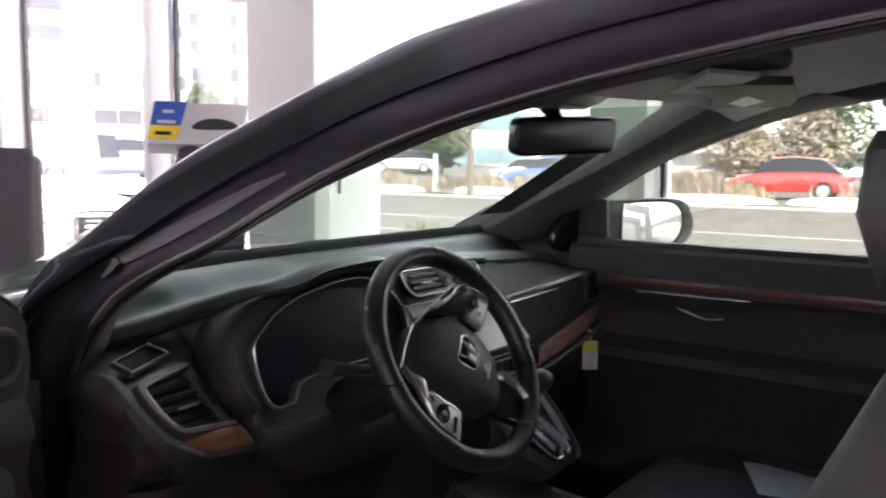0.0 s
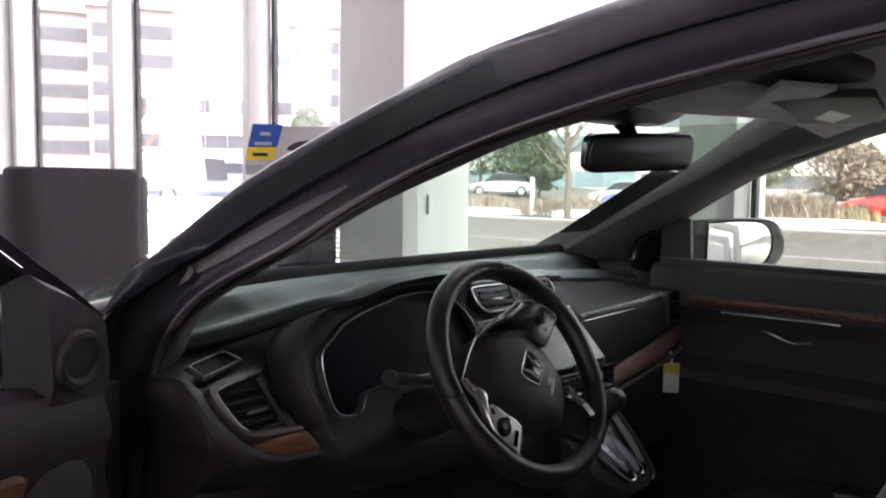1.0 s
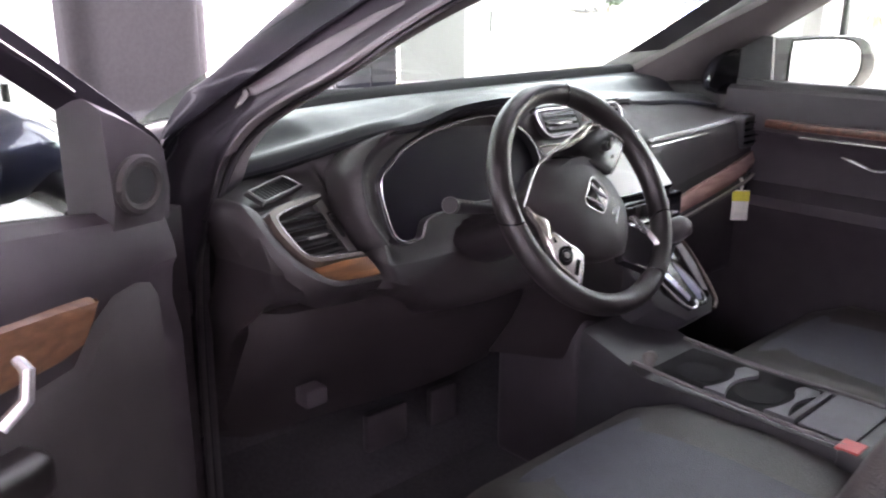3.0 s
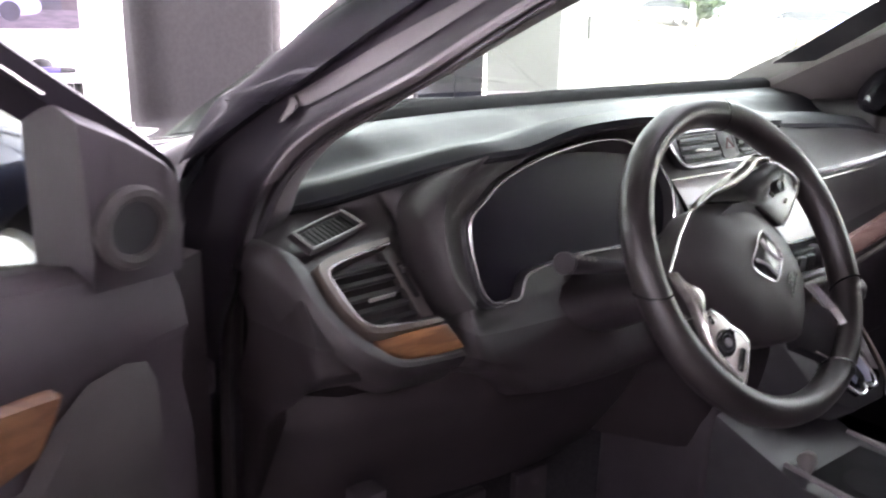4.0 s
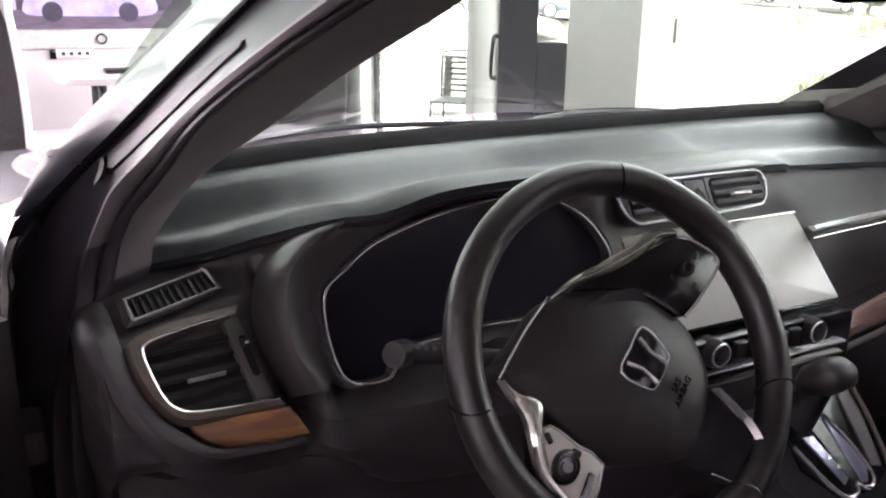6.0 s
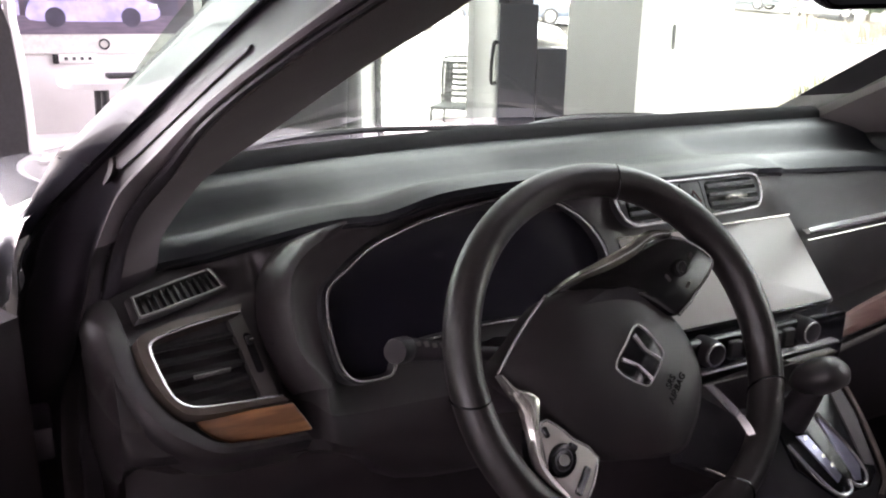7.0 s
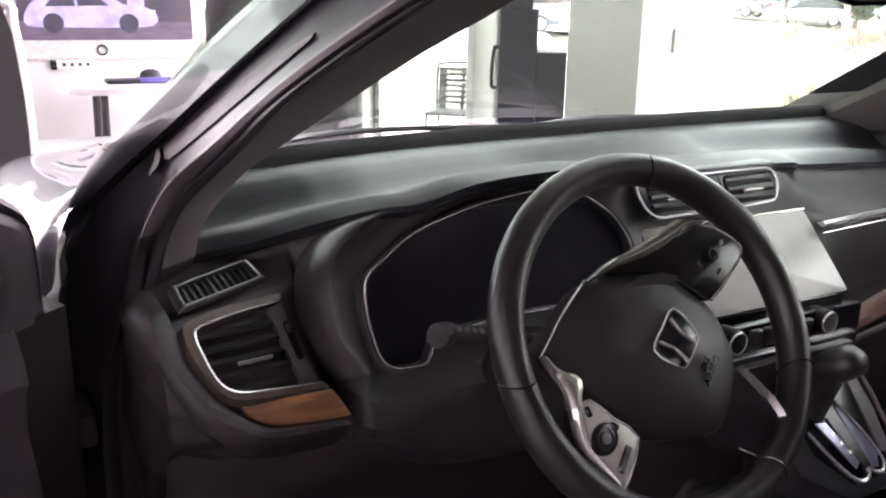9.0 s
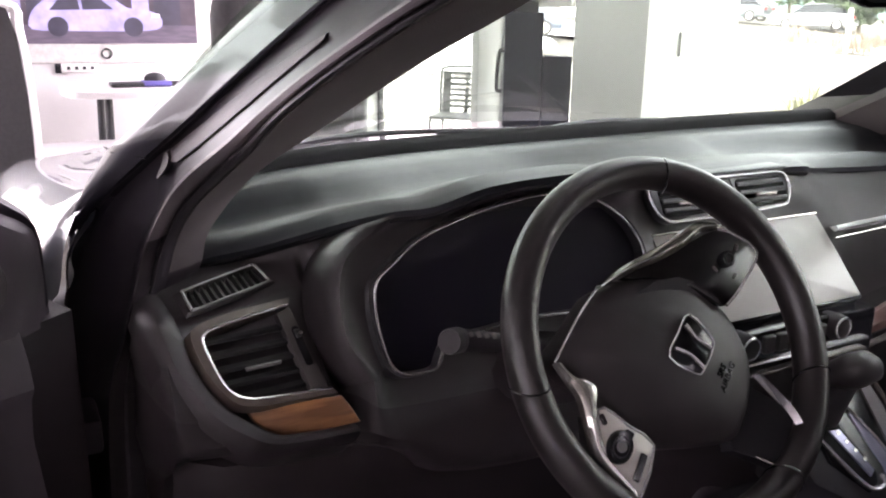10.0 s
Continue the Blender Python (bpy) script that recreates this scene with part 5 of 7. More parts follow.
# knee panel under the column and pedals
part("knee_panel", loft([[(x, y + 0.02 * math.cos(x * 9) + 0.06 * max(0, (-0.70 - x) / 0.08) ** 2, z) for x in np.linspace(-0.775, -0.19, 14)] for y, z in ((0.30, 0.880), (0.235, 0.876), (0.215, 0.862), (0.215, 0.83), (0.245, 0.78), (0.29, 0.70), (0.36, 0.60))], False), M["knee"], car, "charcoal knee panel")
part("hood_release", box((-0.71, 0.235, 0.70), (-0.67, 0.27, 0.73), 0.005), M["dark_trim"], car)
for x, w in ((-0.42, 0.05), (-0.27, 0.035)):
    part("pedal", box((x - w, 0.40, 0.46), (x + w, 0.42, 0.54), 0.006, 2, m=Matrix.Translation((0, 0, 0))), M["dark_trim"], car)
part("kick_panel", box((0.72, 0.30, 0.30), (0.84, 0.62, 1.0), 0.02), M["dark_trim"], car)
kv = part("kick_panel", loft([[(x, y, z) for x, y in ((-0.80, 0.40), (-0.78, 0.46), (-0.76, 0.60))] for z in (0.34, 0.6, 1.0)], False), M["trim"], car)


# ---- seats ----
def cushion(sections):
    """A padded body from rounded cross sections: (y, z, half width, half height, lift of the side bolsters)."""
    rings = []
    for y, z, w, h, b in sections:
        ring = []
        for k in range(28):
            a = 2 * math.pi * k / 28
            c, s = math.cos(a), math.sin(a)
            px = w * math.copysign(abs(c) ** 0.45, c)
            pz = h * math.copysign(abs(s) ** 0.55, s)
            ring.append((px, y, z + pz + (b * max(0, abs(px) / w - 0.55) / 0.45 if s > 0 else 0)))
        rings.append(ring)
    return loft(rings)


M["seat_cloth"] = mat("grey_blue_leather", (0.062, 0.062, 0.082), 0.5, 0, (0.050, 0.050, 0.066), 20, 0.6, 380, rough2=0.6)
M["seat_side"] = mat("taupe_leather_bolster", (0.042, 0.036, 0.034), 0.5, 0, (0.032, 0.028, 0.027), 20, 0.6, 380)


def seat(name, x, label):
    st = part(name, cushion([(0.03, 0.545, 0.20, 0.03, 0.0), (0.015, 0.55, 0.235, 0.055, 0.01), (-0.06, 0.555, 0.25, 0.07, 0.03), (-0.25, 0.55, 0.255, 0.07, 0.045), (-0.45, 0.535, 0.255, 0.075, 0.045), (-0.55, 0.53, 0.24, 0.06, 0.03)]), M["seat_side"], car, label)
    st.location.x = x
    ins = part("seat_insert", cushion([(-0.005, 0.598, 0.12, 0.01, 0), (-0.03, 0.605, 0.165, 0.020, 0), (-0.25, 0.603, 0.168, 0.022, 0), (-0.50, 0.592, 0.168, 0.022, 0), (-0.53, 0.588, 0.15, 0.01, 0)]), M["seat_cloth"], st, "smooth grey leather insert")
    back = bmesh.new()
    rings = []
    for z, y, w, d in ((0.56, -0.53, 0.22, 0.06), (0.66, -0.555, 0.255, 0.085), (0.85, -0.605, 0.262, 0.085), (1.02, -0.665, 0.25, 0.075), (1.14, -0.705, 0.21, 0.055), (1.17, -0.715, 0.16, 0.03)):
        ring = []
        for k in range(28):
            a = 2 * math.pi * k / 28
            c, s = math.cos(a), math.sin(a)
            px = w * math.copysign(abs(c) ** 0.45, c)
            py = d * math.copysign(abs(s) ** 0.55, s)
            ring.append((px, y + py + (0.05 * max(0, abs(px) / w - 0.5) / 0.5 if s > 0 else 0), z))
        rings.append(ring)
    add_loft(back, rings)
    bk = part("backrest", back, M["seat_side"], st, "taupe leather backrest with side bolsters")
    hd = bmesh.new()
    add_loft(hd, [[(w * math.copysign(abs(math.cos(a)) ** 0.5, math.cos(a)), y + 0.055 * math.copysign(abs(math.sin(a)) ** 0.7, math.sin(a)), z) for a in np.linspace(0, 2 * math.pi, 24, endpoint=False)] for z, y, w in ((1.195, -0.64, 0.10), (1.205, -0.64, 0.125), (1.27, -0.62, 0.14), (1.335, -0.625, 0.13), (1.355, -0.63, 0.09))])
    part("headrest", hd, M["seat_side"], st, "taupe padded headrest")
    for dx in (-0.06, 0.06):
        part("headrest_post", tube([(dx, -0.70, 1.12), (dx, -0.65, 1.22)], 0.007, 8), M["chrome"], st)
    part("seat_base", box((-0.22, -0.52, 0.34), (0.22, -0.02, 0.50), 0.02), M["satin"], st)
    return st


ds = seat("driver_seat", -0.37, "grey leather driver seat")
ps = seat("passenger_seat", 0.36, "grey leather passenger seat")
part("seat_tag", box((-0.20, -0.505, 0.672), (-0.165, -0.50, 0.684), 0.001, 1, m=Matrix.Translation((0.37 + 0.03, 0.075, 0.0))), M["silver"], ds)
part("buckle", box((-0.150, -0.375, 0.60), (-0.100, -0.335, 0.662), 0.006), M["satin"], car)
part("buckle_button", box((-0.146, -0.366, 0.658), (-0.106, -0.330, 0.6635), 0.002, 1), mat("red_plastic", (0.55, 0.05, 0.05), 0.4), car, "red seat belt buckle button")

# ---- centre console ----
M["cup_grey"] = mat("grey_rubber_tray", (0.13, 0.125, 0.145), 0.6, 0, (0.11, 0.105, 0.12), 40)
con = part("centre_console", loft([[(x, y, z + dz) for x, dz in ((-0.142, -0.30), (-0.138, -0.02), (-0.132, 0.0), (-0.112, 0.004), (0.045, 0.004), (0.068, 0.0), (0.076, -0.02), (0.08, -0.30))] for y, z in ((0.16, 0.70), (0.06, 0.665), (0.02, 0.650), (-0.15, 0.650), (-0.36, 0.652), (-0.62, 0.66))], False), M["satin"], car, "black centre console")
part("console_well", box((-0.110, -0.35, 0.646), (0.046, 0.03, 0.656), 0.003), M["ledge"], con)
for x in (-0.122, 0.050):
    part("console_rail", tube(spline([(x, 0.05, 0.668), (x, -0.1, 0.660), (x * 1.05, -0.34, 0.660)], 5), 0.004, 8), M["seal_lip"], con, "grey edge rail")
for y in (-0.045, -0.160):
    part("cup_well", tube([(-0.048, y, 0.6568), (-0.048, y, 0.6576)], 0.042, 24), M["ledge"], con)
for y, d in ((-0.112, 0.004), (-0.216, -0.004)):
    div = spline([(-0.108, 0.022), (-0.085, 0.012), (-0.060, 0.006), (-0.035, 0.006), (-0.012, 0.014), (0.004, 0.022), (0.024, 0.014)], 3)
    part("cup_divider", loft([[(q[0], y + d + s * q[1], z) for s, z in ((-1, 0.654), (-0.9, 0.6625), (0.9, 0.6625), (1, 0.654))] for q in div]), M["cup_grey"], con, "grey cup holder divider")
part("tray_edge", box((-0.112, -0.252, 0.655), (0.03, -0.240, 0.665), 0.002), M["cup_grey"], con)
part("tray_mat", box((-0.108, -0.345, 0.655), (0.045, -0.256, 0.660), 0.002), M["cup_grey"], con)
part("usb_cap", tube([(-0.118, 0.02, 0.665), (-0.10, 0.03, 0.675), (-0.085, 0.035, 0.672)], [0.006, 0.014, 0.012], 10), M["trim_grey"], con)
part("armrest", box((-0.11, -0.66, 0.66), (0.06, -0.40, 0.735), 0.025, 3), M["leather"], con, "black leather armrest")

part("console_front", box((-0.12, 0.17, 0.34), (0.14, 0.40, 0.74), 0.02, 3), M["dark_trim"], con)
part("console_side", box((-0.138, -0.60, 0.34), (0.078, 0.12, 0.60), 0.01, 2), M["dark_trim"], con)
# shifter tower leaning out of the dashboard
shm = frame_pose((0.065, 0.100, 0.784), (1, 0, 0), (0, 0.12, 0.14))
M["violet"] = mat("violet_grey_satin_panel", (0.30, 0.30, 0.40), 0.28, 0.6, (0.25, 0.25, 0.34), 30)
tw = part("shifter_tower", slab([(-0.115, 0.085), (0.09, 0.105), (0.102, 0.02), (0.095, -0.075), (0.07, -0.098), (-0.02, -0.098), (-0.085, -0.05)], shm @ pose(0, 0, -0.09), 0.085, 0.008), M["satin"], dash, "black shifter console")
part("shift_plate", slab([(-0.055, 0.062), (0.082, 0.080), (0.092, 0.01), (0.082, -0.066), (0.060, -0.080), (-0.004, -0.080), (-0.050, -0.03)], shm @ pose(0, 0, -0.006), 0.006, 0.003), M["black"], tw, "gloss black gear plate")
part("violet_panel", slab([(0.062, 0.052), (0.082, 0.054), (0.088, 0.005), (0.080, -0.056), (0.064, -0.050)], shm, 0.003, 0.001), M["seal_lip"], tw)
part("gear_strip", slab([(0.018, 0.022), (0.036, 0.012), (0.054, -0.052), (0.046, -0.068), (0.036, -0.066)], shm, 0.0028, 0.001), M["violet"], tw, "violet-grey gear strip")
part("gear_strip", slab([(-0.030, 0.008), (-0.012, 0.006), (0.016, -0.056), (0.006, -0.062)], shm, 0.0028, 0.001), M["violet"], tw, "violet-grey gear strip")
part("gate_slot", slab([(-0.014, 0.03), (0.012, 0.028), (0.034, -0.058), (0.020, -0.060)], shm, 0.0022), M["black"], tw)
for o in ([(-0.052, 0.0), (-0.022, -0.055), (0.0, -0.078), (0.020, -0.076), (0.024, -0.066)], [(0.020, 0.03), (0.046, -0.02), (0.058, -0.058), (0.050, -0.074), (0.036, -0.074), (0.024, -0.064)]):
    part("chrome_line", tube([shm @ Vector((*p, 0.003)) for p in spline(o, 3)], 0.0028, 6), M["chrome"], tw)
for k in range(4):
    part("gear_letter", box((-0.020 + k * 0.008, 0.0 - k * 0.014, 0.003), (-0.015 + k * 0.008, 0.005 - k * 0.014, 0.0035), m=shm), M["silver"], tw)
part("tower_edge", tube([shm @ Vector((*p, 0.0)) for p in spline([(0.088, 0.100), (0.100, 0.02), (0.094, -0.07), (0.07, -0.095)], 5)], 0.004, 6), M["bronze"], tw)
sl = part("gear_lever", tube([(0.048, 0.128, 0.80), (0.050, 0.115, 0.83), (0.052, 0.104, 0.86)], [0.024, 0.020, 0.018], 12), M["rubber"], tw, "black gear lever")
kn = []
for t, w, h in ((-1.0, 0.006, 0.006), (-0.92, 0.017, 0.014), (-0.5, 0.026, 0.022), (0.1, 0.028, 0.024), (0.7, 0.025, 0.021), (0.95, 0.014, 0.012), (1.0, 0.004, 0.004)):
    c = np.array((0.054, 0.097, 0.876)) + t * 0.036 * np.array((0.15, -0.78, 0.60))
    side, upv = np.array((1.0, 0, -0.1)), np.array((0.0, 0.62, 0.78))
    kn.append([c + w * math.cos(a) * side + h * math.sin(a) * upv for a in np.linspace(0, 2 * math.pi, 20, endpoint=False)])
kb = part("gear_knob", loft(kn), M["knob"], tw, "black leather gear knob")

# ---- mirrors, visors, overhead ----
mm = frame_pose((0.078, 0.050, 1.371), (0.225, -0.10, 0.010), (-0.05, -0.20, 1))
rm = part("rear_view_mirror", slab(rrect(0.250, 0.074, 0.020, 5), mm @ pose(0, 0, -0.022), 0.024, 0.008, 3), M["black"], car, "black rear-view mirror")
part("mirror_glass", slab(rrect(0.236, 0.060, 0.016, 5), mm @ pose(0, 0, 0.0012), 0.002, 0.001), M["grey_mirror"], rm, "mirror glass")
part("mirror_stem", tube([(0.09, 0.072, 1.385), (0.075, 0.085, 1.42), (0.06, 0.10, 1.45)], [0.016, 0.016, 0.022], 10), M["black"], rm)
part("sensor_cover", loft([[(0.02 + w * math.copysign(abs(math.cos(a)) ** 0.6, math.cos(a)), y + 0.05 * math.sin(a), z) for a in np.linspace(0, 2 * math.pi, 18, endpoint=False)] for y, z, w in ((0.06, 1.425, 0.10), (0.05, 1.44, 0.16), (0.02, 1.47, 0.19), (0.0, 1.50, 0.20))]), M["satin"], car, "black camera cover on the windshield")
oc = part("overhead_console", box((-0.13, -0.36, 1.478), (0.10, -0.06, 1.515), 0.015, 3), M["trim_grey"], car, "grey overhead console")
for x in (-0.08, 0.0):
    part("map_light", box((x, -0.20, 1.475), (x + 0.06, -0.14, 1.480), 0.002), M["headliner"], oc)
part("light_panel", slab([(0.119, -0.132), (-0.194, -0.319), (-0.090, -0.360), (0.167, -0.197)], pose(0, 0, 1.449), 0.008, 0.003), M["white_wall"], oc, "pale grey reading light panel")
vs = part("sun_visor", slab([(0.58, -0.05), (0.30, -0.155), (0.02, -0.22), (0.0, -0.30), (0.04, -0.375), (0.30, -0.315), (0.57, -0.235)], pose(0, 0, 1.448), 0.014, 0.005), M["trim_grey"], car, "grey cloth sun visor folded up")
part("visor_label", slab([(0.385, -0.160), (0.215, -0.250), (0.361, -0.240), (0.510, -0.155)], pose(0, 0, 1.4465), 0.001), M["column"], vs, "pale printed label")
vs = part("sun_visor", box((-0.56, -0.30, 1.455), (-0.22, -0.14, 1.470), 0.006, 3), M["trim_grey"], car, "grey cloth sun visor folded up")
part("windshield_header", box((-0.36, -0.14, 1.475), (0.56, -0.06, 1.51), 0.012, 3), M["headliner"], car)
part("grab_handle", tube(spline([(0.60, -0.62, 1.46), (0.57, -0.58, 1.435), (0.57, -0.46, 1.43), (0.60, -0.42, 1.455)], 5), 0.010, 8), M["headliner"], car)
# outside mirror on the passenger side
gm = frame_pose((0.950, 0.240, 1.145), (0.92, -0.39, 0), (0, -0.03, 1)) @ Matrix.Diagonal((1.30, 1.08, 1, 1))
SH = [tuple(p) for p in spline([(-0.270, -0.055), (-0.268, -0.01), (-0.240, 0.032), (-0.185, 0.056), (-0.10, 0.066), (0.06, 0.069), (0.116, 0.052), (0.138, 0.004), (0.128, -0.042), (0.082, -0.068), (-0.06, -0.071), (-0.20, -0.068)], 3, True)]
GLS = [tuple(p) for p in spline([(-0.088, 0.050), (-0.080, 0.060), (0.045, 0.061), (0.085, 0.040), (0.097, 0.0), (0.085, -0.040), (0.048, -0.060), (-0.078, -0.060), (-0.088, -0.050)], 3, True)]
pm = part("outside_mirror", loft([[gm @ Vector((-0.06 + (x + 0.06) * e, y * e, h)) for x, y in SH] for e, h in ((0.25, -0.125), (0.6, -0.115), (0.86, -0.08), (0.97, -0.035), (1.0, -0.008), (0.995, 0.002), (0.975, 0.005))]), M["black"], car, "black outside mirror")
part("mirror_bezel", tube([gm @ Vector((*p, 0.006)) for p in GLS], 0.004, 6, True), M["ledge"], pm)
part("mirror_glass", slab(GLS, gm @ pose(0, 0, 0.0045), 0.003, 0.001), M["mirror"], pm, "mirror glass")
part("dash_end", box((0.655, 0.37, 0.80), (0.80, 0.74, 1.102), 0.02, 3), M["trim"], dash)
part("mirror_sail", loft([[(0.698, y, 1.09), (0.698, y, z), (0.709, y, z), (0.709, y, 1.09)] for y, z in ((0.45, 1.10), (0.33, 1.20), (0.29, 1.225), (0.258, 1.222), (0.252, 1.10))]), M["rubber"], car)
# made-up dark panel for the dark patch in the windshield by the passenger pillar
part("windshield_dark_patch", loft([[np.array(p) + d for p in ((0.37, 0.455, 1.187), (0.45, 0.412, 1.193), (0.60, 0.235, 1.345), (0.56, 0.295, 1.350))] for d in ((0, 0, 0), (0.002, 0.003, 0.0))]), M["satin"], car, "added dark panel imitating a dark patch in the windshield")
# hanging price tag at the glovebox and a leaflet on the seat
tag = thing("hang_tag", "white card tag with a yellow band hanging from the dashboard", "tag", at=(0.580, 0.238, 0.875))
part("tag_card", box((-0.020, -0.001, -0.095), (0.020, 0.001, -0.018), 0.0004, 1, m=pose(0, 0, 0, 0, 0, -48)), mat("white_card", (0.75, 0.74, 0.71), 0.6), tag)
part("tag_band", box((-0.0205, -0.0018, -0.046), (0.0205, 0.0018, -0.020), m=pose(0, 0, 0, 0, 0, -48)), mat("yellow_print", (0.65, 0.60, 0.06), 0.6), tag)
part("tag_string", tube(spline([(0.0, 0, -0.018), (0.004, 0.002, 0.0), (-0.004, 0.012, 0.022), (-0.016, 0.02, 0.030)], 5), 0.0035, 6, flat=0.5), M["white_wall"], tag)
lf = thing("leaflet", "pale blue paper leaflet lying on the passenger seat", "paper", at=(0.49, -0.345, 0.630))
part("sheet", box((-0.11, -0.13, 0.0), (0.11, 0.13, 0.004), 0.001, 1, m=pose(0, 0, 0, 4, 3, 24)), mat("pale_blue_paper", (0.55, 0.60, 0.72), 0.6), lf)

# ---- things in the showroom ----
M["desk_white"] = mat("off_white_laminate", (0.52, 0.505, 0.50), 0.35, 0, (0.48, 0.465, 0.46), 4)
M["black_mesh"] = mat("charcoal_upholstery", (0.032, 0.029, 0.031), 0.85, 0, (0.024, 0.022, 0.023), 60, 0.6, 500)
M["kiosk"] = mat("blue_black_laminate", (0.014, 0.018, 0.026), 0.6, 0, (0.010, 0.013, 0.019), 8, spec=0.25)
M["violet_scr"] = mat("violet_screen_body", (0.22, 0.21, 0.34), 0.4, 0, (0.14, 0.13, 0.26), 12, emit=0.07)
M["violet_bg"] = mat("brown_violet_screen", (0.045, 0.034, 0.045), 0.3, 0, (0.018, 0.015, 0.022), 5, emit=0.06)
M["screen_dark"] = mat("dark_screen_shape", (0.03, 0.028, 0.045), 0.3, 0, (0.02, 0.02, 0.03), 10, emit=0.05)

# wall display showing a parked car
tv = thing("wall_display", "large white-framed display showing a violet car picture", "display", at=(-0.25, 5.15, 0))
part("casing", box((-0.66, 0.0, 0.985), (0.66, 0.10, 1.88), 0.015, 3), mat("grey_white_casing", (0.55, 0.54, 0.52), 0.4), tv)
part("screen", box((-0.555, -0.006, 1.105), (0.555, 0.004, 1.80)), M["violet_bg"], tv)
part("maker_ring", tube([(0.028 * math.cos(a), -0.006, 1.045 + 0.028 * math.sin(a)) for a in np.linspace(0, 2 * math.pi, 24, endpoint=False)], 0.006, 6, True), M["black"], tv)
part("car_picture", slab([tuple(p) for p in spline([(-0.40, 0.03), (-0.41, 0.10), (-0.36, 0.17), (-0.26, 0.22), (0.02, 0.23), (0.14, 0.16), (0.28, 0.14), (0.34, 0.10), (0.33, 0.04), (0.2, 0.02), (-0.2, 0.02)], 3, True)], frame_pose((0.0, -0.0076, 1.16), (1, 0, 0), (0, 0, 1)), 0.002), M["violet_scr"], tv)
part("road_picture", box((-0.555, -0.0075, 1.105), (0.555, -0.0055, 1.215)), mat("violet_grey_road", (0.075, 0.062, 0.085), 0.3, 0, (0.045, 0.038, 0.055), 9, emit=0.06, stretch=(1, 1, 6)), tv)
for x, w, h in ((-0.50, 0.10, 0.30), (-0.36, 0.12, 0.42), (-0.16, 0.16, 0.36), (0.06, 0.12, 0.44), (0.22, 0.10, 0.34), (0.38, 0.16, 0.40)):
    part("house_picture", box((x - w / 2, -0.0070, 1.215), (x + w / 2, -0.0055, 1.215 + h)), M["screen_dark"] if w > 0.11 else M["violet_scr"], tv)
for x in (-0.26, 0.17):
    part("wheel_picture", tube([(x, -0.0090, 1.205), (x, -0.0115, 1.205)], 0.058, 20), M["screen_dark"], tv)
part("lamp_picture", box((0.285, -0.0115, 1.262), (0.332, -0.0095, 1.285)), M["desk_white"], tv)
for q in ([(-0.30, 0.140), (-0.25, 0.200), (-0.14, 0.208), (-0.13, 0.145)], [(-0.115, 0.145), (-0.12, 0.208), (-0.01, 0.208), (0.06, 0.150)]):
    part("window_picture", slab(q, frame_pose((0.0, -0.0096, 1.16), (1, 0, 0), (0, 0, 1)), 0.0015), M["screen_dark"], tv)
part("display_stand", box((-0.50, 0.02, 0.0), (0.50, 0.09, 0.99), 0.006), M["desk_white"], tv)
part("outlet_strip", box((-0.27, 0.0, 0.935), (-0.05, 0.022, 0.985), 0.003), M["alu"], tv)
part("outlet_end", box((-0.30, -0.002, 0.93), (-0.265, 0.022, 0.988), 0.003), M["black"], tv)
for k in range(4):
    part("outlet", box((-0.235 + 0.045 * k, -0.004, 0.95), (-0.215 + 0.045 * k, 0.002, 0.97)), M["gasket"], tv)

# table in front of it
tb = thing("round_table", "white laminate table with rounded end and dark legs", "table", at=(-0.10, 4.55, 0))
part("tabletop", slab([tuple(p) for p in spline([(-0.42, -0.30), (0.0, -0.36), (0.38, -0.26), (0.46, 0.0), (0.38, 0.26), (0.0, 0.36), (-0.42, 0.30)], 5, True)], pose(0, 0, 0.86), 0.035, 0.006), M["desk_white"], tb)
for x, y in ((-0.25, -0.18), (0.18, -0.14), (-0.25, 0.2), (0.22, 0.2)):
    part("leg", tube([(x, y, 0.86), (x * 1.1, y * 1.1, 0.0)], 0.022, 10), M["gasket"], tb)
kb2 = thing("keyboard", "black and violet keyboard and mouse on the white table", "keyboard", at=(-0.12, 4.50, 0.896))
part("keyboard_body", box((-0.20, -0.07, 0), (0.20, 0.07, 0.022), 0.006), M["gasket"], kb2)
part("keypad", box((-0.03, -0.075, 0.004), (0.12, 0.06, 0.03), 0.006), mat("violet_plastic", (0.12, 0.10, 0.35), 0.5), kb2)
part("mouse", loft([[(0.04 + 0.06 * math.cos(a) * s, 0.035 * math.sin(a) * s, h) for a in np.linspace(0, 2 * math.pi, 16, endpoint=False)] for s, h in ((1, 0.028), (0.95, 0.05), (0.7, 0.066), (0.25, 0.074))]), M["gasket"], kb2)
lowt = thing("low_table", "low white side table with papers", "table", at=(-0.30, 4.0, 0))
part("tabletop", box((-0.50, -0.32, 0.60), (0.42, 0.32, 0.63), 0.01), M["desk_white"], lowt)
for x in (-0.4, 0.32):
    part("leg", box((x - 0.02, -0.03, 0), (x + 0.02, 0.03, 0.60)), M["gasket"], lowt)


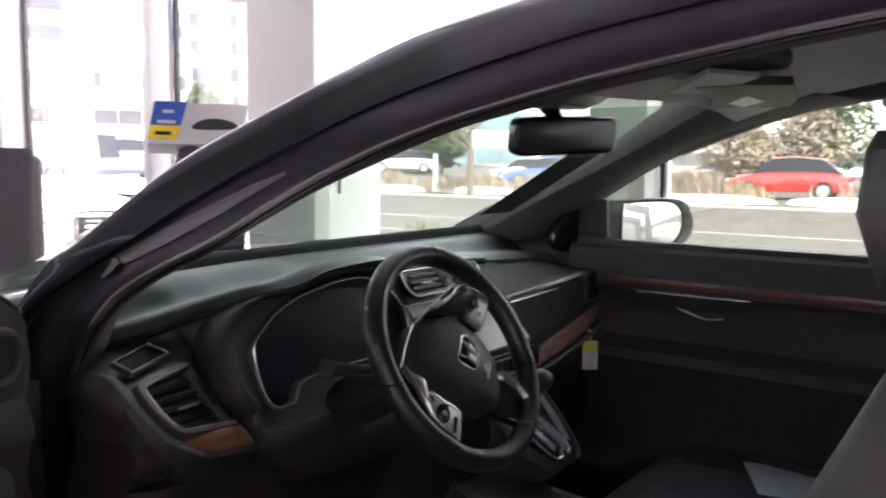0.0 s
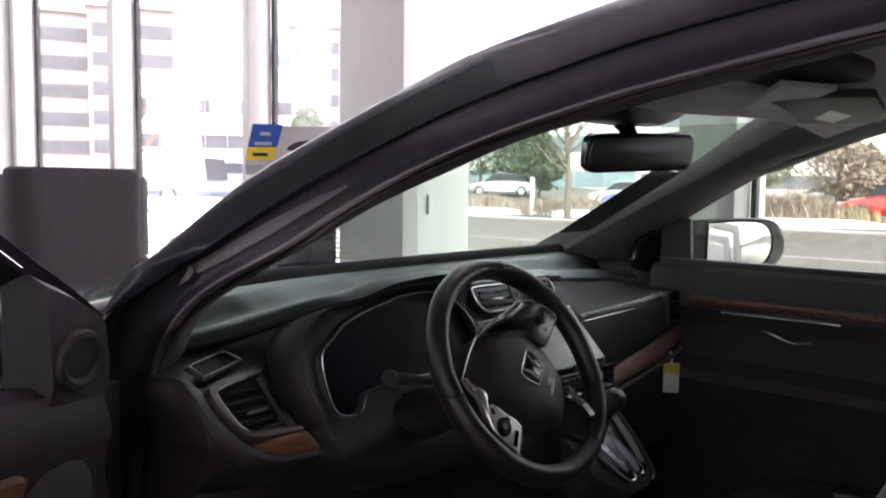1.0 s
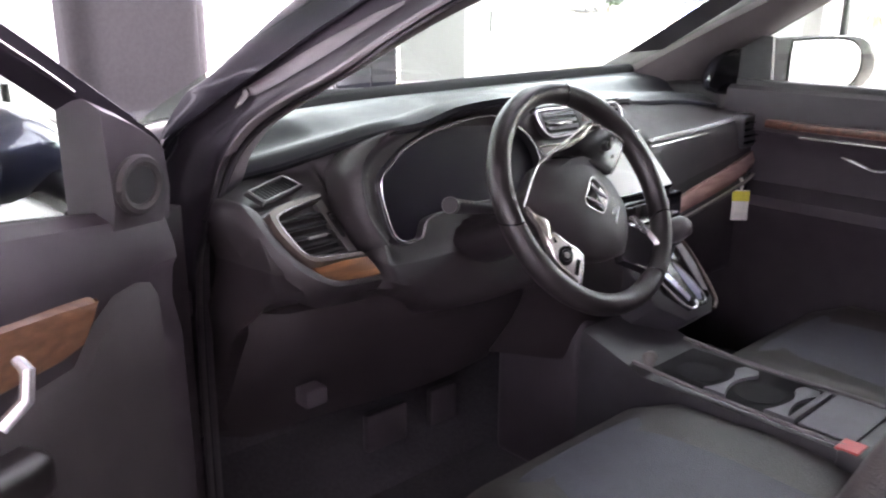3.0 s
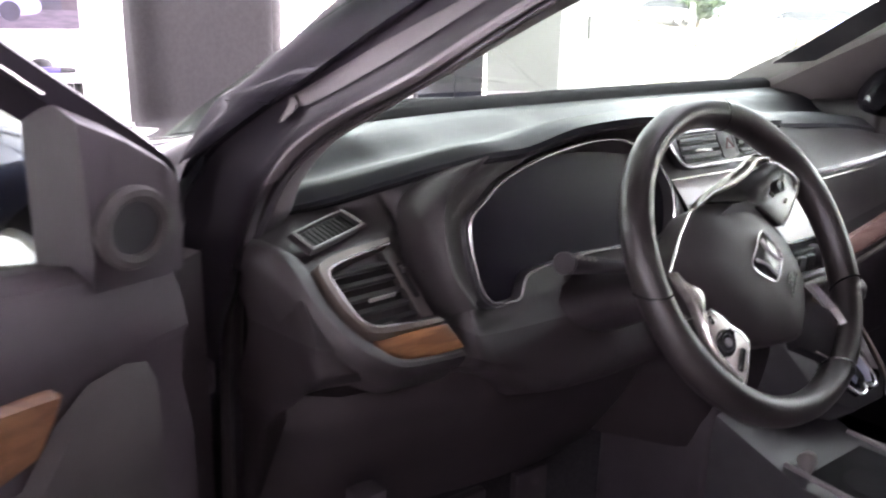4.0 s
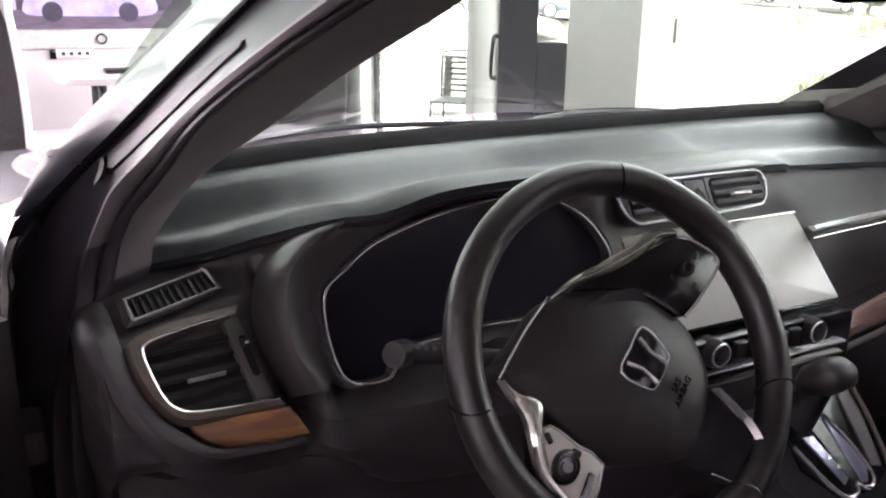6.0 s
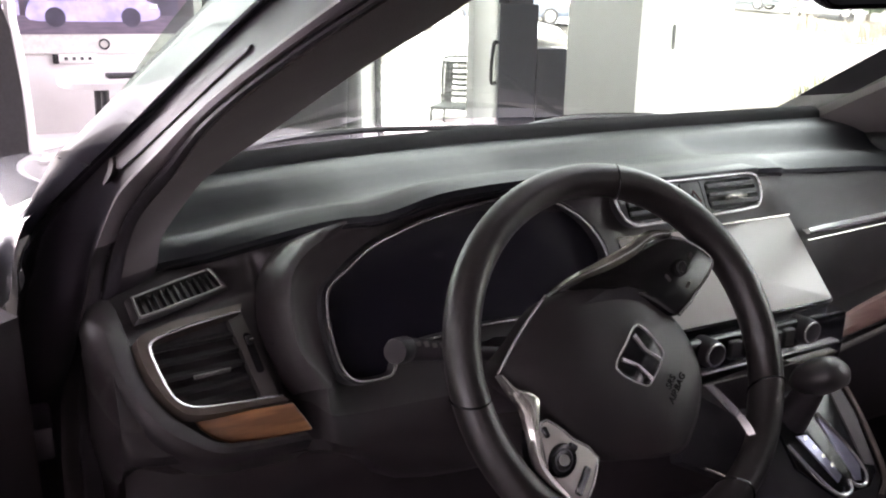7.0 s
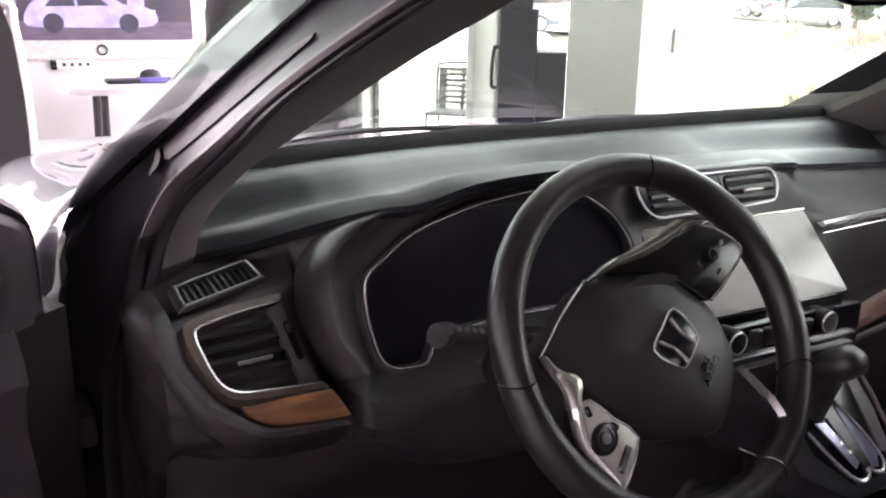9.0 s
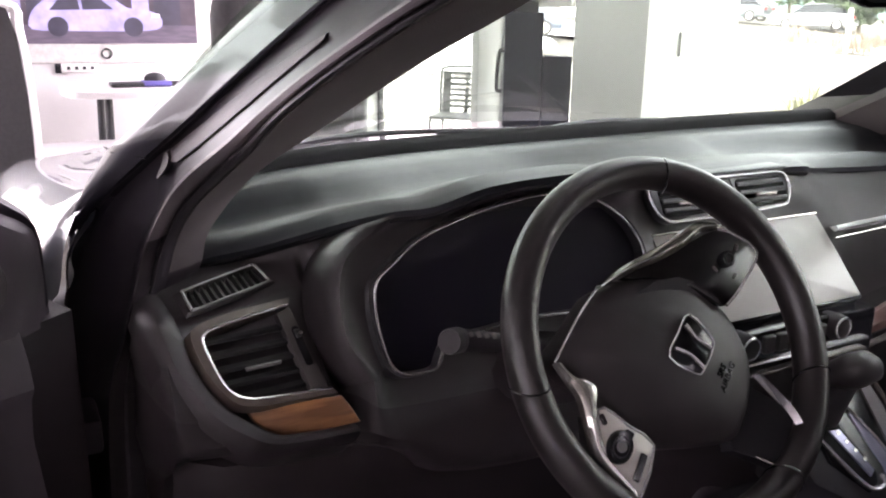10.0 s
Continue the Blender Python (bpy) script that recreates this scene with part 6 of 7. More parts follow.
def office_chair(name, at, turn, label):
    c = thing(name, label, "chair", at=at)
    c.rotation_euler = (0, 0, radians(turn))
    rings = []
    for z, w, y in ((0.55, 0.19, 0.10), (0.70, 0.225, 0.16), (0.95, 0.235, 0.21), (1.20, 0.225, 0.25), (1.31, 0.20, 0.27), (1.325, 0.15, 0.275)):
        rings.append([(w * s, y + 0.05 * s * s * -1 + d, z) for s, d in [(s, 0.0) for s in np.linspace(-1, 1, 9)] + [(s, 0.035) for s in np.linspace(1, -1, 9)]])
    part("backrest", loft(rings), M["black_mesh"], c, "charcoal mesh backrest")
    fr = [(-0.20, 0.28, 1.325), (-0.235, 0.235, 1.22), (-0.245, 0.19, 0.95), (-0.235, 0.14, 0.70), (-0.19, 0.10, 0.53), (0.19, 0.10, 0.53), (0.235, 0.14, 0.70), (0.245, 0.19, 0.95), (0.235, 0.235, 1.22), (0.20, 0.28, 1.325)]
    part("back_frame", tube(spline(fr, 4, True), 0.026, 8, True), M["desk_white"], c, "white plastic back frame")
    part("seat", box((-0.24, -0.36, 0.44), (0.24, 0.10, 0.52), 0.035, 3), M["black_mesh"], c)
    part("gas_post", tube([(0, -0.1, 0.44), (0, -0.1, 0.12)], 0.03, 12), M["chrome"], c)
    for k in range(5):
        a = 2 * math.pi * k / 5
        part("leg", tube([(0, -0.1, 0.12), (0.28 * math.cos(a), -0.1 + 0.28 * math.sin(a), 0.07)], [0.03, 0.018], 8), M["desk_white"], c)
        part("castor", tube([(0.28 * math.cos(a) - 0.02, -0.1 + 0.28 * math.sin(a), 0.034), (0.28 * math.cos(a) + 0.02, -0.1 + 0.28 * math.sin(a), 0.034)], 0.034, 12), M["gasket"], c)
    return c


office_chair("office_chair", (-0.98, 3.25, 0), 8, "white-framed office chair with charcoal mesh back")


# broad high-backed lounge chair, seen from behind
lc = thing("lounge_chair", "charcoal high-backed upholstered lounge chair", "chair", at=(0.150, 2.70, 0))
lc.rotation_euler = (0, 0, radians(11))
rings = []
for z, w in ((0.30, 0.255), (0.60, 0.275), (1.00, 0.290), (1.325, 0.298), (1.350, 0.292), (1.360, 0.27)):
    rings.append([(w * math.copysign(abs(math.cos(a)) ** 0.3, math.cos(a)), 0.055 * math.copysign(abs(math.sin(a)) ** 0.6, math.sin(a)) + 0.05 * math.cos(a) ** 4, z) for a in np.linspace(0, 2 * math.pi, 32, endpoint=False)])
part("backrest", loft(rings), M["black_mesh"], lc)
part("side_wing", box((-0.045, 0.03, 0.30), (0.045, 0.30, 1.335), 0.04, 3, m=pose(0.28, 0, 0, 0, 0, -36)), mat("grey_side_fabric", (0.16, 0.155, 0.155), 0.85, 0, (0.13, 0.125, 0.125), 50, 0.5, 500), lc, "grey fabric side wing")
part("side_wing", box((-0.045, 0.03, 0.30), (0.045, 0.30, 1.335), 0.04, 3, m=pose(-0.235, 0, 0, 0, 0, -14)), M["black_mesh"], lc)
part("seat", box((-0.28, 0.04, 0.25), (0.30, 0.60, 0.45), 0.05, 3), M["black_mesh"], lc)
for x in (-0.24, 0.24):
    for y in (0.06, 0.52):
        part("leg", tube([(x, y, 0.26), (x, y, 0)], 0.018, 8), M["chrome"], lc)

# dark kiosk cabinet with a tilted sign on it
ki = thing("kiosk_cabinet", "tall blue-black kiosk cabinet with a metal pull bar", "cabinet", at=(1.058, 2.60, 0))
ki.rotation_euler = (0, 0, radians(-31))
part("cabinet_body", box((0.0, 0.0, 0), (0.163, 0.12, 1.325), 0.006), M["kiosk"], ki)
part("side_box", box((0.165, 0.0, 0.0), (0.290, 0.12, 1.145), 0.006), M["kiosk"], ki)
part("pull_bar", tube(spline([(0.0, 0.02, 1.165), (-0.022, 0.02, 1.155), (-0.030, 0.02, 1.005), (-0.006, 0.02, 0.995)], 4), 0.008, 8), M["gasket"], ki)
# pale blocks on the bar stand for light showing through its holes
for k in range(5):
    part("bar_hole_light", box((-0.016, 0.004, 1.022 + k * 0.026), (-0.010, 0.012, 1.034 + k * 0.026)), M["alu"], ki)
sg = thing("counter_sign", "blue and yellow topped white sign box with a car picture", "sign", at=(1.085, 2.55, 1.372))
sgm = frame_pose((0, 0, 0.02), (0.80, -0.60, 0), (0.12, 0.25, 0.95))
part("sign_body", slab([(-0.20, 0.0), (0.22, 0.0), (0.26, 0.20), (-0.17, 0.20)], sgm @ pose(0, 0, -0.16), 0.16, 0.003), M["desk_white"], sg)
part("blue_panel", slab([(-0.188, 0.09), (-0.05, 0.09), (-0.02, 0.205), (-0.165, 0.205)], sgm, 0.004), mat("blue_print", (0.03, 0.10, 0.42), 0.4), sg)
part("yellow_panel", slab([(-0.20, 0.022), (-0.068, 0.022), (-0.052, 0.088), (-0.189, 0.088)], sgm, 0.004), mat("yellow_sign", (0.80, 0.55, 0.03), 0.4), sg)
part("car_picture", slab([tuple(p) for p in spline([(0.0, 0.075), (0.02, 0.105), (0.08, 0.125), (0.15, 0.12), (0.20, 0.10), (0.20, 0.078), (0.1, 0.07)], 3, True)], sgm, 0.003), M["gasket"], sg)
for x, y, w in ((-0.13, 0.155, 0.05), (-0.155, 0.105, 0.08), (-0.165, 0.05, 0.07)):
    part("print_bar", box((x - 0.0, y - 0.008, 0.004), (x + w, y + 0.008, 0.0055), m=sgm), M["desk_white"] if y > 0.09 else M["gasket"], sg)
part("sign_base", box((0.0, 0.02, -0.047), (0.12, 0.11, 0.03), 0.003), M["gasket"], sg)
# pull handle on the column
ch = thing("column_handle", "slim dark metal bar on the grey column", "handle", at=(1.416, 1.933, 1.215))
ch.rotation_euler = (0, 0, radians(9))
part("bar", box((-0.003, -0.012, -0.045), (0.003, 0.0, 0.045), 0.002), M["frame_grey"], ch)

# ---- outside ----
def ground_z(x, y):
    """The height of the ground: flat by the building, rising to the far parking rows."""
    def ease(t):
        t = min(1, max(0, t))
        return t * t * (3 - 2 * t)
    return -0.21 + 0.38 * ease((x - 21) / 5) + 1.1 * ease((y - 16 - 0.25 * x) / 16)


gx = [-300, -60, -12, 2.2, 4, 9, 14, 18, 21, 22, 23, 24, 25, 26, 28, 34, 44, 60, 90, 140, 220, 400, 900]
gy = [-500, -200, -80, -40, -20, -10, -4, 0, 4, 8, 12, 16, 18, 20, 22, 24, 26, 28, 30, 32, 36, 44, 60, 90, 140, 220, 400, 900]
tagged(part("ground", loft([[(x, y, ground_z(x, y) - (0.3 if x < 2 else 0)) for y in gy] for x in gx], False), M["asphalt"]), "pale grey asphalt ground rising to parking rows", "ground", kind="structure")
M["snow"] = mat("old_snow", (0.80, 0.81, 0.84), 0.8, 0, (0.70, 0.71, 0.74), 3, 0.5, 30)
M["dry_grass"] = mat("dry_tan_grass", (0.36, 0.28, 0.16), 0.9, 0, (0.24, 0.19, 0.10), 8)
M["shrub"] = mat("grey_brown_twigs", (0.29, 0.225, 0.175), 0.9, 0, (0.20, 0.155, 0.12), 8)
M["leaf"] = mat("dark_evergreen", (0.055, 0.085, 0.035), 0.8, 0, (0.035, 0.055, 0.022), 3)
M["leaf2"] = mat("olive_leaf", (0.11, 0.11, 0.045), 0.8, 0, (0.075, 0.075, 0.03), 3)
M["bark"] = mat("grey_bark", (0.16, 0.13, 0.10), 0.9, 0, (0.10, 0.08, 0.06), 20, 0.6, 60)
tagged(part("pavement", box((0.7, -20, -0.34), (9.0, 40, -0.205), 0.02), M["concrete"]), "pale concrete patio pavement along the building", "pavement", kind="structure")
for x0, x1 in ((13.4, 13.55), (17.5, 17.65)):
    tagged(part("road_line", box((x0, -30, -0.208), (x1, 30, -0.202)), M["concrete"]), "faded white road line", "road marking", kind="structure")
kerb_rings = []
for y in range(-40, 41, 4):
    z = ground_z(24.2, y)
    kerb_rings.append([(24.0, y, z - 0.3), (24.0, y, z + 0.02), (24.05, y, z + 0.05), (24.3, y, z + 0.05), (24.3, y, z - 0.3)])
tagged(part("kerb", loft(kerb_rings), M["concrete"]), "pale concrete kerb", "kerb", kind="structure")
rnd = random.Random(7)


def drift(x, y, r, h):
    t = thing("snow_patch", "dirty white patch of old snow on the verge", "snow", "snow patches", at=(x, y, ground_z(x, y)))
    n = 18
    rr = [r * (0.6 + 0.6 * rnd.random()) for _ in range(n)]
    part("snow_mound", loft([[(rr[k] * s * math.cos(2 * math.pi * k / n) * 0.7, rr[k] * s * math.sin(2 * math.pi * k / n) * 1.8, z) for k in range(n)] for s, z in ((1, -0.05), (0.9, h * 0.5), (0.6, h * 0.9), (0.15, h))]), M["snow"], t)


for y in (-14, -6, -1, 4, 9, 13, 17.5, 22):
    drift(25.2 + rnd.random(), y, 1.3, 0.22)
for x, y in ((15, 27), (21, 31), (11, 22), (27, 36)):
    drift(x, y, 2.4, 0.5)


def tufts(name, label, cat, at, count, spread, h, m, lean=0.35, w=0.02):
    """A clump of many thin blades or twigs."""
    bm = bmesh.new()
    vs, fs = [], []
    for _ in range(count):
        bx, by = rnd.gauss(0, spread[0] / 2), rnd.gauss(0, spread[1] / 2)
        hh = h * (0.45 + 0.65 * rnd.random()) * (1 - 0.3 * min(1, math.hypot(bx / spread[0], by / spread[1])))
        a, l = rnd.random() * 6.28, lean * hh * (0.3 + rnd.random())
        dx, dy = l * math.cos(a), l * math.sin(a)
        px, py = w * math.cos(a + 1.57), w * math.sin(a + 1.57)
        i = len(vs)
        vs += [(bx - px, by - py, 0), (bx + px, by + py, 0), (bx + dx * 0.4 + px * 0.8, by + dy * 0.4 + py * 0.8, hh * 0.6), (bx + dx * 0.4 - px * 0.8, by + dy * 0.4 - py * 0.8, hh * 0.6), (bx + dx, by + dy, hh)]
        fs += [(i, i + 1, i + 2, i + 3), (i + 3, i + 2, i + 4)]
    me = bpy.data.meshes.new(name)
    me.from_pydata(vs, [], fs)
    me.materials.append(m)
    ob = new(name, me)
    ob.location = at
    bm.free()
    return tagged(ob, label, cat, "shrubs on the verge")


for k in range(26):
    y = -16 + k * 1.5 + rnd.random()
    x = 25.6 + 1.6 * rnd.random()
    dry = rnd.random() < 0.5
    if 8.8 < y < 10.6 or 5.0 < y < 7.5:
        continue
    tufts("verge_shrub", "dry tan ornamental grass clump" if dry else "leafless grey-brown twiggy shrub", "shrub", (x, y, ground_z(x, y)), 420, (0.8, 0.9), 0.62 + 0.25 * rnd.random() if dry else 0.75 + 0.3 * rnd.random(), M["dry_grass"] if dry else M["shrub"], 0.45, 0.022)
for x, y in ((7.2, 8.5), (8.4, 6.9), (8.1, 11.0), (6.4, 5.2)):
    tufts("patio_grass", "pale green grass clump beside the patio", "grass", (x, y, -0.13), 160, (0.35, 0.35), 0.75, M["leaf2"], 0.6, 0.012)


def tree(name, label, at, height, spread, leaves, m, bare=False, low=0.15):
    t = thing(name, label, "tree", at=at)
    bm = bmesh.new()
    base = height * 0.022 + 0.03
    add_tube(bm, spline([(0, 0, -0.1), (0.03, 0.02, height * 0.3), (-0.04, 0.05, height * 0.6), (0, 0, height * 0.92)], 4), [base * (1 - 0.07 * k) for k in range(13)], 8)
    tips = []
    for k in range(22 if bare else 14):
        z0 = height * (0.25 + 0.6 * rnd.random())
        a = rnd.random() * 6.28
        ln = spread * (0.5 + 0.5 * rnd.random()) * (1.15 - z0 / height)
        e = (ln * math.cos(a), ln * math.sin(a), z0 + ln * (0.9 if bare else 0.35))
        mid = (ln * 0.5 * math.cos(a), ln * 0.5 * math.sin(a), z0 + ln * (0.35 if bare else 0.22))
        add_tube(bm, [(0, 0, z0), mid, e], [base * 0.4, base * 0.25, base * 0.08], 5)
        tips.append(e)
        if bare:
            for _ in range(4):
                f = 0.4 + 0.5 * rnd.random()
                q = (e[0] * f, e[1] * f, z0 + (e[2] - z0) * f)
                b = rnd.random() * 6.28
                add_tube(bm, [q, (q[0] + 0.5 * math.cos(b), q[1] + 0.5 * math.sin(b), q[2] + 0.6)], [base * 0.12, base * 0.04], 4)
    part("trunk", bm, M["bark"], t)
    if leaves:
        vs, fs = [], []
        for _ in range(leaves):
            z = height * (low + (1 - low) * rnd.random() ** 0.8)
            r = spread * (1.02 - (z / height) ** 1.6 * 0.85) * math.sqrt(rnd.random()) * (0.75 + 0.4 * math.sin(z * 2.3 + 3 * math.sin(z)))
            a = rnd.random() * 6.28
            c = np.array((r * math.cos(a), r * math.sin(a), z))
            u, v = np.array([rnd.gauss(0, 1) for _ in range(3)]), np.array([rnd.gauss(0, 1) for _ in range(3)])
            s = 0.10 + 0.12 * rnd.random()
            i = len(vs)
            vs += [tuple(c + s * u * 0.6), tuple(c + s * v * 0.6), tuple(c - s * u * 0.6)]
            fs.append((i, i + 1, i + 2))
        me = bpy.data.meshes.new("crown")
        me.from_pydata(vs, [], fs)
        me.materials.append(m)
        new("crown", me).parent = t
    return t


for x, y, h, s, n, m, lab in ((44, 19, 6.0, 3.0, 5200, M["leaf2"], "olive broadleaf tree by the parking rows"), (47, 9.5, 6.5, 3.3, 5200, M["leaf"], "dark evergreen tree by the parking rows"), (50, 1.5, 6.0, 3.0, 5200, M["leaf2"], "olive broadleaf tree by the parking rows"),
                                (42, 31.5, 4.4, 2.2, 5200, M["leaf"], "dark evergreen tree by the parking rows"), (43, 34, 4.6, 2.4, 4200, M["leaf"], "dark evergreen tree by the parking rows"), (52, 45, 6, 3, 4200, M["leaf"], "dark evergreen tree by the parking rows"), (34, 45, 5, 2.5, 4200, M["leaf"], "dark evergreen tree by the parking rows"), (60, 26, 7, 3.5, 4200, M["leaf"], "dark evergreen tree by the parking rows")):
    tree("tree", lab, (x, y, ground_z(x, y)), h, s, n, m)
for x, y, h in ((24.7, 17.3, 5.5), (12.5, 27, 6.0)):
    tree("young_tree", "leafless young street tree", (x, y, ground_z(x, y)), h, 1.5, 0, None, True)


def parked_car(at, turn, color, label, tall=1.45, length=4.5, pickup=False):
    """A plain parked car: body, glass house, wheels and lamps."""
    t = thing("parked_car", label, "car", "parked cars", at=at)
    t.rotation_euler = (0, 0, radians(turn))
    m = mat("car_paint", color, 0.3, 0.3, tuple(c * 0.85 for c in color), 200, coat=1.0)
    L = length / 2
    low = [(-L, 0.55, 0.55), (-L + 0.08, 0.80, 0.78), (-L + 0.5, 0.86, 0.92), (-0.6, 0.90, 0.95), (0.7, 0.90, 0.93), (L - 0.6, 0.86, 0.82), (L - 0.12, 0.78, 0.66), (L, 0.6, 0.50)]
    part("body", loft([[(x, -w, 0.28), (x, -w - 0.02, 0.5), (x, -w + 0.03, z - 0.06), (x, -w + 0.12, z), (x, w - 0.12, z), (x, w - 0.03, z - 0.06), (x, w + 0.02, 0.5), (x, w, 0.28)] for x, w, z in low]), m, t)
    cab = [(-L + 0.35, 0.70, 0.93), (-L + 0.9, 0.66, tall - 0.08), (-0.2, 0.64, tall), (0.5, 0.66, tall - 0.06), (1.15, 0.72, 0.93)] if not pickup else [(-0.5, 0.72, 0.98), (-0.4, 0.68, tall - 0.04), (0.3, 0.68, tall), (0.75, 0.70, tall - 0.06), (1.2, 0.75, 1.0)]
    part("glass_house", loft([[(x, -w - 0.10, 0.90), (x, -w, z), (x, w, z), (x, w + 0.10, 0.90)] for x, w, z in cab]), M["black"], t, "dark car windows")
    part("roof", loft([[(x, -w, z - 0.01), (x, -w + 0.1, z + 0.03), (x, w - 0.1, z + 0.03), (x, w, z - 0.01)] for x, w, z in cab[1:4]]), m, t)
    for x in (-L + 0.85, L - 0.85):
        for y in (-0.80, 0.80):
            ty = part("tyre", tube([(x, y - 0.10, 0.32), (x, y + 0.10, 0.32)], 0.32, 18), M["rubber"], t)
            part("rim", tube([(x, y - 0.11, 0.32), (x, y + 0.11, 0.32)], 0.21, 14), M["silver"], ty)
    for y in (-0.62, 0.62):
        part("headlight", box((L - 0.16, y - 0.14, 0.60), (L - 0.04, y + 0.14, 0.70), 0.02), M["chrome"], t)
        part("tail_light", box((-L + 0.0, y - 0.14, 0.66), (-L + 0.10, y + 0.14, 0.80), 0.02), mat("red_lamp", (0.4, 0.02, 0.02), 0.3), t)
    return t


def park(x, y, turn, color, label, **k):
    return parked_car((x, y, ground_z(x, y)), turn, color, label, **k)


park(29.5, 7.1, 96, (0.55, 0.03, 0.025), "bright red hatchback parked beyond the verge", length=4.1)
park(37.0, 21.0, 120, (0.05, 0.09, 0.42), "blue sedan parked beyond the verge")
for x, y, c, l in ((41, 33.5, (0.55, 0.56, 0.58), "silver sedan in the parking row"), (38, 37, (0.10, 0.11, 0.12), "dark grey sedan in the parking row"), (45, 27, (0.6, 0.6, 0.6), "white sedan in the parking row"), (47, 23.5, (0.5, 0.51, 0.53), "silver sedan in the parking row"), (44, 14.5, (0.45, 0.46, 0.48), "silver sedan in the parking row"), (47, 5.0, (0.16, 0.24, 0.36), "steel blue sedan in the parking row"), (45, 12.0, (0.55, 0.55, 0.56), "silver sedan in the parking row")):
    park(x, y, 110, c, l)
park(17.2, 29.5, 160, (0.07, 0.085, 0.12), "dark slate pickup truck on the raised lot", tall=1.8, length=5.4, pickup=True)
park(21.0, 34.5, 165, (0.10, 0.11, 0.13), "dark grey sedan on the raised lot")
bol = thing("marker_post", "slim white marker post on the verge", "post", at=(25.3, 19.4, ground_z(25.3, 19.4)))
part("post", tube([(0, 0, 0), (0, 0, 1.45), (0, 0, 1.5)], [0.09, 0.09, 0.04], 10), M["desk_white"], bol)


def office_building(at, turn, w, d, floors, label, wall=(0.22, 0.195, 0.172), band=(0.085, 0.09, 0.10), fh=3.6, bays=6):
    b = thing("office_building", label, "building", "office buildings", at=at)
    b.rotation_euler = (0, 0, radians(turn))
    wm_ = mat("pale_precast", wall, 0.85, 0, tuple(c * 0.9 for c in wall), 0.4, 0.2, 5)
    bm_ = mat("dark_ribbon_glass", tuple(c * 0.5 for c in band), 0.6, 0, tuple(c * 0.75 for c in band), 0.5)
    h = floors * fh + 1.2
    part("wall", box((-w / 2, -d / 2, -3), (w / 2, d / 2, h), 0.05, 1), wm_, b)
    part("roof", box((-w / 2 - 0.3, -d / 2 - 0.3, h), (w / 2 + 0.3, d / 2 + 0.3, h + 0.5)), wm_, b)
    for f in range(floors):
        z = f * fh + 1.2
        bw = (w - 1.0) / bays
        for k in range(bays):
            x = -w / 2 + 0.5 + k * bw
            part("window", box((x + 0.02, -d / 2 - 0.06, z), (x + bw - 0.02, -d / 2 + 0.1, z + 1.7)), bm_, b)
        part("window", box((-w / 2 - 0.06, -d / 2 + 0.6, z), (-w / 2 + 0.1, d / 2 - 0.6, z + 1.7)), bm_, b)
    return b


def polar(yaw, dist, z=0.0):
    return (-1.38 + dist * math.sin(radians(yaw)), -0.79 + dist * math.cos(radians(yaw)), z)


office_building(polar(22.6, 128), -22, 12, 16, 6, "pale six-storey office building with dark ribbon windows", bays=4)
office_building(polar(27.2, 122), -27, 12, 16, 6, "pale six-storey office building with dark ribbon windows", bays=4)
office_building(polar(31.8, 120), -31, 20, 18, 3, "white three-storey office wing with a dark top band", (0.72, 0.70, 0.68), fh=4.4, bays=7)
office_building(polar(36.7, 140), -36, 8, 14, 6, "blue glass office tower end", (0.45, 0.55, 0.66), (0.16, 0.24, 0.34), bays=3)
office_building(polar(39.8, 128), -40, 13, 16, 6, "pale six-storey office building with dark ribbon windows", bays=4)
office_building(polar(51.5, 95), -50, 26, 14, 2, "low pale building beyond the parking rows", (0.60, 0.62, 0.62), (0.20, 0.28, 0.30), bays=8)
office_building(polar(60.5, 110), -60, 22, 14, 3, "low pale building beyond the parking rows", (0.62, 0.60, 0.58), (0.14, 0.16, 0.18), bays=7)
office_building(polar(74, 120), -74, 30, 14, 1, "low white building beyond the parking rows", (0.75, 0.74, 0.72), (0.2, 0.2, 0.22), bays=8)
lw = thing("retaining_wall", "low pale wall in front of the offices", "wall", at=(20, 48, 1.0))
part("wall_body", box((-22, -0.3, -1), (30, 0.3, 1.6), 0.05, 1), M["concrete"], lw)


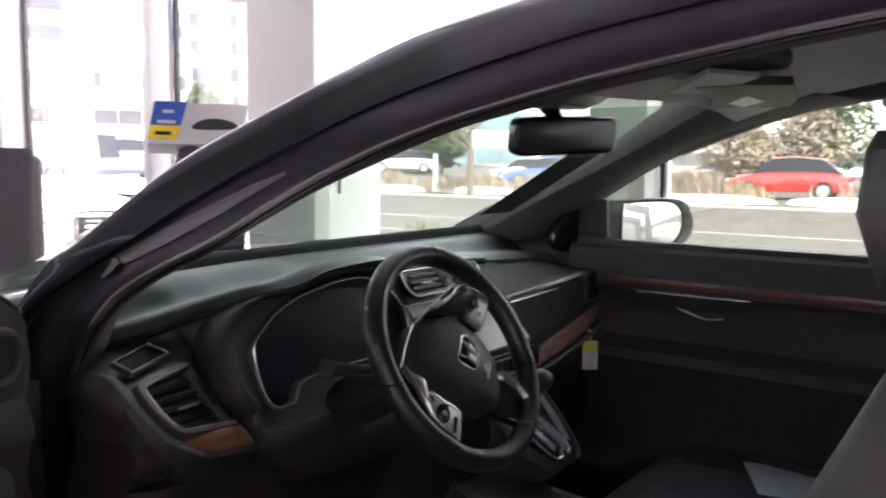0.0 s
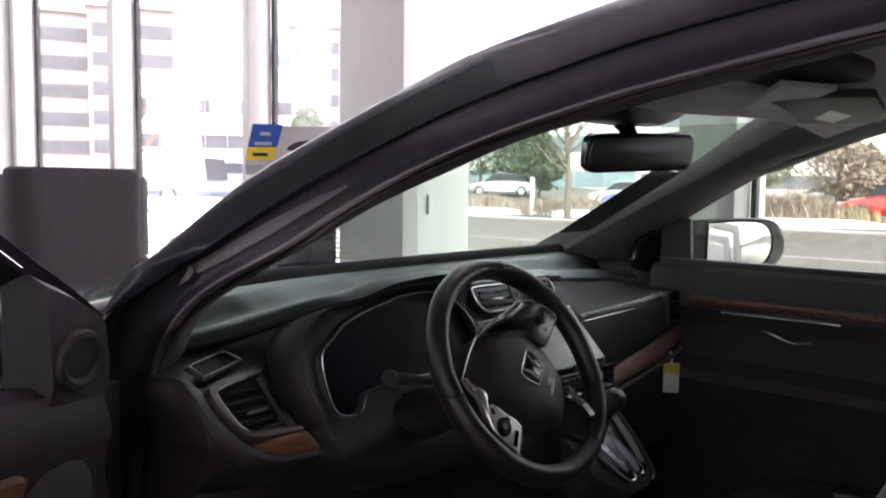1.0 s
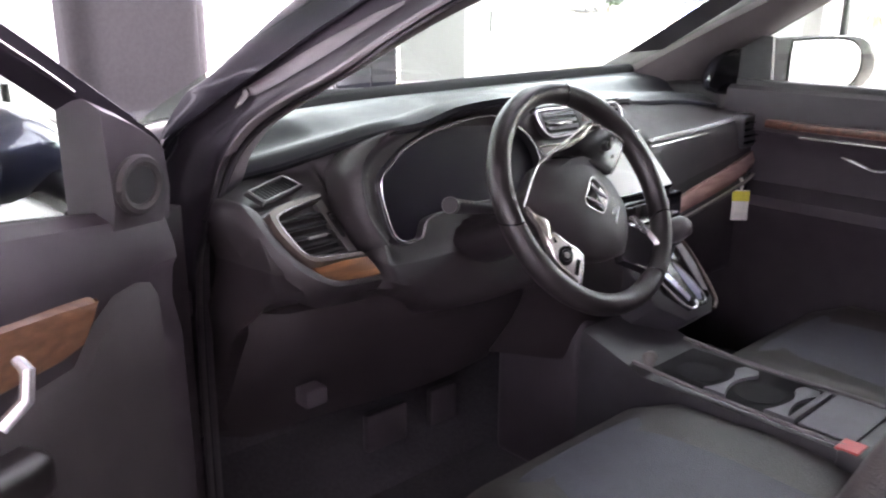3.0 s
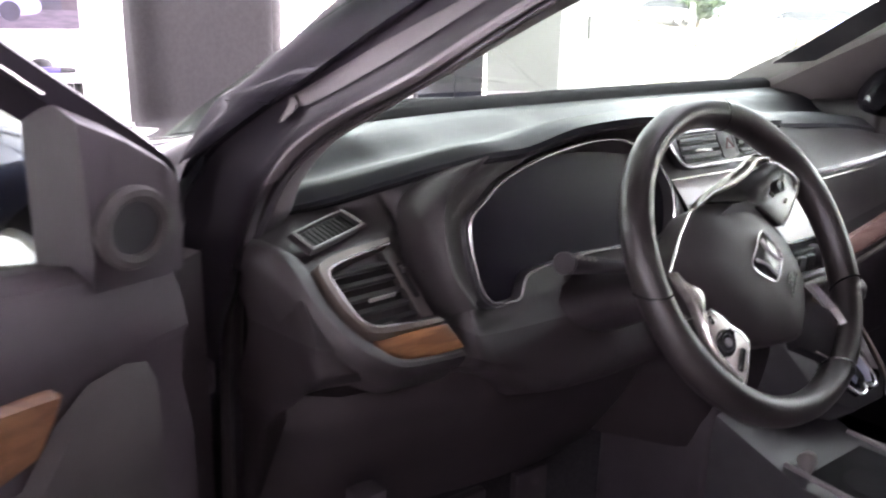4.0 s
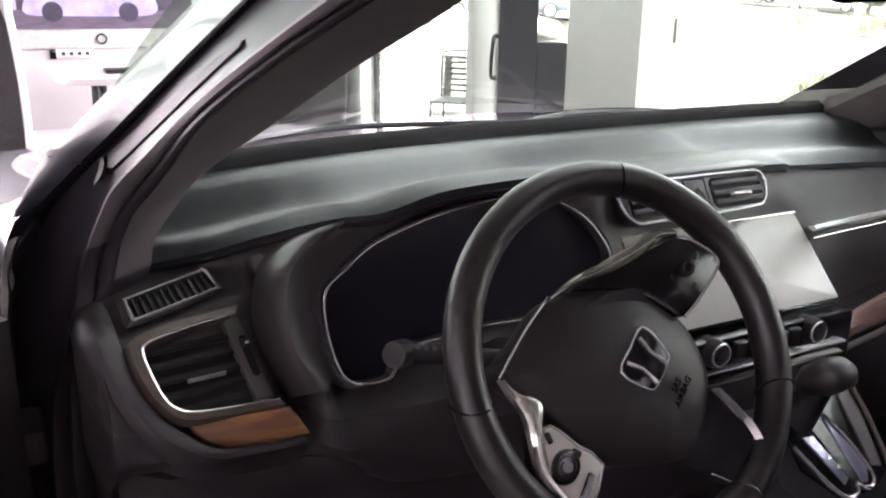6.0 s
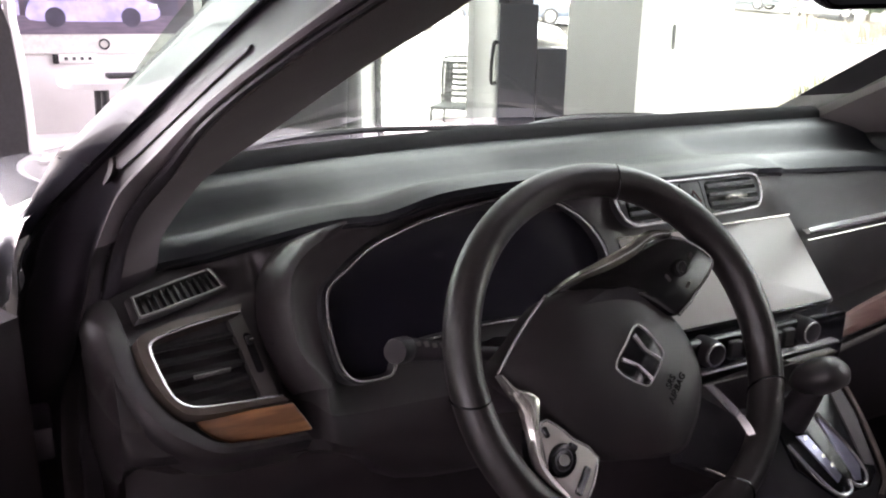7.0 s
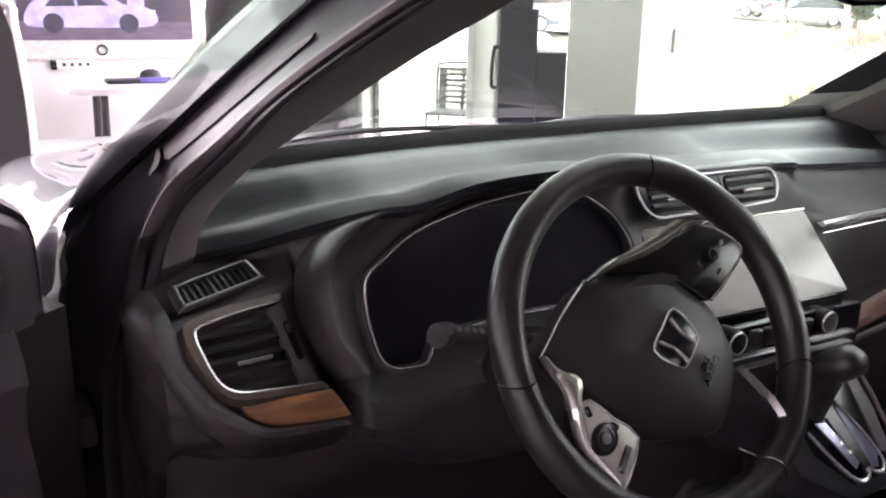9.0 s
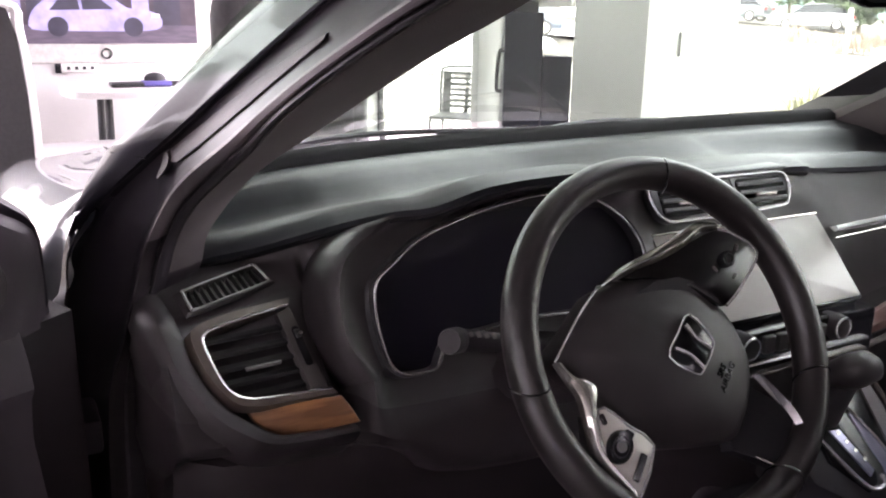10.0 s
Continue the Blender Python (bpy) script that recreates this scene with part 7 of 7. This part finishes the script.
# patio furniture
def patio_chair(at, turn, m, label, arms=True):
    c = thing("patio_chair", label, "chair", "patio chairs", at=at)
    c.rotation_euler = (0, 0, radians(turn))
    part("back_frame", tube(spline([(-0.24, 0.20, 0.45), (-0.25, 0.26, 0.80), (-0.20, 0.29, 0.90), (0.20, 0.29, 0.90), (0.25, 0.26, 0.80), (0.24, 0.20, 0.45)], 5), 0.014, 8), m, c)
    for k in range(7):
        part("back_slat", box((-0.235, 0.215 + 0.009 * k, 0.50 + 0.055 * k), (0.235, 0.230 + 0.009 * k, 0.53 + 0.055 * k), 0.004, 1), m, c)
    for x in (-0.215, 0.0, 0.215):
        part("back_strap", box((x - 0.02 - 0.02 * abs(x) / 0.215, 0.215, 0.47), (x + 0.02 + 0.02 * abs(x) / 0.215, 0.228, 0.90), m=pose(0, 0, 0, -8, 0, 0) @ pose(0, 0.03, 0)), m, c)
    part("seat", box((-0.24, -0.24, 0.43), (0.24, 0.22, 0.455), 0.01, 2), m, c)
    for x in (-0.22, 0.22):
        for y in (-0.22, 0.22):
            part("leg", tube([(x, y, 0.44), (x * 1.1, y * 1.15, 0)], 0.013, 8), m, c)
        if not arms:
            continue
        part("arm", tube(spline([(x, 0.24, 0.66), (x * 1.15, 0.0, 0.67), (x * 1.1, -0.22, 0.60), (x, -0.23, 0.44)], 4), 0.013, 8), m, c)
    return c


M["patio_dark"] = mat("dark_woven_plastic", (0.022, 0.025, 0.024), 0.6, 0, (0.018, 0.02, 0.02), 30, spec=0.3)
patio_chair((3.20, 6.9, -0.12), -44, M["patio_dark"], "dark slatted patio chair outside the glass", False)
for x, y, a in ((4.6, 6.2, 20), (4.3, 8.6, 200), (3.3, 9.4, 120), (2.9, 7.9, 300), (5.6, 8.2, 90)):
    patio_chair((x, y, -0.12), a, M["alu"], "white metal patio chair")
for x, y in ((3.7, 7.4), (4.4, 9.4), (2.9, 4.2)):
    pt = thing("patio_table", "round white metal patio table", "table", "patio tables", at=(x, y, -0.12))
    part("tabletop", tube([(0, 0, 0.70), (0, 0, 0.705), (0, 0, 0.72), (0, 0, 0.725)], [0.36, 0.38, 0.38, 0.36], 24), M["alu"], pt)
    part("post", tube([(0, 0, 0.70), (0, 0, 0.05)], 0.03, 10), M["alu"], pt)
    part("base", tube([(0, 0, 0), (0, 0, 0.03), (0, 0, 0.05)], [0.24, 0.23, 0.05], 20), M["alu"], pt)
um = thing("patio_umbrella", "folded cream patio umbrella on a white pole", "umbrella", at=(4.75, 9.9, -0.12))
part("pole", tube([(0, 0, 0), (0, 0, 3.15)], 0.025, 10), M["alu"], um)
fold = []
for z, r in ((3.12, 0.03), (2.9, 0.09), (2.4, 0.16), (1.9, 0.21), (1.45, 0.25), (1.35, 0.22)):
    fold.append([(r * (1 + 0.22 * math.cos(8 * a)) * math.cos(a), r * (1 + 0.22 * math.cos(8 * a)) * math.sin(a), z) for a in np.linspace(0, 2 * math.pi, 48, endpoint=False)])
part("canopy", loft(fold), mat("cream_canvas", (0.70, 0.66, 0.55), 0.85, 0, (0.60, 0.56, 0.46), 6, 0.4, 80), um, "folded cream canvas canopy")
part("base", tube([(0, 0, 0), (0, 0, 0.08)], [0.28, 0.24], 20), M["concrete"], um)
sp_ = thing("site_sign", "white post sign beside the patio", "sign", at=(6.3, 13.2, -0.2))
part("post", tube([(0, 0, 0), (0, 0, 3.4)], 0.07, 10), M["desk_white"], sp_)
part("panel", box((-0.35, -0.04, 2.5), (0.35, 0.04, 3.3), 0.02), M["desk_white"], sp_)

# brown shrubs and twiggy trees between the verge and the red car
for x, y, h in ((26.0, 9.0, 1.25), (26.6, 9.7, 1.35), (26.1, 10.4, 1.3), (26.9, 11.3, 1.3), (26.4, 8.5, 0.8)):
    tufts("verge_shrub", "leafless grey-brown twiggy shrub", "shrub", (x, y, ground_z(x, y)), 520, (0.8, 0.8), h, M["shrub"], 0.5, 0.022)
for x, y, h, s in ((37, 11.6, 3.6, 2.2), (39.5, 8.9, 4.4, 2.4), (43, 12.5, 3.2, 2.4)):
    tree("tree", "brown twiggy tree in winter by the parking rows", (x, y, ground_z(x, y)), h, s, 2000, M["shrub"], False, 0.06)
